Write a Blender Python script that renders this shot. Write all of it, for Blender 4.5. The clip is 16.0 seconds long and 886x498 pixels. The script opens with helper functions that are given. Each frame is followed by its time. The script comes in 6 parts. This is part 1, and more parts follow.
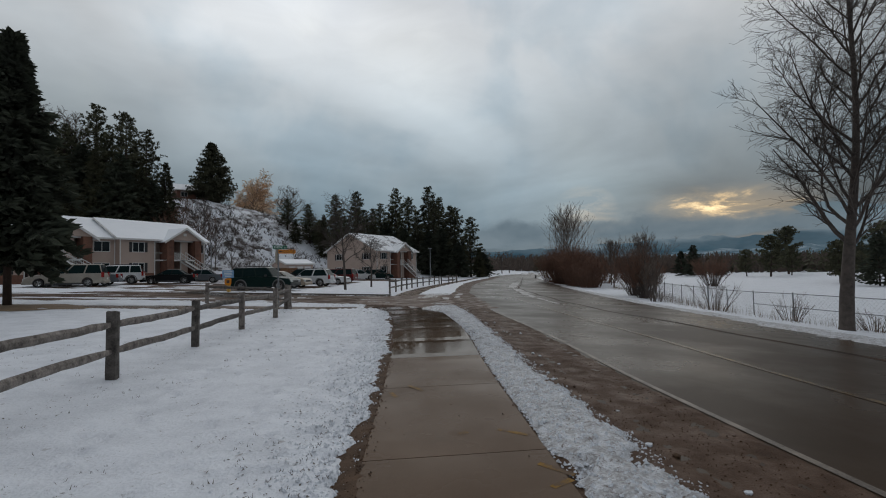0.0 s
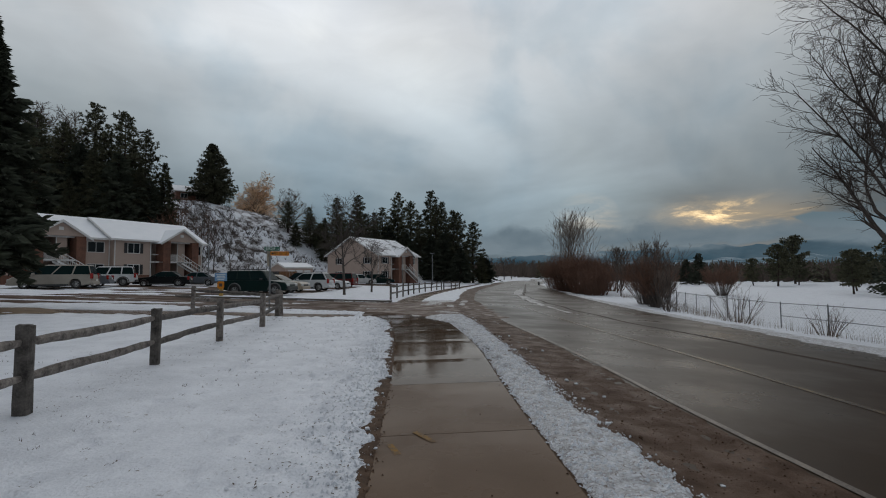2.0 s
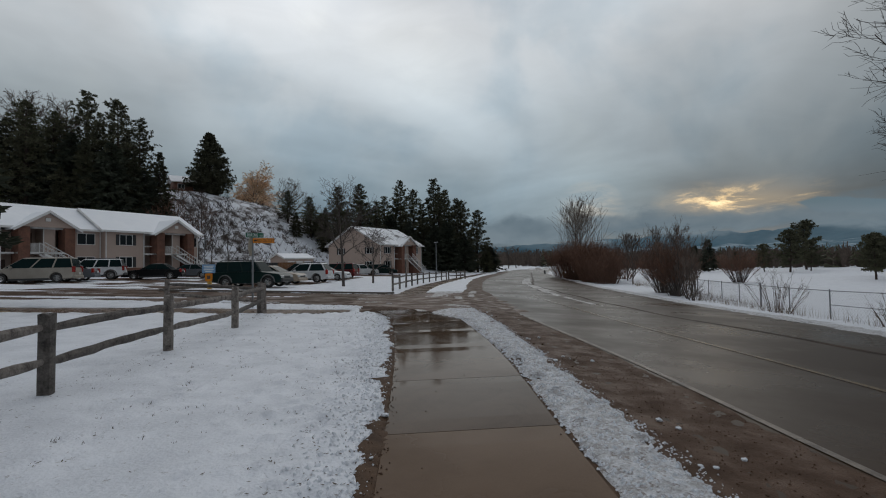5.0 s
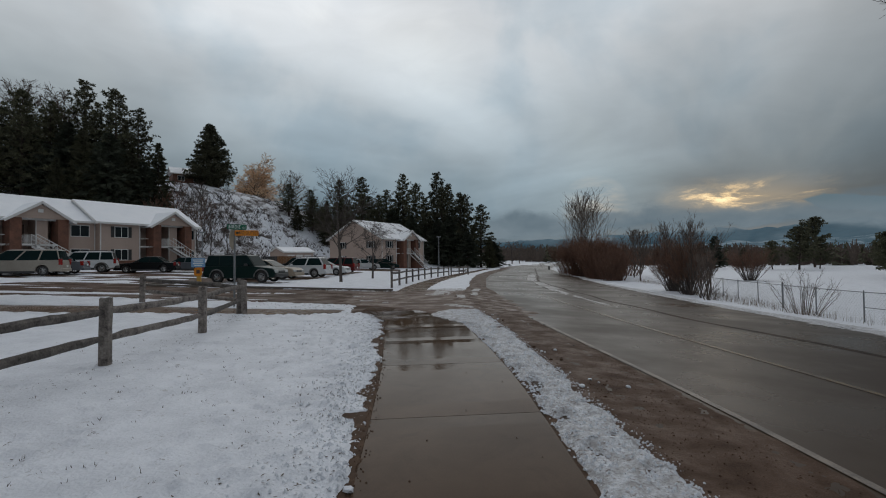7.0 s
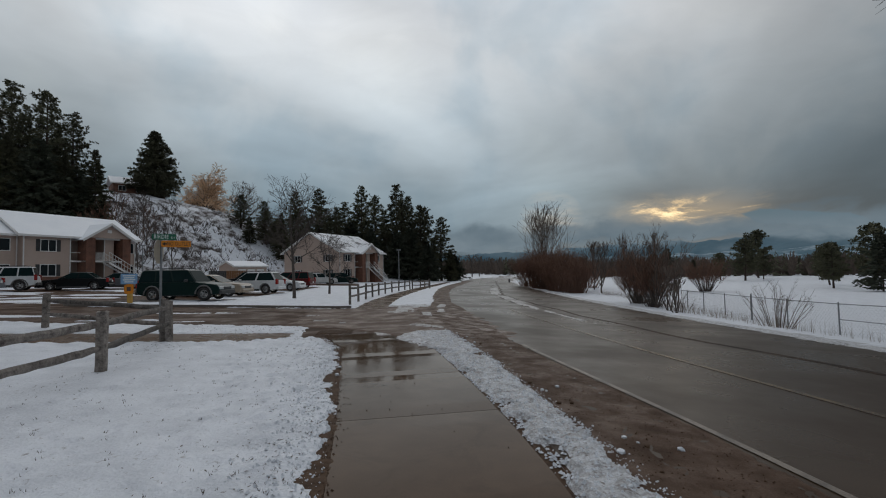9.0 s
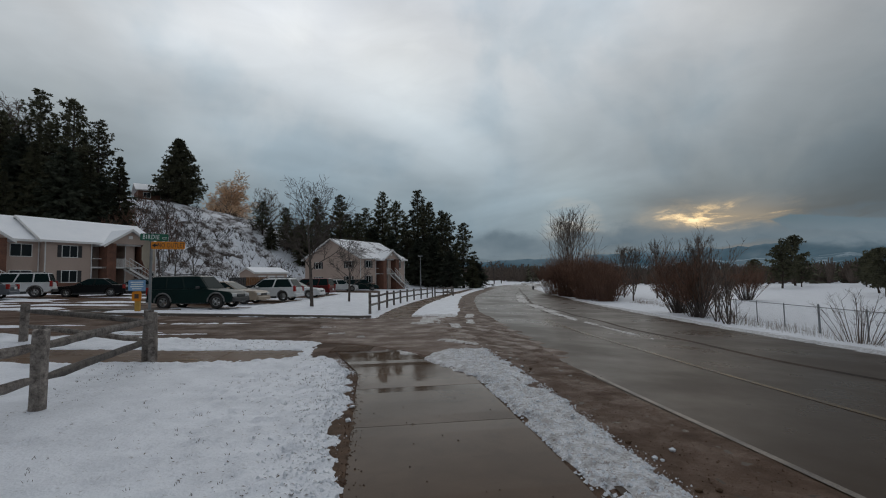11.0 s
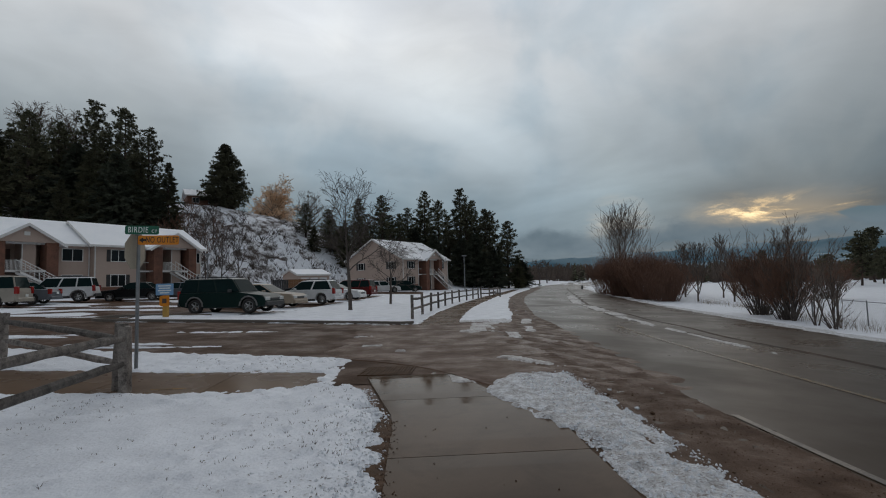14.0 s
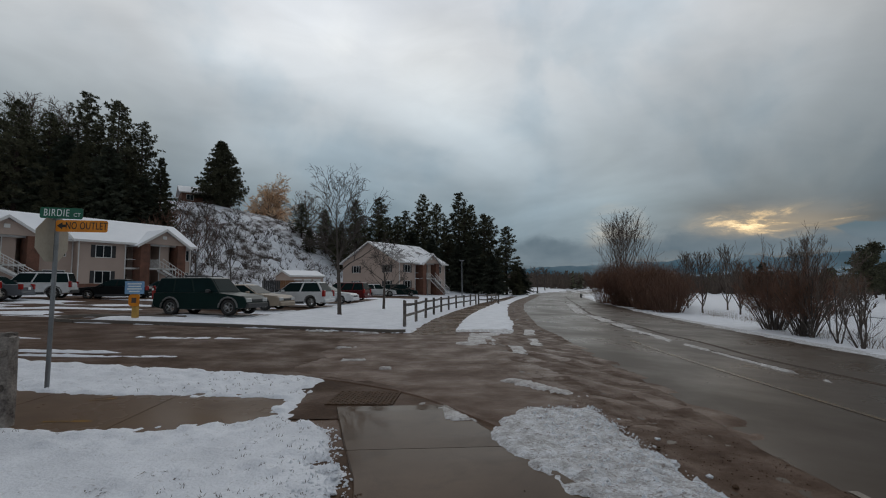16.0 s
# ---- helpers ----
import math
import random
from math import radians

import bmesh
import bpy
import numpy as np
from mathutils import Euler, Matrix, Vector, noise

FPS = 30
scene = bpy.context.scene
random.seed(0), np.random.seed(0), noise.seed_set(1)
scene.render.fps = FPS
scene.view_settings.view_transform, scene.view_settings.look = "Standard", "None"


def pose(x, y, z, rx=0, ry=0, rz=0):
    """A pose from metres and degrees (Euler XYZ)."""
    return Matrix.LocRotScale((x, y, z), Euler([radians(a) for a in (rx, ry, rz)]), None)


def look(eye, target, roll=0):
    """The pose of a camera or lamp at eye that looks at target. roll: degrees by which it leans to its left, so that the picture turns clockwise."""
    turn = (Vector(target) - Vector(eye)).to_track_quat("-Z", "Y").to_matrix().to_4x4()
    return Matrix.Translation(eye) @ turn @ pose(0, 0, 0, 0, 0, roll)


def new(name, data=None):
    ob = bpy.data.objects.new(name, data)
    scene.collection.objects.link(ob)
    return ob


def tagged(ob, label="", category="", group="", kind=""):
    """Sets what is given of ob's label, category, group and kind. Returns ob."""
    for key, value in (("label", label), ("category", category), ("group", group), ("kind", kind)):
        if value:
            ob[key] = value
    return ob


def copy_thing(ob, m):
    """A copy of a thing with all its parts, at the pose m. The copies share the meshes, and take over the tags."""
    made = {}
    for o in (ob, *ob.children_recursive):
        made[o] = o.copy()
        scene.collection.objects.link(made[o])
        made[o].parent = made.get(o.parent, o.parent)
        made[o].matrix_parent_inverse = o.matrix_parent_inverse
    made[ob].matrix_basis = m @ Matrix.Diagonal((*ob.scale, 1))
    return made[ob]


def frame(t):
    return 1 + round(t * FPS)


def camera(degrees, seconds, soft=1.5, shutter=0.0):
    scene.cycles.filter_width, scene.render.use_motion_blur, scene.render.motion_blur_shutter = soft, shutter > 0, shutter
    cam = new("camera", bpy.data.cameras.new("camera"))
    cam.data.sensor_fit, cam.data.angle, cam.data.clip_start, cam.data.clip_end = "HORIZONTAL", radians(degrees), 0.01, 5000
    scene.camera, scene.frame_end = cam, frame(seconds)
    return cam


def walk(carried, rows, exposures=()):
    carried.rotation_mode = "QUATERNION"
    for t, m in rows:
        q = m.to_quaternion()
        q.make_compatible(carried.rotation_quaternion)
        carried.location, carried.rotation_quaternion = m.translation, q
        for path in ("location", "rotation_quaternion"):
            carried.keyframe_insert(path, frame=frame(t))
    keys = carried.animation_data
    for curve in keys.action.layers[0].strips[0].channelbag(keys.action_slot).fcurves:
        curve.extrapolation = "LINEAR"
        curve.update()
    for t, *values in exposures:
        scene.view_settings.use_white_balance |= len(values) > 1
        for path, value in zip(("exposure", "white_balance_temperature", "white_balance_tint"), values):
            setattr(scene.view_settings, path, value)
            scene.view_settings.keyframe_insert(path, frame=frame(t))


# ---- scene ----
cam = camera(85.9, 16.0, 1.05)
PATH = [
    (0, (0.132, 0.266, 1.475), (0.372, 2.249, 1.564), -1.2),
    (0.5, (0.093, 0.661, 1.459), (0.287, 2.648, 1.586), -1.3),
    (1, (0.138, 1.032, 1.463), (0.411, 3.011, 1.562), -0.8),
    (1.5, (0.153, 1.449, 1.465), (0.392, 3.432, 1.565), -0.8),
    (2, (0.147, 1.853, 1.479), (0.381, 3.836, 1.591), -0.5),
    (2.5, (0.236, 2.262, 1.463), (0.484, 4.244, 1.568), -0.7),
    (3, (0.226, 2.681, 1.456), (0.418, 4.67, 1.552), -0.5),
    (3.5, (0.249, 3.1, 1.452), (0.478, 5.084, 1.571), -0.7),
    (4, (0.28, 3.514, 1.451), (0.51, 5.498, 1.543), -0.9),
    (4.5, (0.227, 3.915, 1.434), (0.45, 5.901, 1.511), -1.2),
    (7, (0.484, 5.768, 1.488), (0.692, 7.757, 1.535), -0.7),
    (7.5, (0.485, 6.197, 1.513), (0.796, 8.172, 1.571), -0.1),
    (8, (0.5, 6.622, 1.531), (0.789, 8.6, 1.601), 0.3),
    (8.5, (0.47, 7.057, 1.504), (0.833, 9.021, 1.617), -0.5),
    (9, (0.478, 7.48, 1.513), (0.856, 9.441, 1.613), -1.1),
    (11.5, (0.567, 9.978, 1.517), (0.79, 11.961, 1.651), -1.1),
    (12, (0.618, 10.414, 1.502), (0.743, 12.407, 1.609), -1.5),
    (12.5, (0.581, 10.896, 1.481), (0.677, 12.891, 1.584), -1.0),
    (13, (0.618, 11.309, 1.493), (0.736, 13.302, 1.619), -0.9),
    (13.5, (0.575, 11.729, 1.492), (0.608, 13.724, 1.621), -1.5),
    (14, (0.565, 12.152, 1.519), (0.682, 14.144, 1.655), -1.6),
    (14.5, (0.615, 12.591, 1.514), (0.769, 14.581, 1.645), -2.0),
    (15, (0.61, 13.0, 1.516), (0.714, 14.991, 1.671), -2.2),
    (15.5, (0.692, 13.414, 1.513), (0.913, 15.392, 1.709), -0.8),
    (16, (0.702, 13.834, 1.527), (0.828, 15.824, 1.683), -0.2),
]
walk(cam, [(t, look(eye, target, roll)) for t, eye, target, roll in PATH])

# ---- world, sun, exposure ----
SUN_WAY = Vector((0.619, 0.785, 0.103)).normalized()
THIN_WAY = Vector((0.14, 0.85, 0.52)).normalized()


def node(nt, kind, **inputs):
    n = nt.nodes.new(kind)
    for key, value in inputs.items():
        n.inputs[key.replace("_", " ")].default_value = value
    return n


def math_node(nt, op, a, b=None, clamp=False):
    n = nt.nodes.new("ShaderNodeMath")
    n.operation, n.use_clamp = op, clamp
    for i, v in enumerate((a, b)):
        if v is None:
            continue
        if isinstance(v, (int, float)):
            n.inputs[i].default_value = v
        else:
            nt.links.new(v, n.inputs[i])
    return n.outputs[0]


def ramp(nt, fac, stops, mode="LINEAR"):
    n = nt.nodes.new("ShaderNodeValToRGB")
    n.color_ramp.interpolation = mode
    while len(n.color_ramp.elements) < len(stops):
        n.color_ramp.elements.new(0.5)
    for e, (p, c) in zip(n.color_ramp.elements, stops):
        e.position = p
        e.color = (*c, 1) if isinstance(c, tuple) else (c, c, c, 1)
    nt.links.new(fac, n.inputs[0])
    return n.outputs[0]


def mix(nt, fac, a, b, mode="MIX"):
    n = nt.nodes.new("ShaderNodeMix")
    n.data_type, n.blend_type = "RGBA", mode
    for i, v in ((0, fac), (6, a), (7, b)):
        if isinstance(v, (int, float)):
            n.inputs[i].default_value = v
        elif isinstance(v, tuple):
            n.inputs[i].default_value = (*v, 1)
        else:
            nt.links.new(v, n.inputs[i])
    return n.outputs[2]


world = bpy.data.worlds.new("overcast")
scene.world = world
world.use_nodes = True
nt = world.node_tree
nt.nodes.clear()
tc = nt.nodes.new("ShaderNodeTexCoord")
sep = nt.nodes.new("ShaderNodeSeparateXYZ")
nt.links.new(tc.outputs["Generated"], sep.inputs[0])
# cloud deck: the direction laid onto a flat layer, so that clouds flatten towards the horizon
lift = math_node(nt, "ADD", math_node(nt, "MAXIMUM", sep.outputs[2], 0.0), 0.22)
deck = nt.nodes.new("ShaderNodeCombineXYZ")
nt.links.new(math_node(nt, "DIVIDE", sep.outputs[0], lift), deck.inputs[0])
nt.links.new(math_node(nt, "DIVIDE", sep.outputs[1], lift), deck.inputs[1])
deck.inputs[2].default_value = 3.1
big = node(nt, "ShaderNodeTexNoise", Scale=0.75, Detail=4.0, Roughness=0.48, Distortion=0.5)
nt.links.new(deck.outputs[0], big.inputs["Vector"])
fine = node(nt, "ShaderNodeTexNoise", Scale=7.0, Detail=6.0, Roughness=0.6, Distortion=0.8)
stretch = node(nt, "ShaderNodeMapping")
stretch.inputs["Scale"].default_value = (1.0, 1.0, 2.6)
nt.links.new(tc.outputs["Generated"], stretch.inputs[0])
nt.links.new(stretch.outputs[0], fine.inputs["Vector"])
tiers = ramp(nt, sep.outputs[2], [(0.0, (0.105, 0.150, 0.182)), (0.07, (0.150, 0.200, 0.236)), (0.16, (0.220, 0.279, 0.319)), (0.30, (0.402, 0.456, 0.494)),
                                  (0.45, (0.614, 0.642, 0.668)), (0.62, (0.50, 0.53, 0.58)), (1.0, (0.40, 0.44, 0.50))])
shade = ramp(nt, big.outputs[0], [(0.34, 0.68), (0.5, 0.97), (0.66, 1.25)])
cloud = mix(nt, 1.0, tiers, shade, "MULTIPLY")
wisps = ramp(nt, fine.outputs[0], [(0.3, 0.965), (0.7, 1.035)])
cloud = mix(nt, 1.0, cloud, wisps, "MULTIPLY")
# the deck is thinnest, and brightest, high in front of the walk
thin = nt.nodes.new("ShaderNodeVectorMath")
thin.operation = "DOT_PRODUCT"
nt.links.new(tc.outputs["Generated"], thin.inputs[0])
thin.inputs[1].default_value = THIN_WAY
cloud = mix(nt, 1.0, cloud, ramp(nt, thin.outputs["Value"], [(0.35, 0.76), (0.80, 0.93), (0.99, 1.55)], "EASE"), "MULTIPLY")
# thicker, darker cloud towards the side of the low sun
thick = nt.nodes.new("ShaderNodeVectorMath")
thick.operation = "DOT_PRODUCT"
nt.links.new(tc.outputs["Generated"], thick.inputs[0])
thick.inputs[1].default_value = Vector((0.80, 0.42, 0.42)).normalized()
cloud = mix(nt, 1.0, cloud, ramp(nt, thick.outputs["Value"], [(0.76, 1.0), (0.98, 0.80)], "EASE"), "MULTIPLY")
# soft blue-grey billows under the deck
billow = node(nt, "ShaderNodeTexNoise", Scale=3.2, Detail=5.0, Roughness=0.5, Distortion=0.25)
nt.links.new(tc.outputs["Generated"], billow.inputs["Vector"])
cloud = mix(nt, 1.0, cloud, ramp(nt, billow.outputs[0], [(0.36, (0.80, 0.86, 0.90)), (0.52, (1.0, 1.0, 1.0)), (0.68, (1.07, 1.06, 1.04))], "EASE"), "MULTIPLY")
# the low sun behind a break in the deck
dot = nt.nodes.new("ShaderNodeVectorMath")
dot.operation = "DOT_PRODUCT"
nt.links.new(tc.outputs["Generated"], dot.inputs[0])
dot.inputs[1].default_value = SUN_WAY
rise = math_node(nt, "ABSOLUTE", math_node(nt, "SUBTRACT", sep.outputs[2], math_node(nt, "ADD", SUN_WAY.z + 0.004, 0.0)))
near = math_node(nt, "SUBTRACT", 1.0, math_node(nt, "MULTIPLY", math_node(nt, "SUBTRACT", 1.0, dot.outputs["Value"]), 95.0), True)
band = math_node(nt, "SUBTRACT", 1.0, math_node(nt, "MULTIPLY", rise, 24.0), True)
torn = node(nt, "ShaderNodeTexNoise", Scale=9.0, Detail=8.0, Roughness=0.66, Distortion=0.35)
stretch2 = node(nt, "ShaderNodeMapping")
stretch2.inputs["Scale"].default_value = (1.0, 1.0, 3.4)
stretch2.inputs["Location"].default_value = (0.35, 0.1, 0.2)
nt.links.new(tc.outputs["Generated"], stretch2.inputs[0])
nt.links.new(stretch2.outputs[0], torn.inputs["Vector"])
gap = math_node(nt, "MULTIPLY", math_node(nt, "MULTIPLY", near, band), ramp(nt, torn.outputs[0], [(0.44, 0.0), (0.60, 1.0)]))
glow = ramp(nt, gap, [(0.0, (0.0, 0.0, 0.0)), (0.25, (0.07, 0.045, 0.016)), (0.55, (0.50, 0.32, 0.12)), (0.9, (1.05, 0.80, 0.40))])
cloud = mix(nt, 1.0, cloud, glow, "ADD")
halo = math_node(nt, "MULTIPLY", math_node(nt, "POWER", near, 1.5), math_node(nt, "POWER", band, 1.2))
cloud = mix(nt, 1.0, cloud, ramp(nt, halo, [(0.0, (0.0, 0.0, 0.0)), (1.0, (0.17, 0.105, 0.035))]), "ADD")
# a smaller, fainter break to the side of it
dot2 = nt.nodes.new("ShaderNodeVectorMath")
dot2.operation = "DOT_PRODUCT"
nt.links.new(tc.outputs["Generated"], dot2.inputs[0])
dot2.inputs[1].default_value = Vector((0.40, 0.91, 0.100)).normalized()
near2 = math_node(nt, "SUBTRACT", 1.0, math_node(nt, "MULTIPLY", math_node(nt, "SUBTRACT", 1.0, dot2.outputs["Value"]), 420.0), True)
gap2 = math_node(nt, "MULTIPLY", near2, ramp(nt, torn.outputs[0], [(0.42, 0.0), (0.66, 1.0)]))
cloud = mix(nt, 1.0, cloud, ramp(nt, gap2, [(0.0, (0.0, 0.0, 0.0)), (0.9, (0.24, 0.155, 0.065))]), "ADD")
# a far blue ridge showing through a hole in the cloud
side = nt.nodes.new("ShaderNodeVectorMath")
side.operation = "DOT_PRODUCT"
nt.links.new(tc.outputs["Generated"], side.inputs[0])
side.inputs[1].default_value = (0.69, -0.72, 0.0)
u_at = side.outputs["Value"]
level = math_node(nt, "ABSOLUTE", math_node(nt, "ADD", math_node(nt, "SUBTRACT", sep.outputs[2], 0.086), math_node(nt, "MULTIPLY", u_at, 0.16)))
ends = math_node(nt, "MAXIMUM", math_node(nt, "SUBTRACT", math_node(nt, "ABSOLUTE", math_node(nt, "SUBTRACT", u_at, 0.035)), 0.060), 0.0)
hole = math_node(nt, "SUBTRACT", math_node(nt, "SUBTRACT", 1.0, math_node(nt, "MULTIPLY", level, 62.0)), math_node(nt, "MULTIPLY", ends, 26.0))
hole = math_node(nt, "ADD", hole, math_node(nt, "MULTIPLY", math_node(nt, "SUBTRACT", torn.outputs[0], 0.5), 1.3))
cloud = mix(nt, ramp(nt, hole, [(0.14, 0.0), (0.34, 1.0)]), cloud, (0.066, 0.140, 0.195))
sky = nt.nodes.new("ShaderNodeTexSky")
sky.sky_type, sky.sun_disc = "NISHITA", False
sky.sun_elevation, sky.sun_rotation = math.asin(SUN_WAY.z), math.atan2(SUN_WAY.x, SUN_WAY.y)
back_sky = node(nt, "ShaderNodeBackground", Strength=0.0015)
nt.links.new(sky.outputs[0], back_sky.inputs[0])
back_cloud = node(nt, "ShaderNodeBackground", Strength=0.95)
nt.links.new(cloud, back_cloud.inputs[0])
both = nt.nodes.new("ShaderNodeAddShader")
nt.links.new(back_sky.outputs[0], both.inputs[0])
nt.links.new(back_cloud.outputs[0], both.inputs[1])
out = nt.nodes.new("ShaderNodeOutputWorld")
nt.links.new(both.outputs[0], out.inputs[0])

sun = new("sun", bpy.data.lights.new("sun", "SUN"))
sun.data.energy, sun.data.angle, sun.data.color = 0.5, radians(70), (1.0, 0.95, 0.88)
sun.matrix_world = look((0, 0, 50), Vector((0, 0, 50)) - THIN_WAY)


# ---- materials ----
def material(name, base, rough=0.7, dark=None, scale=6.0, fine=60.0, bump=0.25, depth=0.01, metallic=0.0, spread=(0.35, 0.65), rough_to=None, random=0.0, spec=0.5, coat=0.0, dirt=None):
    """A procedural surface: two colours mixed by noise at two scales, with relief."""
    m = bpy.data.materials.new(name)
    m.use_nodes = True
    t = m.node_tree
    b = t.nodes["Principled BSDF"]
    b.inputs["Roughness"].default_value, b.inputs["Metallic"].default_value = rough, metallic
    b.inputs["Specular IOR Level"].default_value = spec
    b.inputs["Coat Weight"].default_value = coat
    dark = dark or tuple(c * 0.7 for c in base)
    co = t.nodes.new("ShaderNodeNewGeometry")
    n1 = node(t, "ShaderNodeTexNoise", Scale=scale, Detail=5.0, Roughness=0.6)
    n2 = node(t, "ShaderNodeTexNoise", Scale=fine, Detail=3.0, Roughness=0.6)
    for n in (n1, n2):
        t.links.new(co.outputs["Position"], n.inputs["Vector"])
    f = math_node(t, "ADD", math_node(t, "MULTIPLY", n1.outputs[0], 0.65), math_node(t, "MULTIPLY", n2.outputs[0], 0.35))
    col = ramp(t, f, [(spread[0], dark), (spread[1], base)])
    if dirt:
        n3 = node(t, "ShaderNodeTexNoise", Scale=dirt[0], Detail=7.0, Roughness=0.72, Distortion=0.6)
        t.links.new(co.outputs["Position"], n3.inputs["Vector"])
        col = mix(t, ramp(t, n3.outputs[0], [(dirt[1], 0.0), (dirt[2], dirt[3])]), col, dirt[4])
    if random:
        ob = t.nodes.new("ShaderNodeObjectInfo")
        col = mix(t, 1.0, col, ramp(t, ob.outputs["Random"], [(0.0, 1 - random), (1.0, 1 + random)]), "MULTIPLY")
    t.links.new(col, b.inputs["Base Color"])
    if rough_to is not None:
        t.links.new(ramp(t, n1.outputs[0], [(0.38, rough), (0.62, rough_to)]), b.inputs["Roughness"])
    if bump:
        bu = node(t, "ShaderNodeBump", Strength=bump, Distance=depth)
        t.links.new(f, bu.inputs["Height"])
        t.links.new(bu.outputs[0], b.inputs["Normal"])
    return m


SNOW = material("snow", (0.735, 0.75, 0.785), 0.6, (0.60, 0.615, 0.65), 1.6, 34.0, 0.9, 0.045, spread=(0.38, 0.58), dirt=(15.0, 0.595, 0.70, 0.75, (0.24, 0.21, 0.185)))
SNOW_VERGE = material("dirty_verge_snow", (0.67, 0.68, 0.705), 0.6, (0.31, 0.295, 0.29), 9.0, 34.0, 1.0, 0.06, spread=(0.40, 0.60), dirt=(18.0, 0.54, 0.63, 0.9, (0.13, 0.09, 0.065)))
SLUSH = material("grey_slush", (0.50, 0.49, 0.49), 0.5, (0.16, 0.13, 0.11), 3.0, 24.0, 0.9, 0.04, spread=(0.36, 0.62), dirt=(8.0, 0.50, 0.66, 0.8, (0.07, 0.05, 0.037)))
SNOW_FAR = material("roof_snow", (0.90, 0.90, 0.91), 0.6, (0.82, 0.83, 0.85), 0.6, 8.0, 0.2, 0.03)
ASPHALT = material("wet_asphalt", (0.074, 0.048, 0.031), 0.42, (0.040, 0.026, 0.017), 0.30, 90.0, 0.16, 0.004, rough_to=0.24, spec=0.045)
STREET = material("muddy_asphalt", (0.108, 0.060, 0.037), 0.65, (0.043, 0.025, 0.016), 0.9, 22.0, 0.7, 0.02, rough_to=0.34, spec=0.03)
GRAVEL = material("gravel", (0.132, 0.081, 0.055), 0.74, (0.056, 0.034, 0.023), 2.2, 75.0, 1.0, 0.02, rough_to=0.45, spec=0.06)
CORNER_GRIT = material("wet_corner_grit", (0.150, 0.088, 0.058), 0.6, (0.060, 0.035, 0.023), 1.1, 55.0, 0.9, 0.016, rough_to=0.30, spec=0.05)
CONCRETE = material("wet_concrete", (0.152, 0.100, 0.066), 0.34, (0.104, 0.067, 0.044), 0.7, 120.0, 0.03, 0.001, rough_to=0.18, random=0.10, spec=0.02, dirt=(1.3, 0.52, 0.72, 0.45, (0.075, 0.048, 0.031)))
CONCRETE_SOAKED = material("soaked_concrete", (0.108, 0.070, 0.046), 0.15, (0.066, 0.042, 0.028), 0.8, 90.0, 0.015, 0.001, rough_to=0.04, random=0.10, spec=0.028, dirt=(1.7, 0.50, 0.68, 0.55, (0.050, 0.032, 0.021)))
KERB = material("kerb_concrete", (0.15, 0.125, 0.105), 0.55, (0.13, 0.11, 0.09), 2.0, 60.0, 0.2, 0.004)
PAINT_MARK = material("faint_yellow_spray_paint", (0.25, 0.130, 0.016), 0.34, (0.110, 0.070, 0.042), 9.0, 60.0, 0.0, spread=(0.44, 0.60), spec=0.02)
SEAM_MUD = material("dark_seam_mud", (0.060, 0.034, 0.021), 0.6, (0.016, 0.010, 0.007), 1.2, 40.0, 0.5, 0.01, spread=(0.40, 0.60), spec=0.05)
MUD = material("mud", (0.120, 0.074, 0.047), 0.7, (0.050, 0.031, 0.021), 6.0, 60.0, 0.7, 0.012, spec=0.06)
PAINT_WHITE = material("worn_white_paint", (0.210, 0.168, 0.128), 0.5, (0.075, 0.056, 0.042), 2.5, 60.0, 0.1, 0.002, spread=(0.42, 0.60))
PAINT_YELLOW = material("worn_yellow_paint", (0.165, 0.108, 0.050), 0.27, (0.082, 0.055, 0.036), 1.4, 40.0, 0.0, spread=(0.44, 0.62), spec=0.05)
WOOD = material("weathered_grey_wood", (0.235, 0.205, 0.180), 0.85, (0.040, 0.031, 0.027), 9.0, 45.0, 0.8, 0.01, random=0.45)
BARK = material("grey_bark", (0.12, 0.095, 0.08), 0.9, (0.05, 0.04, 0.035), 7.0, 60.0, 0.7, 0.02)
BARK_PINE = material("pine_bark", (0.085, 0.055, 0.042), 0.9, (0.035, 0.025, 0.02), 5.0, 40.0, 0.6, 0.02)
NEEDLE = material("pine_needles", (0.120, 0.115, 0.062), 0.9, (0.054, 0.054, 0.032), 0.6, 9.0, 0.0, random=0.25)
NEEDLE_B = material("spruce_needles", (0.096, 0.106, 0.068), 0.9, (0.044, 0.051, 0.036), 0.7, 9.0, 0.0, random=0.2)
TWIG_RED = material("red_brown_twigs", (0.195, 0.100, 0.062), 0.8, (0.095, 0.050, 0.034), 0.8, 20.0, 0.0, random=0.2)
TWIG_GREY = material("grey_brown_twigs", (0.16, 0.12, 0.095), 0.85, (0.07, 0.052, 0.042), 1.0, 20.0, 0.0, random=0.2)
BRUSH = material("dark_brush", (0.085, 0.060, 0.048), 0.9, (0.04, 0.029, 0.024), 0.5, 6.0, 0.0)
TWIG_GOLD = material("golden_twigs", (0.80, 0.56, 0.37), 0.85, (0.52, 0.35, 0.21), 0.4, 10.0, 0.0)
STALK = material("dry_stalks", (0.23, 0.155, 0.085), 0.85, (0.11, 0.07, 0.04), 3.0, 40.0, 0.0)
DEAD_GRASS = material("dead_grass", (0.165, 0.135, 0.110), 0.9, (0.085, 0.068, 0.055), 3.0, 40.0, 0.0)
SIDING = material("pale_beige_siding", (0.47, 0.355, 0.295), 0.75, (0.41, 0.31, 0.257), 0.5, 12.0, 0.1, 0.01)
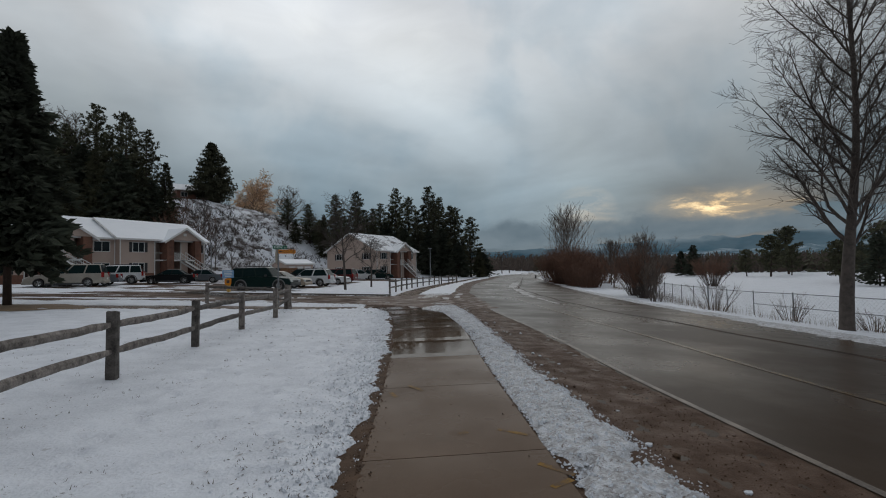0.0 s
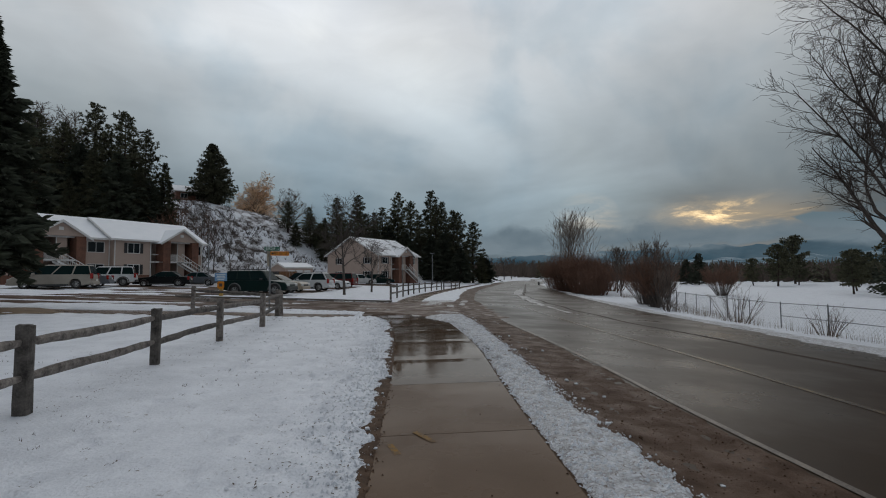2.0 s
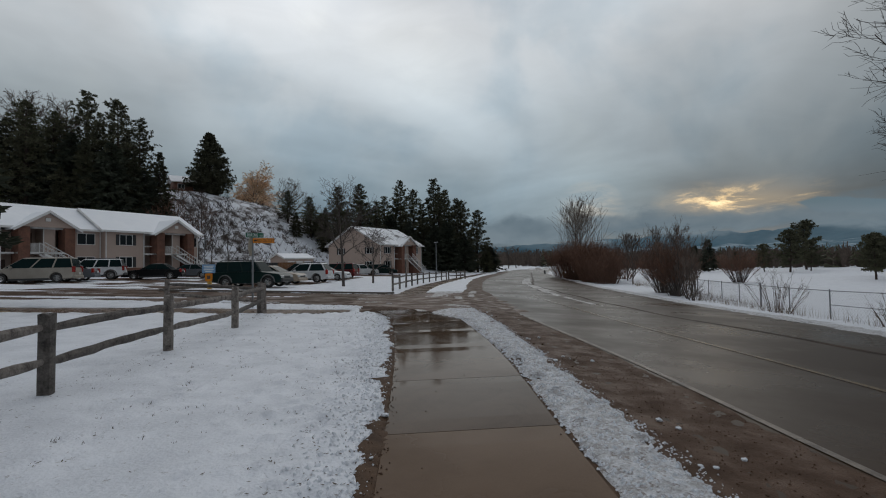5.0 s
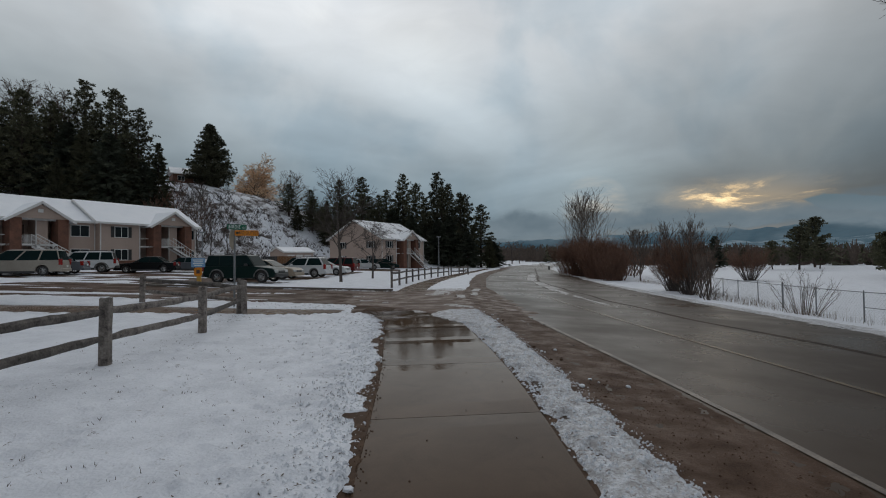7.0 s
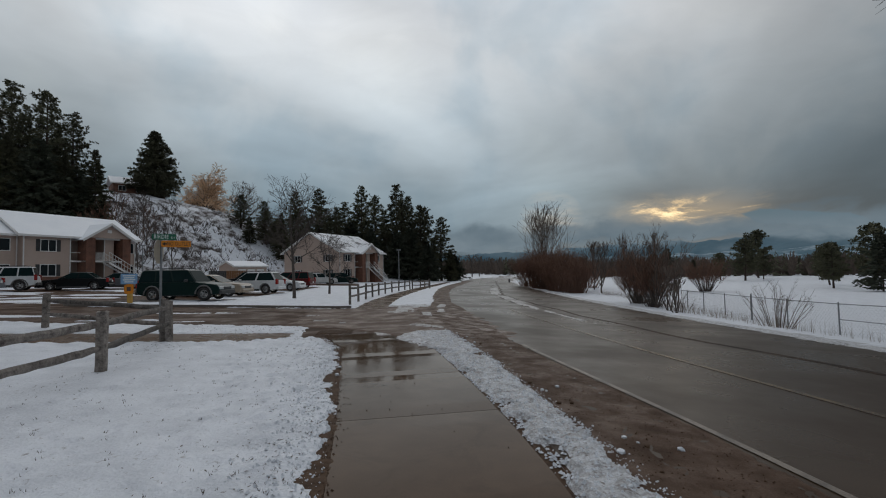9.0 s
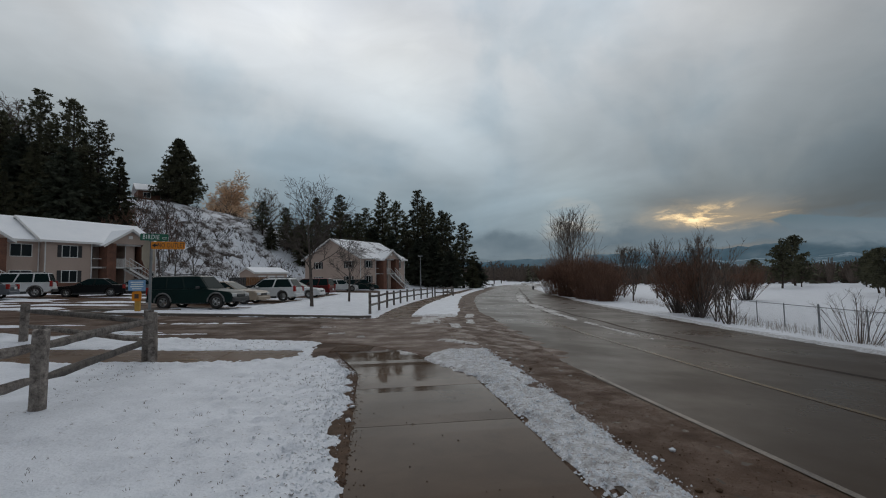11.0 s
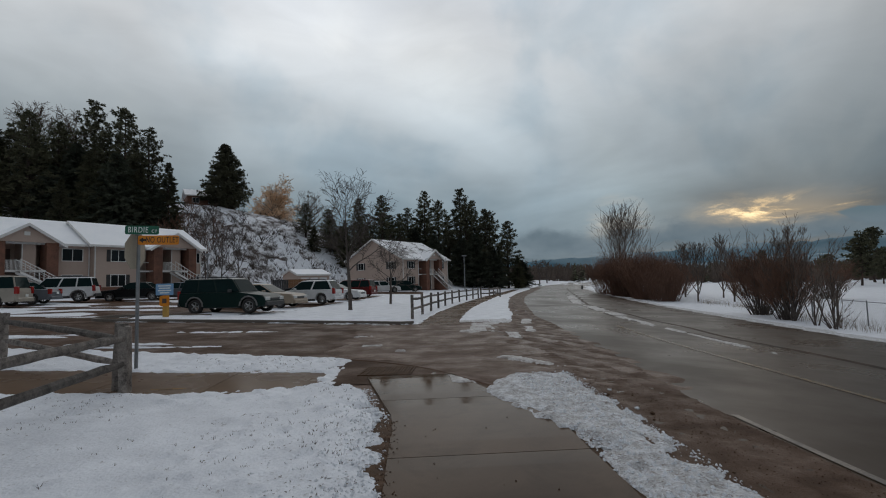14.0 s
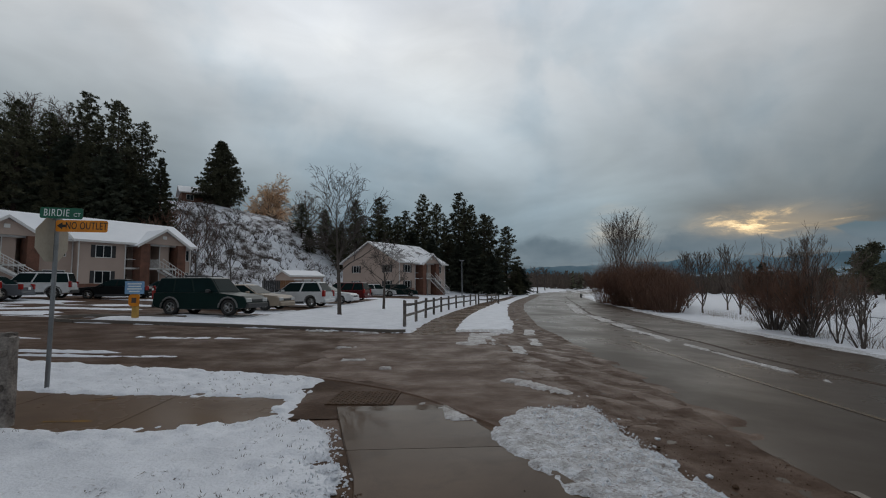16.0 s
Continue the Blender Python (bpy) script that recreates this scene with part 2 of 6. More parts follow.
TRIM = material("white_trim_paint", (0.74, 0.72, 0.69), 0.55, (0.62, 0.60, 0.58), 2.0, 30.0, 0.05, 0.003)
BRICK = material("red_brown_brick", (0.22, 0.095, 0.06), 0.85, (0.10, 0.05, 0.035), 1.4, 9.0, 0.3, 0.02)
GLASS_DARK = material("dark_window_glass", (0.010, 0.013, 0.014), 0.06, (0.007, 0.009, 0.01), 0.6, 3.0, 0.0, spec=0.3)
GLASS_CAR = material("tinted_car_glass", (0.009, 0.022, 0.022), 0.05, (0.006, 0.014, 0.015), 0.6, 3.0, 0.0, spec=0.5)
GLASS_CAR.node_tree.nodes["Principled BSDF"].inputs["IOR"].default_value = 1.09
SHUTTER = material("dark_shutter", (0.035, 0.032, 0.034), 0.6, (0.02, 0.02, 0.02), 3.0, 30.0, 0.1, 0.005)
DOOR_DARK = material("shaded_door", (0.10, 0.06, 0.045), 0.6, (0.06, 0.04, 0.03), 2.0, 20.0, 0.05, 0.003)
STEEL = material("galvanised_steel", (0.30, 0.31, 0.32), 0.45, (0.20, 0.205, 0.21), 6.0, 60.0, 0.05, 0.002, metallic=0.7)
TYRE = material("tyre_rubber", (0.020, 0.020, 0.021), 0.85, (0.035, 0.030, 0.027), 8.0, 60.0, 0.2, 0.004)
RIM = material("alloy_rim", (0.42, 0.42, 0.42), 0.35, (0.25, 0.24, 0.23), 10.0, 60.0, 0.0, metallic=0.8)
PLASTIC = material("dark_trim_plastic", (0.045, 0.045, 0.046), 0.6, (0.03, 0.03, 0.03), 8.0, 60.0, 0.05, 0.002)
LIGHT_RED = material("red_lamp_glass", (0.35, 0.02, 0.015), 0.15, (0.22, 0.012, 0.01), 8.0, 60.0, 0.0)
LIGHT_CLEAR = material("clear_lamp_glass", (0.62, 0.62, 0.60), 0.12, (0.45, 0.45, 0.44), 8.0, 60.0, 0.0)
GREEN_SIGN = material("green_sign_sheet", (0.006, 0.115, 0.060), 0.4, (0.005, 0.09, 0.047), 4.0, 50.0, 0.0)
YELLOW_SIGN = material("amber_sign_sheet", (0.74, 0.25, 0.007), 0.4, (0.56, 0.175, 0.005), 4.0, 50.0, 0.0)
BLUE_SIGN = material("pale_blue_sign_sheet", (0.22, 0.40, 0.62), 0.45, (0.17, 0.32, 0.52), 6.0, 50.0, 0.0)
LETTER_WHITE = material("white_lettering", (0.80, 0.82, 0.80), 0.5, (0.72, 0.74, 0.72), 6.0, 50.0, 0.0)
LETTER_BLACK = material("black_lettering", (0.018, 0.016, 0.014), 0.5, (0.012, 0.011, 0.010), 6.0, 50.0, 0.0)
# the blue of distance haze is put into the base colours of both flanks
MOUNTAIN = material("haze_blue_mountain", (0.070, 0.155, 0.205), 1.0, (0.045, 0.105, 0.145), 0.004, 0.02, 0.0, spec=0.0)
MOUNTAIN_SNOW = material("haze_tinted_snowy_slope", (0.30, 0.375, 0.42), 1.0, (0.085, 0.155, 0.195), 0.012, 0.05, 0.0, spec=0.0, spread=(0.47, 0.58))
HILLSIDE = material("brushy_snow", (0.68, 0.68, 0.70), 0.85, (0.055, 0.038, 0.030), 0.5, 3.4, 0.6, 0.2, spread=(0.43, 0.56))


def paint(name, base):
    return material(name, base, 0.28, tuple(c * 0.75 for c in base), 1.3, 25.0, 0.0, spec=0.14)


# ---- mesh tools ----
class Mesh:
    """Vertices and faces gathered into one mesh."""

    def __init__(self):
        self.v, self.f = [], []

    def add(self, verts, faces):
        n = len(self.v)
        self.v.extend(verts)
        self.f.extend([[n + i for i in f] for f in faces])
        return self

    def box(self, x0, x1, y0, y1, z0, z1, c=0.0):
        """A box whose upright and top edges are cut off by c."""
        if c <= 0:
            self.add([(x, y, z) for z in (z0, z1) for x, y in ((x0, y0), (x1, y0), (x1, y1), (x0, y1))],
                     [(3, 2, 1, 0), (4, 5, 6, 7), (0, 1, 5, 4), (1, 2, 6, 5), (2, 3, 7, 6), (3, 0, 4, 7)])
            return self
        ring = lambda d, e: [(x0 + d + e, y0 + d), (x1 - d - e, y0 + d), (x1 - d, y0 + d + e), (x1 - d, y1 - d - e), (x1 - d - e, y1 - d), (x0 + d + e, y1 - d), (x0 + d, y1 - d - e), (x0 + d, y0 + d + e)]
        v = [(x, y, z0) for x, y in ring(0, c)] + [(x, y, z1 - c) for x, y in ring(0, c)] + [(x, y, z1) for x, y in ring(c, c)]
        f = [tuple(range(7, -1, -1)), tuple(range(16, 24))]
        for k in (0, 8):
            f += [(k + i, k + (i + 1) % 8, k + 8 + (i + 1) % 8, k + 8 + i) for i in range(8)]
        return self.add(v, f)

    def prism(self, poly, lo, hi, axis="y"):
        """A polygon in the plane across axis, drawn out from lo to hi."""
        put = {"y": lambda a, b, c: (a, c, b), "x": lambda a, b, c: (c, a, b), "z": lambda a, b, c: (a, b, c)}[axis]
        n = len(poly)
        v = [put(a, b, lo) for a, b in poly] + [put(a, b, hi) for a, b in poly]
        return self.add(v, [tuple(range(n)), tuple(range(2 * n - 1, n - 1, -1))] + [(i, n + i, n + (i + 1) % n, (i + 1) % n) for i in range(n)])

    def tube(self, pts, radii, sides=6, cap=True):
        """A round tube along points."""
        pts = [Vector(p) for p in pts]
        v, up = [], Vector((0.31, 0.2, 0.93))
        for i, p in enumerate(pts):
            d = (pts[min(i + 1, len(pts) - 1)] - pts[max(i - 1, 0)]).normalized()
            a = d.cross(up if abs(d.dot(up)) < 0.93 else Vector((1, 0, 0))).normalized()
            b = d.cross(a)
            r = radii[i] if isinstance(radii, (list, tuple)) else radii
            v += [tuple(p + r * (math.cos(k * math.tau / sides) * a + math.sin(k * math.tau / sides) * b)) for k in range(sides)]
        f = []
        for i in range(len(pts) - 1):
            for k in range(sides):
                f.append((i * sides + k, i * sides + (k + 1) % sides, (i + 1) * sides + (k + 1) % sides, (i + 1) * sides + k))
        if cap:
            f += [tuple(range(sides - 1, -1, -1)), tuple(range(len(v) - sides, len(v)))]
        return self.add(v, f)

    def disc_wheel(self, c, r0, r1, w, sides=18):
        """A ring across y."""
        v, f = [], []
        prof = [(r0, -w / 2), (r1 * 0.96, -w / 2), (r1, -w * 0.36), (r1, w * 0.36), (r1 * 0.96, w / 2), (r0, w / 2)]
        for k in range(sides):
            a = k * math.tau / sides
            v += [(c[0] + r * math.cos(a), c[1] + y, c[2] + r * math.sin(a)) for r, y in prof]
        for k in range(sides):
            j = (k + 1) % sides
            f += [(k * 6 + i, k * 6 + (i + 1) % 6, j * 6 + (i + 1) % 6, j * 6 + i) for i in range(6)]
        return self.add(v, f)

    def data(self, name, mat, smooth=False):
        me = bpy.data.meshes.new(name)
        me.from_pydata(self.v, [], self.f)
        me.materials.append(mat)
        if smooth:
            me.polygons.foreach_set("use_smooth", [True] * len(me.polygons))
        me.update()
        return me


def part(name, mesh, mat, parent=None, label="", smooth=False, at=None):
    ob = new(name, mesh if isinstance(mesh, bpy.types.Mesh) else mesh.data(name, mat, smooth))
    ob.parent = parent
    if at is not None:
        ob.matrix_basis = at
    return tagged(ob, label) if label else ob


def thing(name, at, label, category, group="", kind=""):
    ob = new(name)
    ob.matrix_basis = at
    return tagged(ob, label, category, group, kind)


# ---- the lie of the land ----
def smooth_line(points):
    ys = np.arange(-90.0, 700.0, 1.0)
    a = np.array(points, float)
    xs = np.interp(ys, a[:, 0], a[:, 1])
    k = np.exp(-np.linspace(-2.2, 2.2, 9) ** 2)
    return ys, np.convolve(np.pad(xs, 4, "edge"), k / k.sum(), "valid")


LINE = smooth_line([(-90, 2.3), (-20, 2.9), (3.3, 3.41), (7, 3.54), (9, 3.74), (10.5, 3.88), (14, 4.0), (17, 4.08), (21.4, 4.4), (25.7, 4.8), (35.3, 6.3), (50, 9.2), (61, 11.8), (74, 15.4), (110, 26.2), (128, 32), (160, 44.5), (200, 66), (240, 95), (300, 150), (690, 560)])
SEAM = smooth_line([(-90, 8.0), (-20, 8.7), (8, 9.2), (14, 9.3), (18, 9.1), (21, 9.2), (27, 9.9), (33, 10.8), (41, 12.0), (49, 13.6), (64, 18.3), (80, 23.0), (110, 32.0), (130, 38.0), (160, 50)])
FAR_EDGE = smooth_line([(-90, 11.0), (5, 11.6), (12.6, 12.0), (18, 13.1), (24, 14.5), (29, 15.6), (36, 17.4), (44, 19.3), (62, 24), (72, 26.9), (101, 34.4), (128, 41.5), (160, 54.5), (200, 76), (240, 105), (300, 162), (690, 575)])
WALK_L = smooth_line([(-90, -4.5), (-10, -0.85), (4, -0.10), (6.5, 0.08), (9.1, 0.20), (12, 0.31), (15, 0.27), (20, 0.25), (30, 0.62), (34, 1.15), (39.4, 2.1), (46, 3.5), (56, 6.0), (62, 7.4), (100, 18), (128, 26), (160, 38), (200, 60), (240, 88), (300, 143), (690, 545)])
WALK_R = smooth_line([(-90, -3.0), (-10, 0.66), (4, 1.41), (6, 1.54), (8.2, 1.68), (10, 1.90), (12, 2.06), (14, 2.10), (16.5, 2.08), (20, 2.1), (30, 2.1), (34, 2.6), (39, 3.5), (46, 5.0), (56, 7.5), (62, 8.9), (100, 19.5), (128, 27.5), (160, 39.5), (200, 61.5), (240, 89.5), (300, 144.5), (690, 547)])
VERGE = smooth_line([(-90, 1.7), (-5, 2.2), (3.4, 2.16), (6.3, 2.27), (9.6, 2.53), (15.4, 2.92), (20, 2.98), (27, 3.4), (34, 5.0), (42, 6.3), (62, 10.5), (107, 23.5), (128, 30), (160, 42), (200, 64), (240, 92.5), (300, 147), (690, 556)])


def on(line, y):
    return np.interp(y, line[0], line[1])


def step(a, b, v):
    s = np.clip((v - a) / (b - a), 0, 1)
    return s * s * (3 - 2 * s)


def land(x, y):
    """Height of the ground; x and y may be arrays."""
    x, y = np.asarray(x, float), np.asarray(y, float)
    u = x - (on(LINE, y) - 2.6)
    z = -0.006 * np.clip(y - 20, 0, 80)
    z = z + np.minimum(1.1, 0.035 * np.clip(-u - 3.0, 0, None))
    z = z - 0.055 * (np.clip(u, 0.95, 11.5) - 0.95) - 0.11 * np.clip(u - 11.5, 0, 5.5) - 0.004 * np.clip(u - 17, 0, 200)
    away = (x + 26) * -0.6 + (y - 86) * 0.8
    along = (x + 26) * 0.8 + (y - 86) * 0.6
    crest = 17.5 * (1 - step(0, 85, along))
    return z + crest * step(-2, 30, away) + 0.25 * step(0, 20, away) * np.sin(x * 0.35) * np.sin(y * 0.27)


def height(x, y):
    return float(land(x, y))


def grain(x, y, seed=0):
    """Smooth random numbers from 0 to 1 on the plane."""
    xi, yi = np.floor(x), np.floor(y)
    fx, fy = x - xi, y - yi
    fx, fy = fx * fx * (3 - 2 * fx), fy * fy * (3 - 2 * fy)

    def h(a, b):
        v = np.sin(a * 127.1 + b * 311.7 + seed * 74.7) * 43758.5453
        return v - np.floor(v)

    return (h(xi, yi) * (1 - fx) + h(xi + 1, yi) * fx) * (1 - fy) + (h(xi, yi + 1) * (1 - fx) + h(xi + 1, yi + 1) * fx) * fy


def rough(x, y, size, octaves=4, seed=0):
    total, w = 0, 0
    for o in range(octaves):
        total = total + grain(x / size * 2**o, y / size * 2**o, seed + o) * 0.55**o
        w += 0.55**o
    return total / w


def street_near(x):
    return 22.2 + 0.20 * np.clip(-x - 1, 0, 30)


def street_far(x):
    return 30.5 + 0.10 * np.clip(-x, 0, 6) + 0.05 * np.clip(-x - 6, 0, 40)


def bare(x, y):
    """How far inside the cleared ground a place lies, in metres (negative: under snow)."""
    pave = np.minimum(x - on(WALK_L, y) + 0.03, on(WALK_R, y) + 0.02 - x)
    pave = np.where((y > 17.2) & (y < 30), np.minimum(pave, 0.55), pave)
    island = (y < 20.4) & (x > 1.2) & (y > 17)
    pave = np.where(island, np.minimum(pave, (2.12 - 0.26 * (y - 16.2)) - x), pave)
    road = np.minimum(x - on(VERGE, y), on(FAR_EDGE, y) - x)
    street = np.minimum(np.minimum(y - street_near(x), street_far(x) - y), 3.4 - x)
    mouth = np.minimum(np.minimum(y - 19.85, 29.6 - y), np.minimum(x + 0.78, 5 - x))
    tip = np.minimum(np.minimum(y - 18.7, 1.40 + 0.56 * (y - 18.83) - x), np.minimum(x - 0.1, 21 - y))
    corner = np.minimum(np.minimum(x - np.interp(y, [17.2, 18.4, 19.2, 19.6, 20.2], [0.26, -0.03, -0.22, -0.70, -0.78]), 1.0 - x), np.minimum(y - 17.1, 22 - y))
    path = np.minimum(np.minimum(y - 19.12 - 0.55 * step(-2.8, -0.9, x), 20.5 - 0.06 * np.clip(-x - 1, 0, 30) - y + 0.12 * np.clip(-x - 1, 0, 8)), np.minimum(-1.08 - x, x + 40))
    way_in = 4.0 - np.hypot(x + 15.2, (y - 31.0) * 0.55)
    lot = np.minimum(np.minimum(-6.2 + 0.11 * (y - 38) - x, x + 27.5), np.minimum(y - 35.2 - 0.25 * np.clip(-x - 12, 0, 9), 68 - y))
    lot2 = np.minimum(np.minimum(x + 7.5, 1.5 - x), np.minimum(y - 72, 86 - y))
    return np.maximum.reduce([pave, road, street, mouth, tip, corner, path, way_in, lot, lot2])


def snow_cover(x, y):
    """0 to 1: how much snow lies here, with torn edges."""
    b = bare(x, y)
    torn = (rough(x, y, 0.16, 3, 3) - 0.5) * 0.20 + (rough(x, y, 0.6, 2, 5) - 0.5) * 0.15 + (rough(x, y, 2.4, 2, 9) - 0.5) * 0.12
    crisp = step(0.12, 0.40, np.abs(x - on(WALK_R, y))) + step(17.0, 18.5, y)
    cover = step(-0.06, 0.12, -b + torn * np.clip(0.3 + 0.7 * crisp, 0, 1))
    lot = (y > 34) & (x < -5) & (y < 70)
    patches = step(0.50, 0.62, rough(x * 0.55, y, 1.7, 3, 21))
    cover = np.where(lot & (b > 0.1), np.maximum(cover, patches * 0.9), cover)
    tracks = step(0.62, 0.74, rough(x * 0.16, y * 1.4, 1.0, 3, 33)) * step(0.2, 0.6, b) * step(-3, -5, x) * ((y > 22) & (y < 34))
    return np.maximum(cover, tracks * 0.85)


# ---- ground, road, pavement ----
def stretch_axis(lo, a, b, hi, fine_step, grow):
    mid = list(np.arange(a, b, fine_step))
    left, right, s, p = [], [], fine_step, a
    while p > lo:
        s *= grow
        p -= s
        left.append(p)
    s, p = fine_step, mid[-1]
    while p < hi:
        s *= grow
        p += s
        right.append(p)
    return np.array(left[::-1] + mid + right)


def sheet(name, xs, ys, z_of, mat, smooth=True, rows_of_x=None):
    """A grid over xs and ys (or, with rows_of_x, over a fraction across a strip whose x runs from a to b at each y)."""
    if rows_of_x:
        f, yy = np.meshgrid(xs, ys)
        a, b = rows_of_x(yy)
        xx = a + (b - a) * f
    else:
        xx, yy = np.meshgrid(xs, ys)
    zz = z_of(xx, yy)
    n, m = xx.shape
    me = bpy.data.meshes.new(name)
    idx = np.arange(n * m).reshape(n, m)
    quads = np.stack([idx[:-1, :-1], idx[:-1, 1:], idx[1:, 1:], idx[1:, :-1]], -1).reshape(-1, 4)
    me.vertices.add(n * m)
    me.vertices.foreach_set("co", np.stack([xx, yy, zz], -1).astype(np.float32).ravel())
    me.loops.add(quads.size)
    me.loops.foreach_set("vertex_index", quads.astype(np.int32).ravel())
    me.polygons.add(len(quads))
    me.polygons.foreach_set("loop_start", np.arange(0, quads.size, 4, dtype=np.int32))
    me.polygons.foreach_set("use_smooth", np.full(len(quads), smooth))
    me.materials.append(mat)
    me.update()
    me.validate()
    return new(name, me)


def snow_z(x, y):
    cover = snow_cover(x, y)
    lumps = (rough(x, y, 0.13, 2, 5) - 0.5) * (0.055 + 0.05 * step(1.7, 0.6, -bare(x, y)) * step(0.15, 0.5, -bare(x, y))) + (rough(x, y, 0.7, 3, 7) - 0.5) * 0.028
    edge = step(1.6, 0.1, -bare(x, y))
    pits = -0.05 * step(0.58, 0.70, rough(x * 1.5, y, 0.26, 2, 41)) * step(0.46, 0.62, rough(x, y, 1.7, 2, 43)) * (0.45 + 0.55 * edge)
    near = step(60, 20, np.hypot(x, y - 8))
    top = land(x, y) + 0.075 * cover - 0.035 + cover * near * (lumps * (0.30 + 1.0 * edge * (1 - 0.55 * (x > 1.2)) + 0.1 * (x > 1.2)) + pits * 1.3)
    return np.maximum(top, land(x, y) + 0.028 * step(0.10, 0.3, -bare(x, y)) - 0.2 * step(0.3, 0.0, -bare(x, y)))


FOOT = random.Random(9)
PRINTS = []
for x0, y0, x1, y1 in ((-1.6, 2.2, -0.9, 19.0), (-0.9, 2.4, -0.35, 17.5), (-2.9, 3.0, -1.2, 18.2), (-0.6, 6.0, -1.6, 18.6), (-2.2, 2.0, -2.5, 14.0), (-4.6, 10, -1.0, 19)):
    n = int(math.hypot(x1 - x0, y1 - y0) / 0.36)
    for k in range(n):
        u = (k + FOOT.uniform(-0.2, 0.2)) / n
        PRINTS.append((x0 + (x1 - x0) * u + (0.10 if k % 2 else -0.10) + FOOT.gauss(0, 0.10), y0 + (y1 - y0) * u, math.atan2(x1 - x0, y1 - y0) + FOOT.gauss(0, 0.25), FOOT.uniform(0.02, 0.055)))


def lawn_z(x, y):
    """Snow with the trails of footprints pressed into it."""
    z = snow_z(x, y)
    for px, py, turn, deep in PRINTS:
        j = np.nonzero(np.abs(x[0] - px) < 0.3)[0]
        i = np.nonzero(np.abs(y[:, 0] - py) < 0.3)[0]
        if not len(i) or not len(j):
            continue
        w = np.ix_(i, j)
        dx, dy = x[w] - px, y[w] - py
        a, b = dx * math.cos(turn) - dy * math.sin(turn), dx * math.sin(turn) + dy * math.cos(turn)
        d = np.hypot(a / 0.055, b / 0.14)
        z[w] += -deep * step(1.25, 0.7, d) + 0.3 * deep * step(1.9, 1.35, d) * step(0.9, 1.3, d)
    return np.maximum(z, land(x, y) + 0.022 * step(0.10, 0.3, -bare(x, y)) - 0.2 * step(0.3, 0.0, -bare(x, y)))


gx = stretch_axis(-900, -4.6, 3.6, 1600, 0.05, 1.045)
gy = stretch_axis(-120, 2.0, 24.0, 2300, 0.055, 1.035)
ground = tagged(sheet("ground", gx, gy, lawn_z, SNOW), "trampled white snow on lawns and verges", "snow", kind="structure")
ground.data.materials.append(SNOW_VERGE)
mid = np.empty(len(ground.data.polygons) * 3)
ground.data.polygons.foreach_get("center", mid)
mx, my = mid[0::3], mid[1::3]
ragged = (rough(mx, my, 0.5, 3, 47) - 0.5) * 0.9
verge = (mx > np.minimum(on(WALK_R, my) - 0.2, 0.7 + 0.3 * ragged)) & (mx < on(LINE, my)) & (my < 31)
bank = np.abs(mx - on(FAR_EDGE, my) - 0.2) < 1.1 + ragged
slot = (verge | bank).astype(np.int32)
ground.data.polygons.foreach_set("material_index", slot)
across = np.linspace(0, 1, 40)
along_y = stretch_axis(-110, 0.0, 40.0, 600, 0.4, 1.04)
road = tagged(sheet("road", across, along_y, lambda x, y: land(x, y) - 0.004, ASPHALT, rows_of_x=lambda y: (on(VERGE, y) - 0.5, on(FAR_EDGE, y) + 0.5)), "wet grey-brown asphalt road with muddy edges", "road", kind="structure")
sx = stretch_axis(-70, -8, 3.2, 4.0, 0.25, 1.03)
tagged(sheet("road_side_street", sx, np.arange(19.6, 36, 0.25), lambda x, y: land(x, y) - 0.010, STREET), "muddy wet asphalt side street", "road", kind="structure")
tagged(sheet("road_parking_lot", np.arange(-46, 2.5, 0.8), np.arange(34.5, 92, 0.8), lambda x, y: land(x, y) - 0.008, STREET), "wet parking lot with patches of snow", "parking lot", kind="structure")


def gravel_z(x, y):
    inner, outer = on(VERGE, y) - 0.45, on(LINE, y) + 0.02
    wide = step(18, 22, y) * step(34, 28, y)
    inside = np.minimum(x - inner, outer + 0.35 * wide - x)
    torn = (rough(x, y, 0.5, 4, 61) - 0.5) * 0.45 + (rough(x * 3, y * 0.5, 1.0, 2, 67) - 0.5) * 0.5
    ruts = 0.012 * np.sin((x - on(LINE, y)) * 11 + rough(x, y, 2.0, 2, 71) * 4)
    return land(x, y) - 0.02 + 0.026 * step(0.0, 0.16, inside + torn * np.where(x < on(VERGE, y) + 0.5, 0.8, 0.22)) + (rough(x, y, 0.09, 3, 63) - 0.5) * 0.022 + ruts * 0.6


tagged(sheet("ground_gravel_shoulder", np.linspace(0, 1, 46), stretch_axis(-40, 2.0, 30.0, 120, 0.06, 1.04), gravel_z, GRAVEL,
                        rows_of_x=lambda y: (on(VERGE, y) - 0.55, on(LINE, y) + 0.45)), "brown gravel and grit along the road", "gravel", kind="structure")


def mud_z(x, y):
    inside = np.minimum(on(WALK_L, y) + 0.035 - x, x - (on(WALK_L, y) - 0.26))
    torn = (rough(x, y, 0.10, 3, 81) - 0.5) * 0.20
    return land(x, y) - 0.012 - 0.03 * step(17.2, 17.9, y) + 0.03 * step(-0.06, 0.08, inside + torn) + (rough(x, y, 0.06, 2, 83) - 0.5) * 0.012


tagged(sheet("ground_mud_edge", np.linspace(0, 1, 16), stretch_axis(-10, 2.0, 20.0, 20.4, 0.05, 1.1), mud_z, MUD,
             rows_of_x=lambda y: (on(WALK_L, y) - 0.5, on(WALK_L, y) + 0.22)), "wet brown mud beside the pavement", "mud", kind="structure")

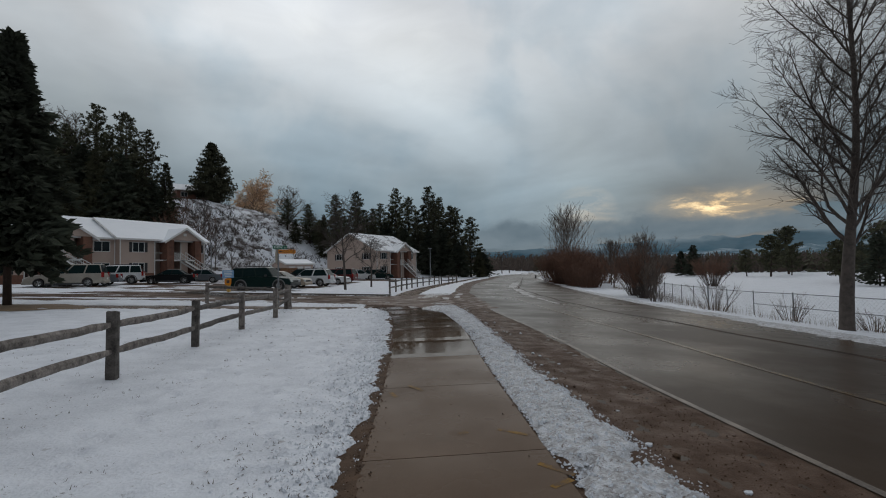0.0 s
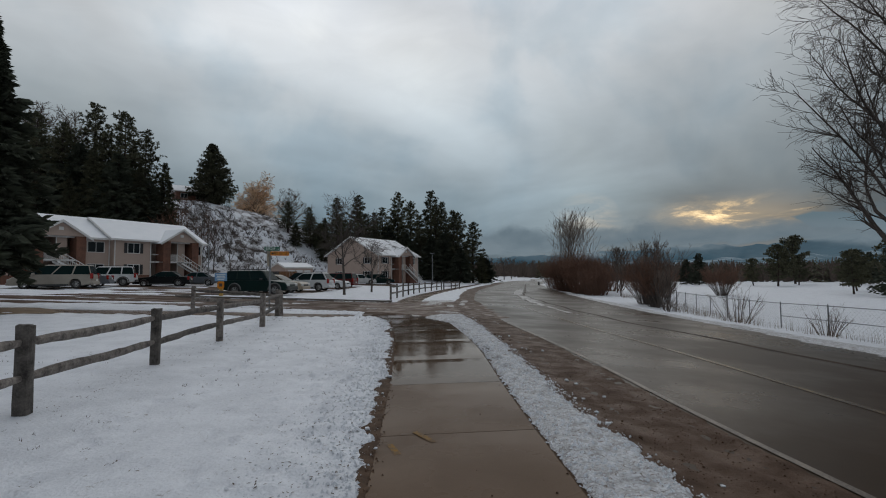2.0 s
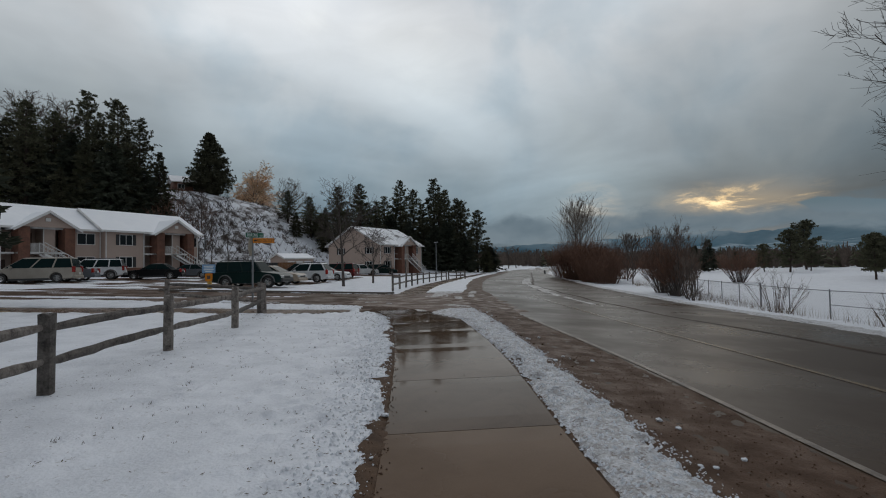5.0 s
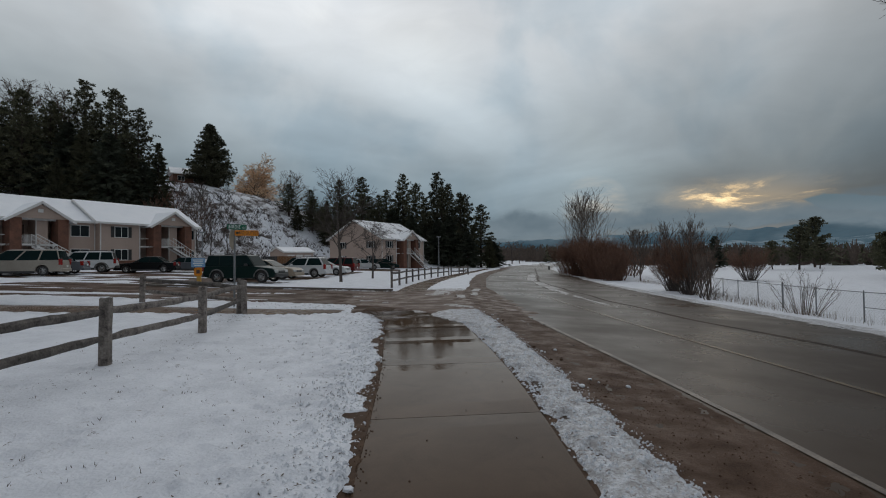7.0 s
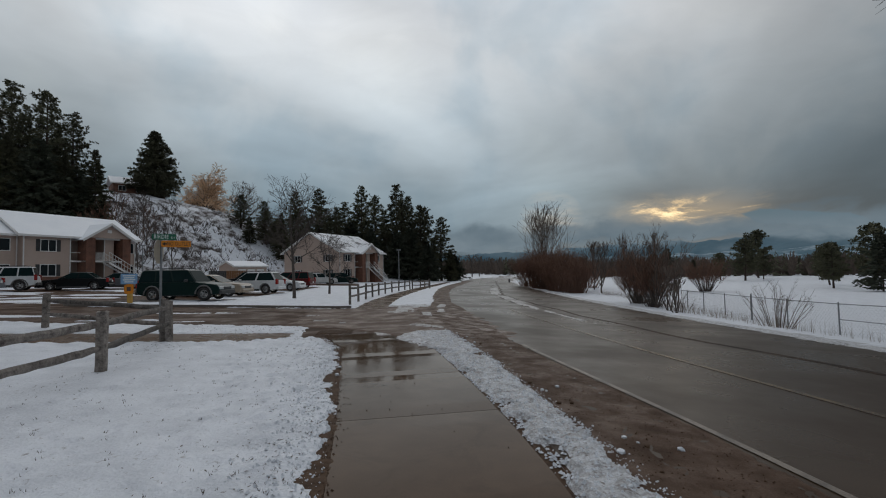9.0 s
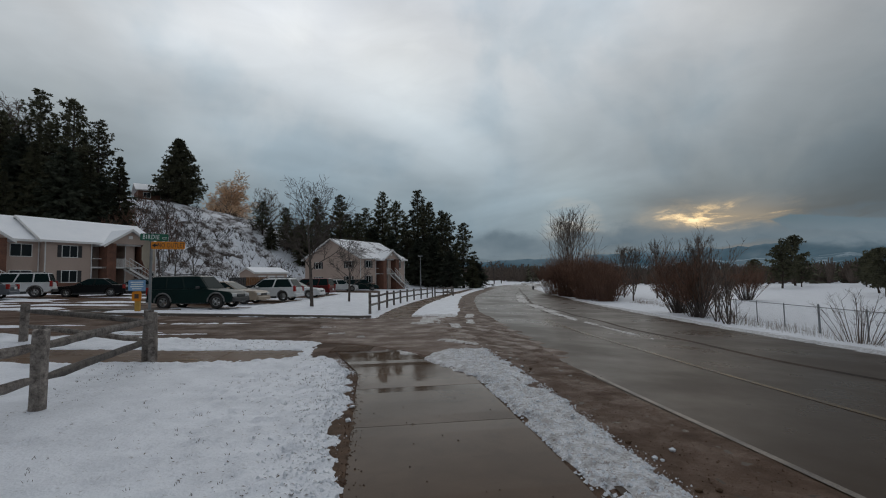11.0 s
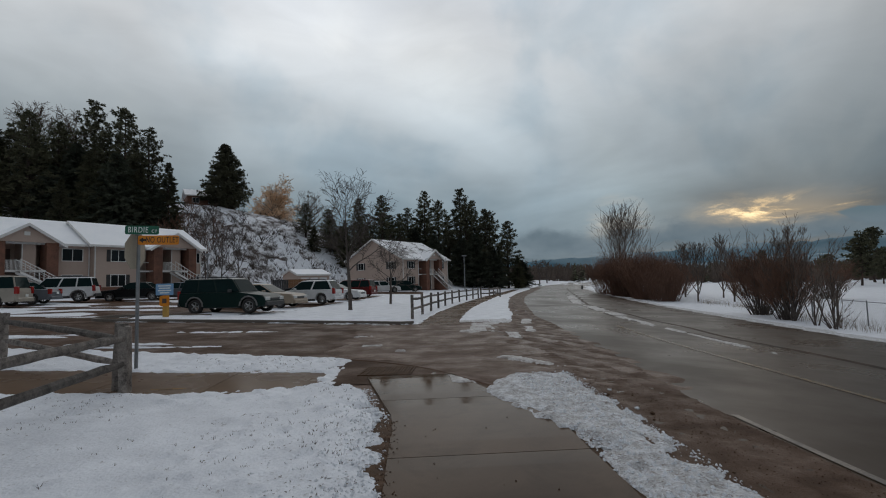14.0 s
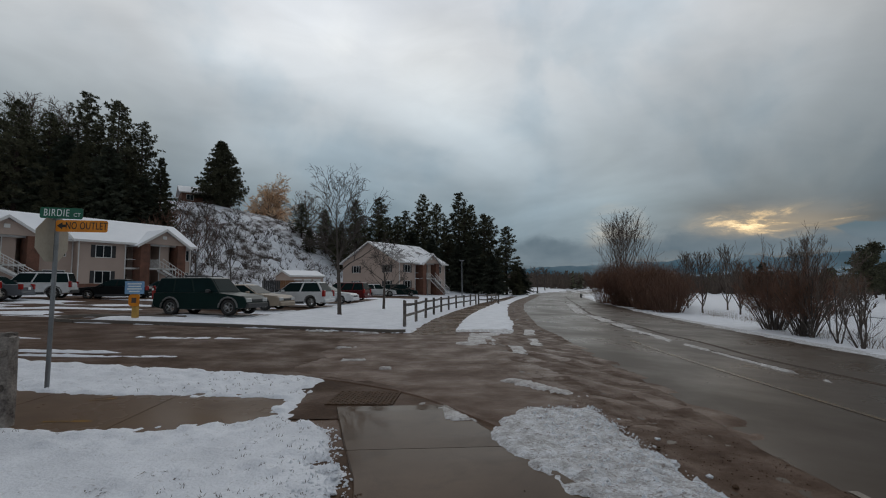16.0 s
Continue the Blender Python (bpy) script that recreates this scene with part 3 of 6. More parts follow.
# wet grit spread over the street corner
def corner_z(x, y):
    edge = np.interp(x, [-1.3, -0.94, 0.45, 1.2, 1.68, 3.0, 6.0], [22.5, 22.2, 21.1, 20.0, 19.1, 18.5, 18.5])
    inside = np.minimum(np.minimum(y - edge, on(LINE, y) + 0.55 - x), np.minimum(x + 1.5, (30.4 - y) * 0.5))
    torn = (rough(x, y, 0.9, 4, 161) - 0.5) * 0.9
    ruts = 0.010 * np.sin((x * 0.75 + y * 0.42) * 9 + rough(x, y, 2.4, 2, 171) * 5) * step(1.2, 3.0, x)
    return land(x, y) - 0.022 + 0.026 * step(-0.05, 0.4, inside + torn) + (rough(x, y, 0.10, 3, 163) - 0.5) * 0.016 + ruts


tagged(sheet("ground_corner_grit", np.arange(-2.2, 5.6, 0.06), np.arange(18.0, 31.0, 0.07), corner_z, CORNER_GRIT), "wet brown grit and mud over the street corner", "grit", kind="structure")

# the muddy ramp mat at the corner
mat_pad = Mesh()
for i in range(9):
    for j in range(8):
        cx, cy = -0.40 + i * 0.1 + j * 0.012, 20.30 + j * 0.1 - i * 0.012
        zz = height(cx, cy)
        mat_pad.box(cx - 0.046, cx + 0.046, cy - 0.046, cy + 0.046, zz - 0.03, zz + 0.006)
        mat_pad.box(cx - 0.016, cx + 0.016, cy - 0.016, cy + 0.016, zz + 0.006, zz + 0.012)
tagged(part("trim_ramp_mat", mat_pad, MUD), "muddy studded warning mat on the pavement ramp", "ramp mat", kind="structure")


def ribbon(name, line_x, y0, y1, wide, mat, label, category, lift=0.004, gaps=None):
    m = Mesh()
    ys = np.arange(y0, y1, 0.5)
    for a, b in zip(ys[:-1], ys[1:]):
        if gaps and gaps(a):
            continue
        q = []
        for y, s in ((a, -1), (a, 1), (b, 1), (b, -1)):
            x = float(line_x(y)) + s * wide / 2
            q.append((x, y, height(x, y) + lift))
        m.add(q, [(0, 1, 2, 3)])
    return tagged(part(name, m, mat), label, category, kind="structure")


ribbon("trim_edge_line", lambda y: on(LINE, y) + 0.02, -30, 17.6, 0.085, PAINT_WHITE, "worn white edge line", "road line", 0.004)
ribbon("trim_yellow_line", lambda y: on(LINE, y) + 2.55, -20, 30, 0.13, PAINT_YELLOW, "faded yellow centre line", "road line", 0.002)
ribbon("trim_road_seam", lambda y: on(SEAM, y) + 0.22 + 0.10 * np.sin(y * 0.9), -20, 130, 0.22, SEAM_MUD, "dark muddy seam along the road", "road seam", 0.0)
ribbon("trim_road_seam", lambda y: on(SEAM, y) - 0.75 + 0.22 * np.sin(y * 0.31), 24, 90, 0.16, SEAM_MUD, "thin dark wheel mark along the road", "road seam", 0.0, gaps=lambda y: math.sin(y * 0.7) > 0.55)


def slush(x0, y0, length, wide, slope, seed, name="snow_slush", high=0.03):
    """A low torn ridge of slush lying on the road."""
    def z_of(f, y):
        cx = x0 + slope * (y - y0)
        d = np.abs(f - cx) / (wide / 2)
        e = np.abs(y - y0) / (length / 2)
        inner = 1 - np.maximum(d, e)
        body = np.minimum(inner * 5, inner + (rough(f, y * 0.45, 0.32 + length * 0.01, 4, seed) - 0.5) * 3.2)
        return land(f, y) - 0.02 + (high + 0.02) * step(-0.05, 0.5, body) + (rough(f, y, 0.1, 2, seed + 3) - 0.5) * 0.012
    w = wide / 2 + abs(slope) * length / 2 + 0.1
    nx, ny = max(12, int(2 * w / 0.06)), max(12, int(length / 0.06))
    ob = sheet(name, np.linspace(x0 - w, x0 + w, min(nx, 60)), np.linspace(y0 - length / 2 - 0.1, y0 + length / 2 + 0.1, min(ny, 220)), z_of, SLUSH)
    return tagged(ob, "thin patch of grey-white slush on wet asphalt", "slush", "slush patches", "structure")


for k, (x, y, length, wide, slope) in enumerate([(9.1, 26, 7, 0.2, 0.13), (9.9, 32, 6, 0.5, 0.15), (11.1, 37.2, 3.2, 0.8, 0.2), (12.1, 42.5, 6.5, 0.9, 0.22), (14.3, 52.5, 10, 1.0, 0.28), (18.0, 65, 12, 1.0, 0.30),
                                                  (1.10, 19.80, 1.0, 0.30, -0.33), (-0.55, 24.1, 0.3, 0.5, 0.0), (-1.0, 26.3, 0.35, 0.5, 0.0), (0.2, 23.0, 0.3, 0.3, 0.0), (2.65, 21.1, 1.3, 0.38, -0.62),
                                                  (-2.5, 30.4, 0.35, 0.9, 0.0), (-0.8, 30.2, 0.3, 0.7, 0.0), (4.2, 27.5, 1.8, 0.35, 0.2), (4.8, 30.5, 2.2, 0.4, 0.25), (2.9, 28.3, 3.6, 1.1, 0.15), (3.3, 25.6, 1.6, 0.4, 0.1), (2.3, 27.0, 0.6, 0.9, 0.1)]):
    slush(x, y, length, wide, slope, 200 + 7 * k)

# kerbs as raised steps
def kerb(points, label):
    m = Mesh()
    for (xa, ya), (xb, yb) in zip(points[:-1], points[1:]):
        d = Vector((xb - xa, yb - ya, 0)).normalized()
        s = Vector((-d.y, d.x, 0)) * 0.08
        v = []
        for x, y in ((xa, ya), (xb, yb)):
            z = height(x, y)
            v += [(x - s.x, y - s.y, z - 0.1), (x + s.x, y + s.y, z - 0.1), (x + s.x * 0.9, y + s.y * 0.9, z + 0.10), (x - s.x * 0.7, y - s.y * 0.7, z + 0.10)]
        m.add(v, [(0, 1, 2, 3), (7, 6, 5, 4), (3, 2, 6, 7), (0, 3, 7, 4), (1, 5, 6, 2), (0, 4, 5, 1)])
    tagged(part("trim_kerb", m, KERB), label, "kerb", kind="structure")


curve = [(0.45 - 0.5 * k, float(street_far(0.45 - 0.5 * k)) + 0.1) for k in range(23)]
bend = [(-11.05 + 1.5 * math.cos(a), 32.85 + 1.5 * math.sin(a)) for a in np.linspace(-1.6, -3.9, 9)]
kerb(curve + bend + [(-10.8, 34.4), (-8.8, 34.6)], "wet concrete kerb round the snowy island")


gutter = Mesh()
lip = [(-0.94, 22.2), (-0.3, 21.75), (0.45, 21.1), (0.85, 20.6), (1.2, 20.0), (1.45, 19.5), (1.66, 19.1)]
for (xa, ya), (xb, yb) in zip(lip[:-1], lip[1:]):
    d = Vector((xb - xa, yb - ya, 0)).normalized()
    s = Vector((-d.y, d.x, 0))
    v = []
    for x, y in ((xa, ya), (xb, yb)):
        for o, h in ((-0.08, -0.03), (-0.03, 0.006), (0.02, 0.009), (0.04, -0.008), (0.10, -0.004), (0.16, -0.03)):
            v.append((x + s.x * o, y + s.y * o, height(x, y) + h))
    gutter.add(v, [(k, k + 1, k + 7, k + 6) for k in range(5)])
tagged(part("trim_gutter", gutter, CORNER_GRIT), "muddy gutter lip running round the street corner", "gutter", kind="structure")

# ---- fences ----
def split_post(tall, seed, wide=0.17):
    """A weathered square post with chipped top and worn corners."""
    rnd = random.Random(seed)
    m = Mesh()
    n, rings = 12, 7
    v, f = [], []
    for i in range(rings):
        z = -0.25 + (tall + 0.25) * i / (rings - 1)
        for k in range(n):
            a = k * math.tau / n + math.pi / 12
            r = wide / 2 * min(1 / max(abs(math.cos(a)), abs(math.sin(a))), 1.24)
            r *= 1 + rnd.uniform(-0.05, 0.05)
            v.append((r * math.cos(a), r * math.sin(a), z + (rnd.uniform(-0.02, 0.012) if i == rings - 1 else 0)))
    for i in range(rings - 1):
        f += [(i * n + k, i * n + (k + 1) % n, (i + 1) * n + (k + 1) % n, (i + 1) * n + k) for k in range(n)]
    v.append((0, 0, tall - 0.004))
    f += [((rings - 1) * n + k, (rings - 1) * n + (k + 1) % n, len(v) - 1) for k in range(n)]
    return m.add(v, f)


def split_rail(a, b, seed, high=0.115, thick=0.075):
    """A rough split rail from a to b, slimmer at its ends, a little crooked."""
    rnd = random.Random(seed)
    a, b = Vector(a), Vector(b)
    d = (b - a).normalized()
    side = d.cross(Vector((0, 0, 1))).normalized()
    up = side.cross(d)
    n, v, f = 14, [], []
    for i in range(n):
        t = i / (n - 1)
        slim = 0.55 + 0.45 * min(1, min(t, 1 - t) * 9)
        p = a + (b - a) * t + up * (math.sin(t * 5 + seed) * 0.010 + rnd.uniform(-0.006, 0.006)) + side * math.sin(t * 4 + seed * 2) * 0.012
        for k in range(7):
            an = k * math.tau / 7 + 0.3
            p2 = p + side * (math.cos(an) * thick / 2 * slim * rnd.uniform(0.85, 1.12)) + up * (math.sin(an) * high / 2 * slim * rnd.uniform(0.88, 1.1))
            v.append(tuple(p2))
    for i in range(n - 1):
        f += [(i * 7 + k, i * 7 + (k + 1) % 7, (i + 1) * 7 + (k + 1) % 7, (i + 1) * 7 + k) for k in range(7)]
    f += [tuple(range(6, -1, -1)), tuple(range((n - 1) * 7, n * 7))]
    return Mesh().add(v, f)


def rail_fence(spots, tall, rails, label, seed, wide=0.17, high=0.115):
    ax, ay = spots[0]
    base = Vector((ax, ay, height(ax, ay)))
    fence = thing("rail_fence", Matrix.Translation(base), label, "fence")
    feet = [Vector((x, y, height(x, y))) - base for x, y in spots]
    for i, p in enumerate(feet):
        rnd = random.Random(seed * 31 + i)
        part("post", split_post(tall * rnd.uniform(0.96, 1.04), seed * 50 + i, wide), WOOD, fence,
             at=Matrix.Translation(p) @ pose(0, 0, 0, rnd.uniform(-1.5, 1.5), rnd.uniform(-1.5, 1.5), rnd.uniform(-6, 6)))
    for i, (p, q) in enumerate(zip(feet[:-1], feet[1:])):
        for j, z in enumerate(rails):
            part("rail", split_rail(p + Vector((0, 0, z)), q + Vector((0, 0, z + 0.01 * (i % 2))), seed * 90 + i * 3 + j, high), WOOD, fence)
    return fence


rail_fence([(-3.50, -5.3), (-3.48, -2.3), (-3.46, 0.75), (-3.45, 3.8), (-3.60, 7.33), (-3.55, 10.05), (-3.48, 12.8), (-3.31, 15.72), (-3.55, 19.2)], 0.95, (0.40, 0.77), "weathered grey wooden split-rail fence standing in snow", 1, 0.138)
rail_fence([(-3.72, 19.34), (-7.6, 22.1)], 0.93, (0.40, 0.76), "weathered grey split-rail fence section turning along the path", 2, 0.145)
walk_fence = [(-0.30 + 0.68, 32.6), (0.85, 35.4), (1.35, 38.3), (1.9, 41.2), (2.5, 44.2), (3.2, 47.2), (4.0, 50.2), (4.9, 53.2), (5.8, 56.2), (6.7, 59.2)]
rail_fence(walk_fence, 1.02, (0.45, 0.86), "weathered wooden two-rail fence along the pavement", 3, 0.13)
rail_fence([(7.0, 59.4), (9.0, 59.9), (11.4, 60.3)][:2] + [(8.4, 63), (9.5, 67), (10.7, 71)], 1.0, (0.45, 0.85), "weathered wooden fence near the far pavement", 4, 0.14)


def chain_fence(spots, tall, label, mid_rail):
    ax, ay = spots[0]
    base = Vector((ax, ay, height(ax, ay)))
    fence = thing("chain_link_fence", Matrix.Translation(base), label, "fence", "chain-link fences")
    feet = [Vector((x, y, height(x, y))) - base for x, y in spots]
    for i, p in enumerate(feet):
        r = 0.045 if i % 4 == 0 else 0.028
        m = Mesh().tube([p + Vector((0, 0, -0.2)), p + Vector((0, 0, tall + (0.08 if i % 4 == 0 else 0)))], r, 8)
        m.tube([p + Vector((0, 0, tall + (0.08 if i % 4 == 0 else 0))), p + Vector((0, 0, tall + 0.05 + (0.08 if i % 4 == 0 else 0)))], [r * 1.15, r * 0.4], 8)
        part("post", m, STEEL, fence)
    for i, (p, q) in enumerate(zip(feet[:-1], feet[1:])):
        part("rail", Mesh().tube([p + Vector((0, 0, tall - 0.03)), q + Vector((0, 0, tall - 0.03))], 0.021, 6), STEEL, fence)
        if mid_rail(i):
            part("rail", Mesh().tube([p + Vector((0, 0, tall * 0.5)), q + Vector((0, 0, tall * 0.5))], 0.018, 6), STEEL, fence)
        # woven mesh: two sets of slanting wires
        m = Mesh()
        long = (q - p).length
        n = int((long + tall) / 0.17)
        d = (q - p).normalized()
        for k in range(n):
            s0 = k * 0.17 - tall
            for sign in (1, -1):
                pts2 = []
                for s, z in ((s0, 0.02), (s0 + tall - 0.05, tall - 0.05)):
                    pts2.append((s, z))
                (sa, za), (sb, zb) = pts2
                if sa < 0:
                    za, sa = za - sa * (zb - za) / (sb - sa), 0
                if sb > long:
                    zb, sb = zb - (sb - long) * (zb - za) / (sb - sa), long
                if sb <= sa:
                    continue
                if sign < 0:
                    sa, sb = long - sa, long - sb
                ground_a = p + (q - p) * (sa / long)
                ground_b = p + (q - p) * (sb / long)
                m.tube([ground_a + Vector((0, 0, za)), ground_b + Vector((0, 0, zb))], 0.0022, 3, False)
        part("wire_mesh", m, STEEL, fence)
    return fence


right_fence = [(17.6, 5.0), (17.65, 7.9), (17.7, 10.8), (17.75, 13.7), (17.8, 16.5), (17.9, 19.3), (18.75, 22.6), (19.6, 25.6), (20.6, 28.6), (21.6, 31.5), (22.6, 34.4), (23.7, 37.3), (24.8, 40.2), (26.0, 43.0), (27.2, 45.8), (28.4, 48.6), (29.7, 51.4)]
chain_fence(right_fence, 1.25, "grey galvanised chain-link fence in snow beside the road", lambda i: i in (3, 4, 5))


# ---- plants ----
def pine_mesh(tall, seed, levels, spread, bare_to, sprays, droop=0.25, open_=0.0, tip=0.06, full=0.8):
    """Trunk and crown of a conifer: limbs in whorls that carry many small needle sprays."""
    rnd = random.Random(seed)
    trunk, crown = Mesh(), Mesh()
    lean = [(rnd.uniform(-0.1, 0.1), rnd.uniform(-0.1, 0.1)) for _ in range(3)]
    trunk.tube([(0, 0, -0.4), (lean[0][0], lean[0][1], tall * 0.3), (lean[1][0], lean[1][1], tall * 0.65), (0, 0, tall)], [tall * 0.011 + 0.03, tall * 0.0095, tall * 0.006, 0.015], 8)
    for lv in range(levels):
        t = lv / (levels - 1)
        z = tall * (bare_to + (1 - bare_to) * t ** 0.92)
        reach = spread * ((1 - t) ** full * (0.78 + 0.3 * rnd.random()) + tip)
        if t < 0.12:
            reach *= 0.55 + 3.5 * t
        n = rnd.choice((4, 5, 6)) if t < 0.85 else 4
        turn = rnd.uniform(0, math.tau)
        for k in range(n):
            if rnd.random() < open_:
                continue
            a = turn + k * math.tau / n + rnd.uniform(-0.35, 0.35)
            r = reach * rnd.uniform(0.55, 1.12)
            lift = rnd.uniform(-0.15, 0.2) + (0.55 * t)
            d = Vector((math.cos(a), math.sin(a), 0))
            tip_p = Vector((0, 0, z)) + d * r + Vector((0, 0, r * (lift - droop)))
            root = Vector((0, 0, z))
            mid_p = root.lerp(tip_p, 0.5) + Vector((0, 0, r * 0.10))
            trunk.tube([root, mid_p, tip_p], [0.012 + 0.012 * r, 0.008 + 0.006 * r, 0.004], 3, False)
            for s in range(sprays):
                u = 0.18 + 0.82 * (s + rnd.random()) / sprays
                p = (root.lerp(mid_p, u * 2) if u < 0.5 else mid_p.lerp(tip_p, u * 2 - 1))
                long = (0.34 + 0.17 * r) * (1.15 - 0.5 * u) * rnd.uniform(0.7, 1.3)
                an = a + rnd.choice((-1, 1)) * rnd.uniform(0.1, 1.2)
                way = Vector((math.cos(an), math.sin(an), rnd.uniform(-0.6, 0.5)))
                side = way.cross(Vector((rnd.uniform(-0.4, 0.4), rnd.uniform(-0.4, 0.4), 1))).normalized() * long * 0.24
                q = p + way * long
                m1 = p.lerp(q, 0.45)
                crown.add([tuple(p), tuple(m1 + side), tuple(q), tuple(m1 - side)], [(0, 1, 2, 3)])
                up = Vector((0, 0, long * 0.2))
                crown.add([tuple(p), tuple(m1 + up), tuple(q), tuple(m1 - up * 0.8)], [(0, 1, 2, 3)])
    return trunk, crown


def open_pine_mesh(tall, seed, spread, bare_to, limbs, low=3.0, full=0.6, blades=11, uneven=0.40):
    """Trunk and crown of an old pine: uneven limbs that carry rounded tufts of long needles, with gaps between them."""
    rnd = random.Random(seed)
    trunk, crown = Mesh(), Mesh()
    bow = (rnd.uniform(-0.3, 0.3), rnd.uniform(-0.3, 0.3))
    axis = [Vector((bow[0] * math.sin(math.pi * u), bow[1] * math.sin(math.pi * u), tall * u - 0.4 * (u == 0))) for u in (0, 0.25, 0.5, 0.75, 1)]
    trunk.tube(axis, [tall * 0.017 + 0.06, tall * 0.0145, tall * 0.011, tall * 0.006, 0.015], 8)
    for k in range(limbs):
        t = (k + rnd.random()) / limbs
        z = tall * (bare_to + (1 - bare_to) * t)
        root = Vector((bow[0] * math.sin(math.pi * z / tall), bow[1] * math.sin(math.pi * z / tall), z))
        reach = spread * (min(1.0, 0.35 + t * low) * (1 - t) ** full + 0.07) * rnd.uniform(uneven, 1.15)
        a = k * 2.399 + rnd.uniform(-0.5, 0.5)
        tip = root + Vector((math.cos(a) * reach, math.sin(a) * reach, reach * (rnd.uniform(-0.22, 0.12) + 0.45 * t)))
        mid = root.lerp(tip, 0.5) - Vector((0, 0, reach * 0.07))
        trunk.tube([root, mid, tip], [0.02 + 0.016 * reach, 0.012 + 0.008 * reach, 0.006], 4, False)
        for j in range(int(3 + reach * 2.6)):
            u = 1 - 0.72 * rnd.random() ** 1.5
            p = (root.lerp(mid, u * 2) if u < 0.5 else mid.lerp(tip, u * 2 - 1)) + Vector((rnd.gauss(0, 0.13), rnd.gauss(0, 0.13), rnd.gauss(0.05, 0.08))) * (0.6 + 0.5 * reach)
            size = rnd.uniform(0.32, 0.62) * (0.75 + 0.07 * reach)
            for _ in range(blades):
                d = Vector((rnd.gauss(0, 1) + 0.5 * math.cos(a), rnd.gauss(0, 1) + 0.5 * math.sin(a), rnd.gauss(0.25, 0.7))).normalized()
                side = d.cross(Vector((rnd.gauss(0, 1), rnd.gauss(0, 1), rnd.gauss(0, 1)))).normalized() * size * 0.17
                q, m1 = p + d * size, p + d * size * 0.5
                crown.add([tuple(p), tuple(m1 + side), tuple(q), tuple(m1 - side)], [(0, 1, 2, 3)])
    return trunk, crown


def open_pine(name, tall, seed, label, mat=None, **how):
    tree = thing(name, pose(0, 0, 0), label, "tree", "conifers")
    t, c = open_pine_mesh(tall, seed, **how)
    part("trunk", t, BARK_PINE, tree, smooth=True)
    part("crown", c, mat or NEEDLE, tree)
    return tree


def conifer(name, at, tall, seed, label, levels=26, spread=3.2, bare_to=0.12, sprays=9, droop=0.25, mat=None, open_=0.0, group="conifers", bark=None, full=0.8):
    tree = thing(name, at, label, "tree", group)
    t, c = pine_mesh(tall, seed, levels, spread, bare_to, sprays, droop, open_, full=full)
    part("trunk", t, bark or BARK_PINE, tree, smooth=True)
    part("crown", c, mat or NEEDLE, tree)
    return tree


def stand(x, y, sink=0.1):
    return Matrix.Translation((x, y, height(x, y) - sink))


def forest(protos, spots):
    """Copies of a few grown trees at (x, y, top)."""
    rnd = random.Random(5)
    used = set()
    for k, (x, y, top, which) in enumerate(spots):
        proto, tall = protos[which]
        z = height(x, y)
        s = max(0.35, (top - z) / tall)
        wide = max(s, 0.3 + 0.7 * s)
        m = Matrix.Translation((x, y, z - 0.1)) @ Matrix.Rotation(rnd.uniform(0, 6.28), 4, "Z") @ Matrix.Diagonal((wide * rnd.uniform(0.9, 1.1), wide * rnd.uniform(0.9, 1.1), s, 1))
        if which not in used:
            proto.matrix_basis = m
            used.add(which)
        else:
            copy_thing(proto, m @ Matrix.Diagonal((*(1 / v for v in proto.scale), 1)))


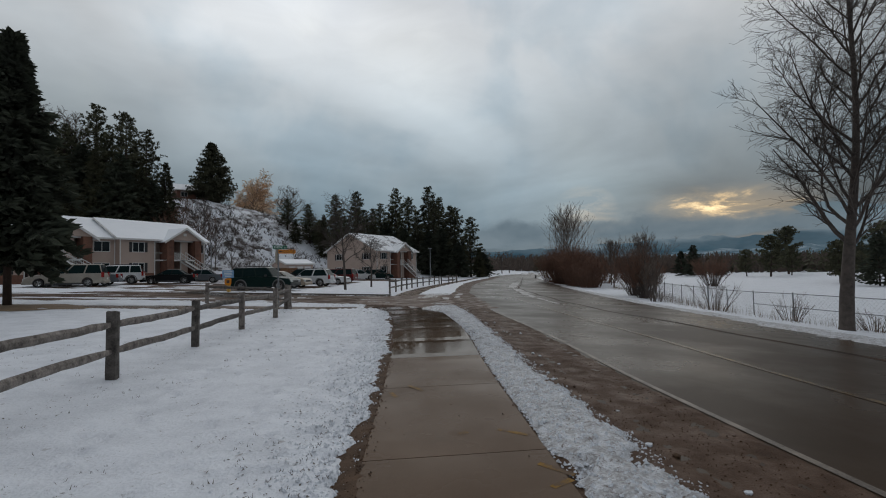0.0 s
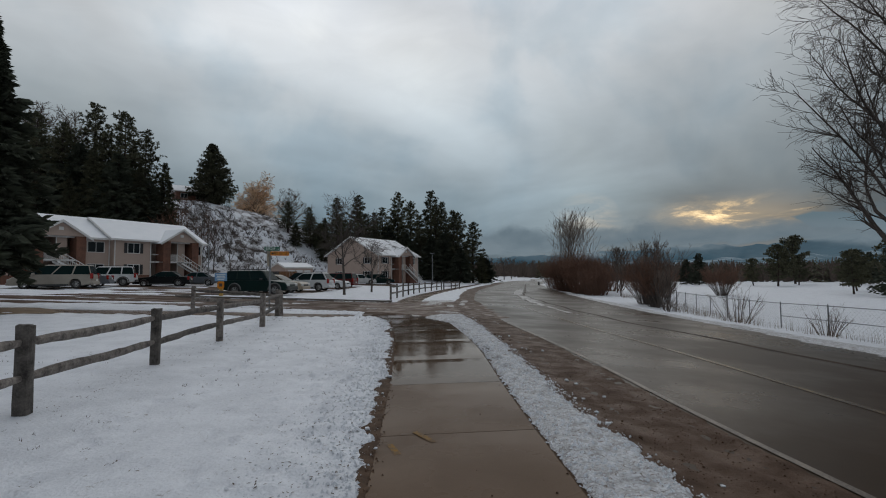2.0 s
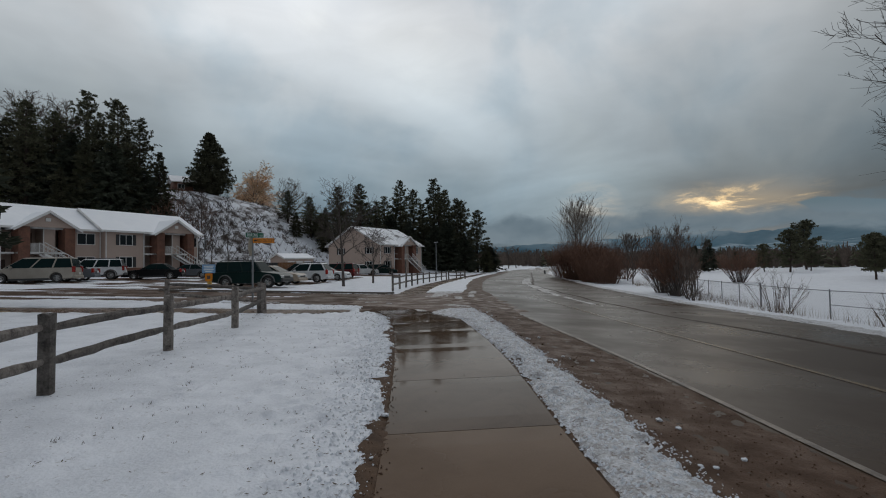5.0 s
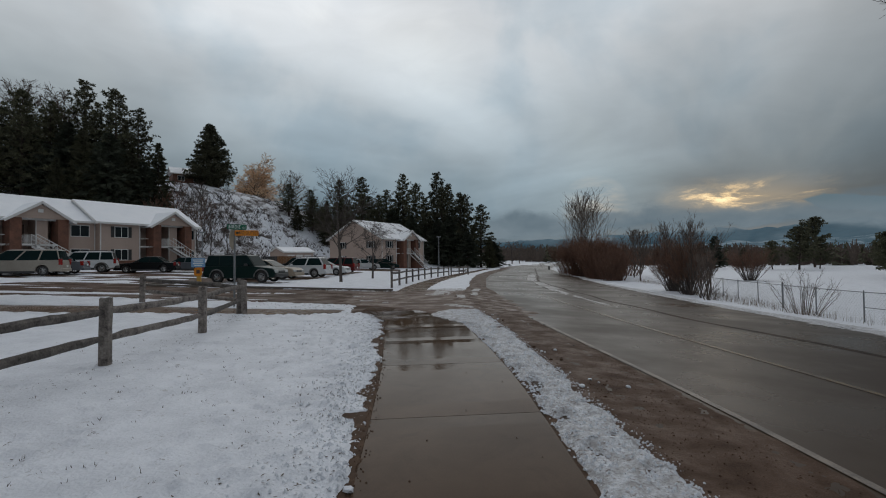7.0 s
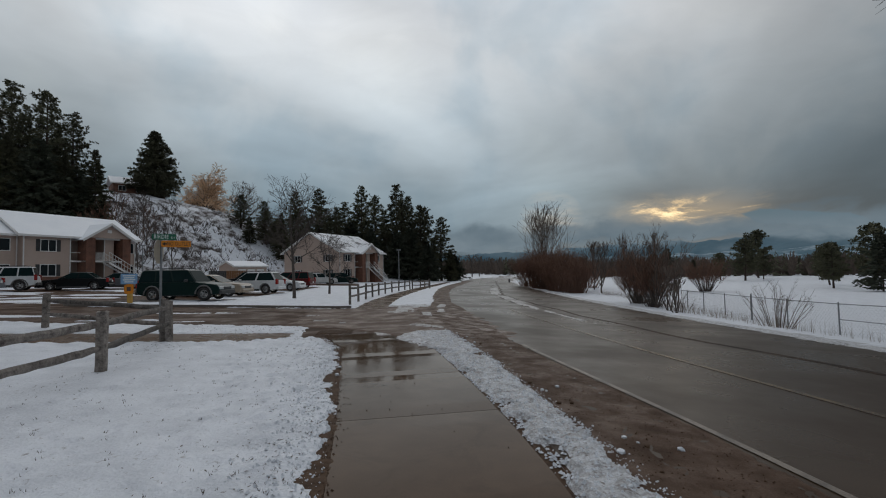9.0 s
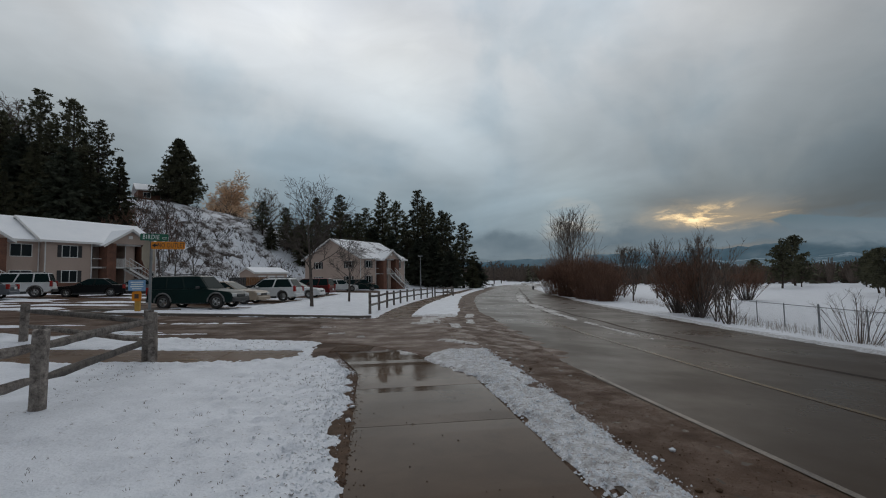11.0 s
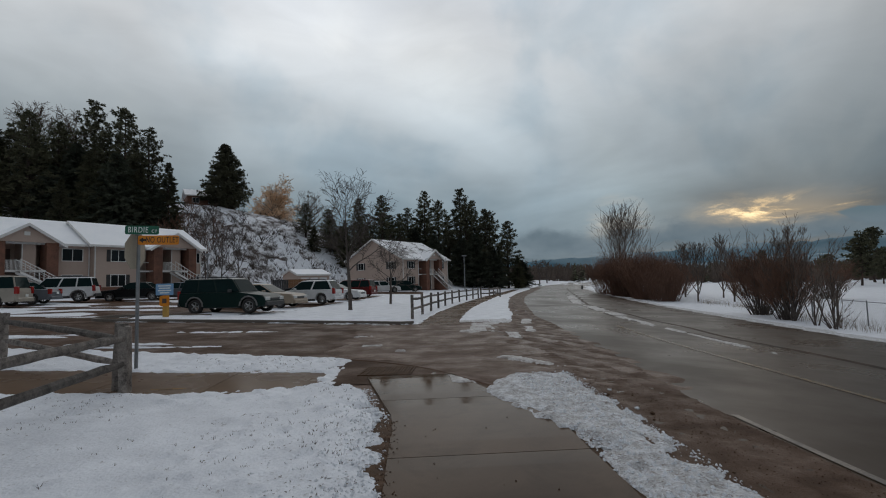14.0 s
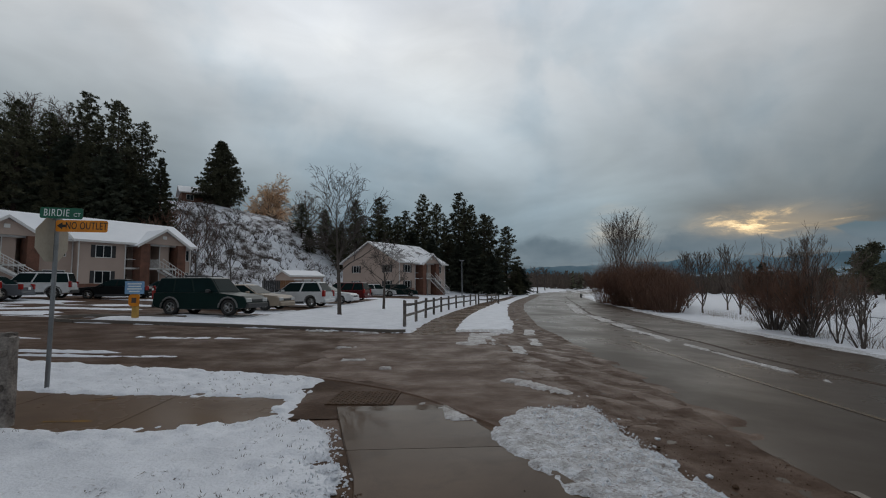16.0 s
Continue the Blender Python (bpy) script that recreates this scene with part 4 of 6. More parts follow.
def bare_tree_mesh(tall, seed, trunk_r, fork, levels, spread, thin=0.6, upright=0.5, kids=3, sides=5, min_r=0.004, droop=0.0, side_limbs=10, limb=0.62, reach=0.50, crowd=1.0, wiggle=0.15):
    """A leafless tree: a leader with limbs that fork again and again into twigs."""
    rnd = random.Random(seed)
    big, small = Mesh(), Mesh()

    def grow(p, d, long, r, depth):
        n = 4 if depth < levels - 1 else 3
        pts2, rad, way = [p], [r], d.copy()
        for i in range(n):
            way = (way + Vector((rnd.uniform(-1, 1), rnd.uniform(-1, 1), rnd.uniform(-0.6, 0.8) + upright * 0.35 - droop * depth)) * wiggle).normalized()
            p = p + way * (long / n)
            pts2.append(p)
            rad.append(max(min_r, r * (1 - 0.5 * (i + 1) / n)))
        (big if depth < 2 else small).tube(pts2, rad, sides if depth < 2 else 3, False)
        if depth >= levels:
            return
        count = kids + (1 if rnd.random() < 0.5 else 0)
        for i in range(count):
            u = rnd.uniform(0.3, 1.0) if i else 1.0
            j = min(n, int(u * n + 0.5))
            base = pts2[j]
            side = Vector((rnd.uniform(-1, 1), rnd.uniform(-1, 1), rnd.uniform(-0.2, 0.9)))
            dd = (way * 0.75 + side.normalized() * spread).normalized()
            grow(base, dd, long * thin * rnd.uniform(0.75, 1.2), max(min_r, rad[j] * (0.82 if i == 0 else 0.6)), depth + 1)

    lead, p, n = [Vector((0, 0, -0.3))], Vector((0, 0, 0)), 10
    for i in range(n):
        p = Vector((math.sin(i * 0.9 + seed) * tall * 0.008, math.cos(i * 0.7 + seed) * tall * 0.008, tall * (i + 1) / n))
        lead.append(p.copy())
    rads = [trunk_r * 1.25] + [max(min_r, trunk_r * (1 - 0.93 * ((i + 1) / n) ** 0.85)) for i in range(n)]
    big.tube(lead, rads, 10, False)
    for k in range(side_limbs):
        t = fork + (0.97 - fork) * ((k + rnd.random() * 0.7) / side_limbs) ** crowd
        i = t * n
        base = lead[int(i)].lerp(lead[min(n, int(i) + 1)], i - int(i)) if int(i) + 1 <= n else lead[n]
        a = k * 2.4 + rnd.uniform(-0.4, 0.4)
        d = Vector((math.cos(a) * spread, math.sin(a) * spread, upright * rnd.uniform(0.75, 1.25))).normalized()
        grow(base, d, tall * (reach * (1 - t) + 0.06) * rnd.uniform(0.8, 1.15), max(min_r, trunk_r * (limb * (1 - t) + 0.05)), 1)
    return big, small


def bare_tree(name, at, label, mats, group="", **how):
    tree = thing(name, at, label, "tree", group)
    b, s = bare_tree_mesh(**how)
    part("trunk", b, mats[0], tree, smooth=True)
    part("twig_crown", s, mats[1], tree)
    return tree


def limb_tree(name, at, label, mats, group, tall, seed, girth, limbs, fork, reach, lean=(0.0, 0.0), rise=(0.9, 1.7), curl=0.05, sag=0.0, dense=(2.0, 4.6, 4.0), twig=0.007, top=0.35):
    """A leafless tree: a tapering leader, long ascending limbs, side branches along each limb, and fine crooked twigs on those.
    girth: pairs of height and radius; curl: how far limbs turn upwards; sag: how far twigs hang."""
    rnd = random.Random(seed)
    tree = thing(name, at, label, "tree", group)
    trunk, fine = Mesh(), Mesh()
    hs, rs = [g[0] for g in girth], [g[1] for g in girth]
    axis = lambda z: Vector((lean[0] * z / tall + 0.10 * math.sin(z * 0.55 + seed), lean[1] * z / tall + 0.08 * math.sin(z * 0.43 + 2 * seed), z))
    zs = [-0.3, 0.0, 0.25] + [tall * (k + 1) / 14 for k in range(14)]
    trunk.tube([axis(z) for z in zs], [float(np.interp(z, hs, rs)) * (1.25 if z < 0.1 else 1) for z in zs], 10, False)

    def shoot(p, d, long, r, n, turn_up, wob):
        pts2, ways = [p], []
        for i in range(n):
            d = (d + Vector((rnd.gauss(0, wob), rnd.gauss(0, wob), rnd.gauss(0, wob * 0.7) + turn_up))).normalized()
            p = p + d * (long / n)
            pts2.append(p)
            ways.append(d)
        return pts2, ways, [max(twig, r * (1 - 0.82 * i / n)) for i in range(n + 1)]

    def fork_off(d, wide):
        a = d.orthogonal().normalized()
        b = d.cross(a)
        t = rnd.uniform(0, math.tau)
        return (d + (a * math.cos(t) + b * math.sin(t)) * wide).normalized()

    for k in range(limbs):
        t = (k + rnd.random() * 0.8) / limbs
        z = tall * (fork + (0.985 - fork) * t)
        a = k * 2.399 + rnd.uniform(-0.45, 0.45)
        d = Vector((math.cos(a), math.sin(a), rise[0] + (rise[1] - rise[0]) * t + rnd.uniform(-0.2, 0.2))).normalized()
        long = reach * (1 - (1 - top) * t) * rnd.uniform(0.65, 1.12)
        r0 = float(np.interp(z, hs, rs)) * rnd.uniform(0.32, 0.55)
        pts2, ways, rad = shoot(axis(z), d, long, r0, 8, curl, 0.10)
        if limbs <= 24:
            part("limb", Mesh().tube(pts2, rad, 6, False), mats[0], tree, smooth=True)
        else:
            trunk.tube(pts2, rad, 6, False)
        for _ in range(int(long * dense[0])):
            u = rnd.uniform(0.12, 1.0)
            i = min(7, int(u * 8))
            p = pts2[i].lerp(pts2[i + 1], u * 8 - i if i < 7 else rnd.random())
            blong = long * (0.46 - 0.26 * u) * rnd.uniform(0.6, 1.25)
            bp, bw, br = shoot(p, fork_off(ways[i], rnd.uniform(0.55, 1.1)), blong, rad[i] * 0.5, 5, curl * 0.6 - sag * 0.6, 0.14)
            fine.tube(bp, br, 4, False)
            for _ in range(int(blong * dense[1]) + 1):
                v = rnd.uniform(0.15, 1.0)
                j = min(4, int(v * 5))
                q = bp[j].lerp(bp[j + 1], rnd.random())
                tlong = (0.30 + 0.30 * blong) * (1.1 - 0.6 * v) * rnd.uniform(0.6, 1.3)
                tp, tw, tr = shoot(q, fork_off(bw[j], rnd.uniform(0.5, 1.2)), tlong, br[j] * 0.6, 3, curl * 0.5 - sag, 0.20)
                fine.tube(tp, tr, 3, False)
                for _ in range(int(tlong * dense[2])):
                    i2 = rnd.choice((0, 1, 2))
                    e = tp[i2 + 1]
                    fine.tube([e, e + fork_off(tw[i2], 0.9) * tlong * rnd.uniform(0.25, 0.5) - Vector((0, 0, sag * 0.2))], [twig, twig * 0.6], 3, False)
    part("trunk", trunk, mats[0], tree, smooth=True)
    part("twig_crown", fine, mats[1], tree)
    return tree


def bush(name, at, label, mat, stems, tall, wide, seed, twigs=5, r=0.012, group="bushes", arch=0.5, stool=0.22, stem_mat=None):
    """Many stems fanning out from one stool, each with side twigs."""
    rnd = random.Random(seed)
    ob = thing(name, at, label, "shrub", group)
    stem, twig = Mesh(), Mesh()
    for k in range(stems):
        a, lean = rnd.uniform(0, math.tau), rnd.random() ** 0.6
        h = tall * rnd.uniform(0.6, 1.05) * (1 - 0.28 * lean * arch)
        base = Vector((math.cos(a) * lean * wide * stool, math.sin(a) * lean * wide * stool, -0.08))
        tip = base + Vector((math.cos(a) * lean * wide * 0.5, math.sin(a) * lean * wide * 0.5, h))
        mid = base.lerp(tip, 0.5) + Vector((rnd.uniform(-0.08, 0.08) * wide * 0.4, rnd.uniform(-0.08, 0.08) * wide * 0.4, h * 0.06))
        stem.tube([base, mid, tip], [r * 1.6, r, r * 0.35], 4, False)
        for j in range(twigs):
            u = rnd.uniform(0.42, 1.0)
            p = base.lerp(mid, u * 2) if u < 0.5 else mid.lerp(tip, u * 2 - 1)
            d = Vector((math.cos(a) * lean + rnd.uniform(-0.8, 0.8), math.sin(a) * lean + rnd.uniform(-0.8, 0.8), rnd.uniform(0.5, 1.6))).normalized()
            long = h * rnd.uniform(0.12, 0.32)
            q = p + d * long
            twig.tube([p, p.lerp(q, 0.5) + Vector((rnd.uniform(-1, 1), rnd.uniform(-1, 1), 0)) * long * 0.06, q], [r * 0.55, r * 0.4, r * 0.2], 3, False)
            for _ in range(3):
                s = p.lerp(q, rnd.uniform(0.3, 0.9))
                e = s + Vector((rnd.uniform(-1, 1), rnd.uniform(-1, 1), rnd.uniform(0.2, 1.4))).normalized() * long * 0.45
                twig.tube([s, e], [r * 0.35, r * 0.18], 3, False)
    part("stem_clump", stem, stem_mat or mat, ob)
    part("twig_crown", twig, mat, ob)
    return ob


# large conifers on the slope and round the buildings
PINES = {
    "a": (open_pine("pine_tree", 20, 11, "tall dark green pine on the slope", spread=4.6, bare_to=0.13, limbs=135), 20.0),
    "b": (open_pine("pine_tree", 20, 12, "tall dark green pine with an open crown", spread=4.2, bare_to=0.2, limbs=115, full=0.55), 20.0),
    "c": (conifer("spruce_tree", pose(0, 0, 0), 16, 13, "broad dark green spruce", 46, 6.4, 0.05, 32, 0.26, NEEDLE_B), 16.0),
    "d": (conifer("fir_tree", pose(0, 0, 0), 15, 14, "narrow dark green fir among the pines", 38, 3.3, 0.04, 26, 0.22), 15.0),
    "e": (open_pine("park_pine", 8, 15, "dark round-crowned pine on the snowy course", spread=2.9, bare_to=0.2, limbs=60, low=5.0, full=0.5, blades=13), 8.0),
    "g": (open_pine("pine_tree", 16, 19, "broad dark green pine standing alone on the hill", spread=5.6, bare_to=0.03, limbs=330, low=4.0, full=0.80, blades=12, uneven=0.72), 16.0),
    "f": (conifer("park_spruce", pose(0, 0, 0), 6, 16, "small dark spruce on the snowy course", 20, 2.4, 0.08, 16, 0.22, NEEDLE_B), 6.0),
}
forest(PINES, [
    (-54.8, 83.0, 27.9, "a"), (-54.3, 89.4, 27.0, "b"), (-50.1, 89.7, 31.8, "b"), (-44.5, 88.3, 30.0, "a"), (-42.6, 91.5, 27.8, "b"), (-38.3, 89.2, 21.5, "d"), (-59.6, 85.7, 26.1, "a"),
    (-47.0, 84.0, 22.0, "d"), (-50.5, 86.5, 24.0, "c"), (-56.5, 86.5, 25.0, "c"), (-44.0, 85.5, 22.0, "c"), (-40.0, 87.5, 18.0, "c"), (-53.5, 87.0, 27.5, "b"), (-47.5, 88.0, 26.0, "a"), (-62.5, 86.0, 27.0, "c"), (-41.0, 86.5, 20.0, "d"), (-52.0, 84.0, 20.0, "c"), (-57.0, 80.0, 21.0, "d"), (-63, 82, 25, "b"), (-66, 78, 27, "a"), (-60, 76, 19, "c"), (-45.5, 93, 25, "a"), (-48, 80, 17, "d"),
    (-39.0, 113.7, 31.6, "g"),
    (-16.9, 111.0, 14.8, "a"), (-12.0, 119.6, 20.7, "a"), (-7.2, 124.0, 22.1, "a"), (-2.8, 118.2, 14.8, "b"), (3.1, 127.2, 23.4, "b"), (6.2, 124.1, 20.6, "a"), (11.7, 126.7, 23.8, "b"), (14.8, 129.4, 21.4, "a"),
    (16.9, 121.1, 17.9, "a"), (21.4, 118.4, 14.7, "a"), (-13.3, 107.4, 14.2, "d"), (-9.5, 116, 15, "b"), (-5, 121, 17, "a"), (0.5, 122, 14, "c"), (8.5, 120, 13, "a"), (14, 118, 12, "c"), (19.2, 116, 9, "d"), (-19.5, 108, 12, "d"), (-15, 113, 12, "c"), (-3, 126, 18, "a"), (5, 119, 12, "c"), (11, 117, 11, "c"), (17.5, 114, 8, "c"), (-8, 112, 11, "c"), (23, 116, 7, "d"), (25, 121, 6, "c"), (2, 129, 19, "a"), (9, 131, 18, "b"), (-22, 112, 13, "a"), (-18, 116, 16, "a"), (-14.5, 110, 13, "b"), (-11, 113, 15.5, "a"), (-6.5, 117, 17, "a"), (-1, 124, 19, "b"), (12.5, 122, 19, "a"), (18.5, 125, 18, "a"),
    (95.9, 109.1, 8.4, "e"), (99.7, 131.8, 3.9, "f"), (88.2, 127.8, 7.1, "f"), (95.3, 116.2, 5.3, "e"), (88.3, 133.8, 5.7, "f"), (63.4, 60.0, 4.6, "e"), (122.6, 132.3, 12.6, "e"), (72.5, 61.5, 7.3, "e"), (77.0, 71.9, 5.2, "e"),
    (110, 118, 6.0, "e"), (120, 110, 5.5, "e"), (134, 120, 7, "f"), (58, 50, 5.0, "f"), (66, 46, 6.5, "e"), (140, 95, 7, "e"),
])
conifer("spruce_tree", stand(-13.9, 19.9), 10.4, 21, "large dark green spruce on a bare mulch patch", 48, 2.7, 0.17, 40, 0.36, NEEDLE_B, group="", full=1.05)

# leafless trees
limb_tree("cottonwood_tree", stand(15.6, 14.6), "tall leafless grey cottonwood beside the road", (BARK, BARK), "", 18.0, 4, [(-0.5, 0.235), (0.5, 0.215), (1.8, 0.20), (3.4, 0.145), (7.5, 0.095), (11.3, 0.065), (18.0, 0.012)],
          56, 0.15, 5.0, lean=(1.2, 0.0), rise=(0.95, 1.55), curl=0.05, sag=0.03, dense=(3.6, 5.6, 4.2), twig=0.006, top=0.72)
limb_tree("maple_sapling", stand(-3.2, 39.0), "young leafless tree with an open rounded crown in the snowy lawn", (BARK, BARK), "young trees", 6.6, 33, [(-0.5, 0.12), (0.5, 0.105), (2.2, 0.085), (3.6, 0.045), (6.6, 0.008)],
          22, 0.33, 3.9, rise=(0.95, 1.5), curl=0.045, dense=(3.6, 5.0, 3.0), twig=0.0085, top=0.5)
limb_tree("maple_sapling", stand(-1.33, 46.3), "small leafless tree branching low in the snowy lawn", (BARK, BARK), "young trees", 4.0, 32, [(-0.5, 0.10), (0.5, 0.09), (1.4, 0.075), (2.4, 0.035), (4.0, 0.008)],
          16, 0.30, 2.8, rise=(0.8, 1.5), curl=0.05, dense=(3.6, 4.6, 2.0), twig=0.010, top=0.45)
limb_tree("willow_tree", stand(-35.5, 135.7), "round golden-brown leafless weeping willow on the hill", (BARK, TWIG_GOLD), "hill trees", 7.6, 41, [(-0.5, 0.45), (2.0, 0.38), (5.0, 0.28), (7.6, 0.14)],
          40, 0.22, 7.2, rise=(0.35, 1.5), curl=-0.005, sag=0.17, dense=(3.0, 3.0, 1.4), twig=0.042, top=0.95)
for k, (x, y, tall) in enumerate([(44, 178, 7.0), (37, 170, 6.0), (52, 197, 7.5)]):
    limb_tree("bare_tree", stand(x, y), "round leafless brown tree beside the far road", (BARK, TWIG_GREY), "far road trees", tall, 45 + k, [(-0.5, 0.25), (1.5, 0.2), (tall, 0.05)],
              22, 0.2, 4.2, rise=(0.5, 1.5), curl=0.03, dense=(2.4, 2.4, 1.0), twig=0.045, top=0.6)
bare_tree("bare_tree", stand(-25.8, 132.7), "leafless round tree on the hill", (BARK, TWIG_GREY), "hill trees", tall=10.5, seed=42, trunk_r=0.3, fork=0.12, levels=4, spread=0.9, thin=0.6, upright=0.7, kids=3, side_limbs=16, min_r=0.022)
for k, (x, y, tall) in enumerate([(-56.5, 95, 11.5), (-63, 94, 12.0)]):
    limb_tree("bare_tree", stand(x, y), "broad leafless grey-brown tree rising behind the pines", (BARK, TWIG_GREY), "slope trees", tall, 150 + k, [(-0.5, 0.35), (3.0, 0.28), (tall, 0.08)],
              34, 0.25, 6.5, rise=(0.6, 1.6), curl=0.02, dense=(2.6, 2.6, 1.5), twig=0.026, top=0.7)
for k, (x, y, tall) in enumerate([(-28.7, 80.2, 10.5), (-26.3, 86.3, 9.0), (-33.8, 79.5, 8.5), (-31, 84, 8.5), (-36.5, 84, 8.5), (-29.5, 88, 8.0), (-33.5, 82, 8), (-35.5, 88, 8.5), (-32, 92, 7.5), (-37, 93, 8), (-38.5, 88, 7.5), (-34.5, 97, 6.5), (15, 165, 9), (24, 178, 8), (33, 190, 9), (8, 172, 9), (44, 205, 9)]):
    bare_tree("bare_tree", stand(x, y), "leafless grey tree on the snowy slope", (BARK, BRUSH if k not in (2, 3, 4, 6, 7, 8, 9, 10) else TWIG_RED), "slope trees", tall=tall, seed=50 + k, trunk_r=0.11, fork=0.15, levels=3, spread=0.6, thin=0.55, upright=0.9, kids=3, side_limbs=13, min_r=0.02)

# shrubs by the right-hand fence
for k, (x, y, tall, wide, stems) in enumerate([(31.0, 80, 6.6, 4.4, 360), (29.8, 71, 6.0, 4.0, 340), (33, 90, 6.8, 4.6, 240), (32.4, 74, 6.0, 4.0, 240), (28.8, 65, 4.6, 3.2, 180), (40, 84, 5.2, 5.0, 180)]):
    bush("willow_bush", stand(x, y), "dense red-brown leafless willow thicket by the road", TWIG_RED, stems, tall, wide, 60 + k, 9, 0.018, arch=0.95, stool=0.45)
for k, (x, y, tall, wide, stems) in enumerate([(22.2, 39.0, 3.6, 2.8, 80), (23.6, 43.0, 4.0, 3.4, 110), (44, 60, 4.4, 4.2, 110)]):
    bush("willow_bush", stand(x, y), "red-brown willow bush with dark stems fanning from one stool", TWIG_RED, stems, tall, wide, 160 + k, 20, 0.012, arch=0.9, stool=0.16, stem_mat=BARK)
for k, (x, y, tall, limbs, red) in enumerate([(21.8, 38.0, 5.2, 12, 0), (22.1, 38.8, 3.4, 14, 1), (23.4, 42.8, 3.6, 14, 1), (19.3, 32.7, 3.0, 9, 0), (20.6, 35.2, 3.0, 5, 0), (22.4, 39.4, 5.0, 10, 0)]):
    bare_tree("willow_bush", stand(x, y), "leafless bush with dark fanning stems and red-brown twigs" if red else "slender leafless grey shrub stems by the fence", (BARK, TWIG_RED if red else TWIG_GREY), "bushes", tall=tall, seed=170 + k,
              trunk_r=0.05, fork=0.015, levels=4, spread=0.55, thin=0.5, upright=0.85 if red else 1.25, kids=4, side_limbs=limbs, min_r=0.007, limb=0.8, reach=0.72 if red else 0.5, crowd=2.2)
for k, (x, y, tall, wide, stems) in enumerate([(18.2, 24.8, 2.1, 2.0, 26), (17.3, 18.8, 1.35, 1.2, 24), (20.4, 33.6, 1.1, 1.2, 22), (23.9, 43.5, 1.9, 1.6, 22), (17.2, 15.2, 1.0, 1.0, 20)]):
    bush("bare_shrub", stand(x, y), "small leafless shrub beside the chain-link fence", TWIG_GREY, stems, tall, wide, 80 + k, 4, 0.010)
for k, (x, y, tall) in enumerate([(35, 88, 13.5), (38, 96, 15.5), (36, 93, 14), (41, 104, 14), (31.5, 63, 6.0), (37, 75, 7.0), (33.5, 60, 5.0), (39, 70, 7.5)]):
    bare_tree("bare_tree", stand(x, y), "slender leafless trees behind the thicket", (TWIG_GREY, TWIG_GREY), "thicket trees", tall=tall, seed=90 + k, trunk_r=0.10, fork=0.1, levels=3, spread=0.58, thin=0.58, upright=1.05, kids=3, side_limbs=22, min_r=0.018)

# ---- buildings ----
def window(parent, x, y, z, w, h, shutters=True, turn=0):
    """A window set on a wall that faces -y, with frame, panes and shutters."""
    at = Matrix.Translation((x, y, z)) @ Matrix.Rotation(radians(turn), 4, "Z")
    win = part("window", Mesh().box(-w / 2 - 0.07, w / 2 + 0.07, -0.035, 0.02, -0.07, 0.0).box(-w / 2 - 0.07, w / 2 + 0.07, -0.035, 0.02, h, h + 0.07)
               .box(-w / 2 - 0.07, -w / 2, -0.035, 0.02, 0, h).box(w / 2, w / 2 + 0.07, -0.035, 0.02, 0, h).box(-0.025, 0.025, -0.03, 0.02, 0, h), TRIM, parent, at=at)
    for s in (-1, 1):
        part("pane", Mesh().box(min(s * 0.025, s * w / 2), max(s * 0.025, s * w / 2), -0.005, 0.015, 0, h), GLASS_DARK, win)
        if shutters:
            part("shutter", Mesh().box(min(s * (w / 2 + 0.09), s * (w / 2 + 0.45)), max(s * (w / 2 + 0.09), s * (w / 2 + 0.45)), -0.045, 0.0, -0.04, h + 0.04, 0.01), SHUTTER, win)
    return win


def stair(parent, x0, x1, y0, y1, z1):
    """A straight outside flight going down from x0 to x1, with white rails."""
    n = 15
    st = part("stair", Mesh().prism([(x0, z1 - 0.35), (x0, z1 - 0.1), (x1, 0.1), (x1, -0.1)], y0, y0 + 0.06, "y").prism([(x0, z1 - 0.35), (x0, z1 - 0.1), (x1, 0.1), (x1, -0.1)], y1 - 0.06, y1, "y"), TRIM, parent)
    for k in range(n):
        x, z = x0 + (x1 - x0) * (k + 0.5) / n, z1 - z1 * (k + 0.5) / n
        part("tread", Mesh().box(x - 0.15, x + 0.15, y0, y1, z - 0.04, z), KERB, st)
    for y in (y0, y1):
        part("handrail", Mesh().tube([(x0, y, z1 + 0.95), (x1, y, 0.95)], 0.035, 6).tube([(x0, y, z1 + 0.5), (x1, y, 0.5)], 0.02, 5), TRIM, st)
        for k in range(14):
            x, z = x0 + (x1 - x0) * k / 13, z1 - z1 * k / 13
            part("baluster", Mesh().tube([(x, y, z), (x, y, z + 0.95)], 0.02, 5), TRIM, st)
    return st


def roof(parent, x0, x1, y0, y1, eave, ridge, mat, over=0.5, name="roof"):
    """A gable roof with its ridge along x, slab-thick, with fascia boards."""
    ym, t = (y0 + y1) / 2, 0.16
    drop = (ridge - eave) / (ym - y0) * over
    poly = [(y0 - over, eave - drop), (ym, ridge), (y1 + over, eave - drop), (y1 + over, eave - drop + t), (ym, ridge + t), (y0 - over, eave - drop + t)]
    r = part(name, Mesh().prism(poly, x0 - over, x1 + over, "x"), mat, parent)
    part("fascia", Mesh().box(x0 - over, x1 + over, y0 - over - 0.03, y0 - over - 0.003, eave - drop - 0.06, eave - drop + t), TRIM, r)
    for x in (x0 - over - 0.03, x1 + over + 0.003):
        part("bargeboard", Mesh().prism([(y0 - over, eave - drop - 0.1), (ym, ridge - 0.1), (y1 + over, eave - drop - 0.1), (y1 + over, eave - drop + t), (ym, ridge + t), (y0 - over, eave - drop + t)], x, x + 0.027, "x"), TRIM, r)
    return r


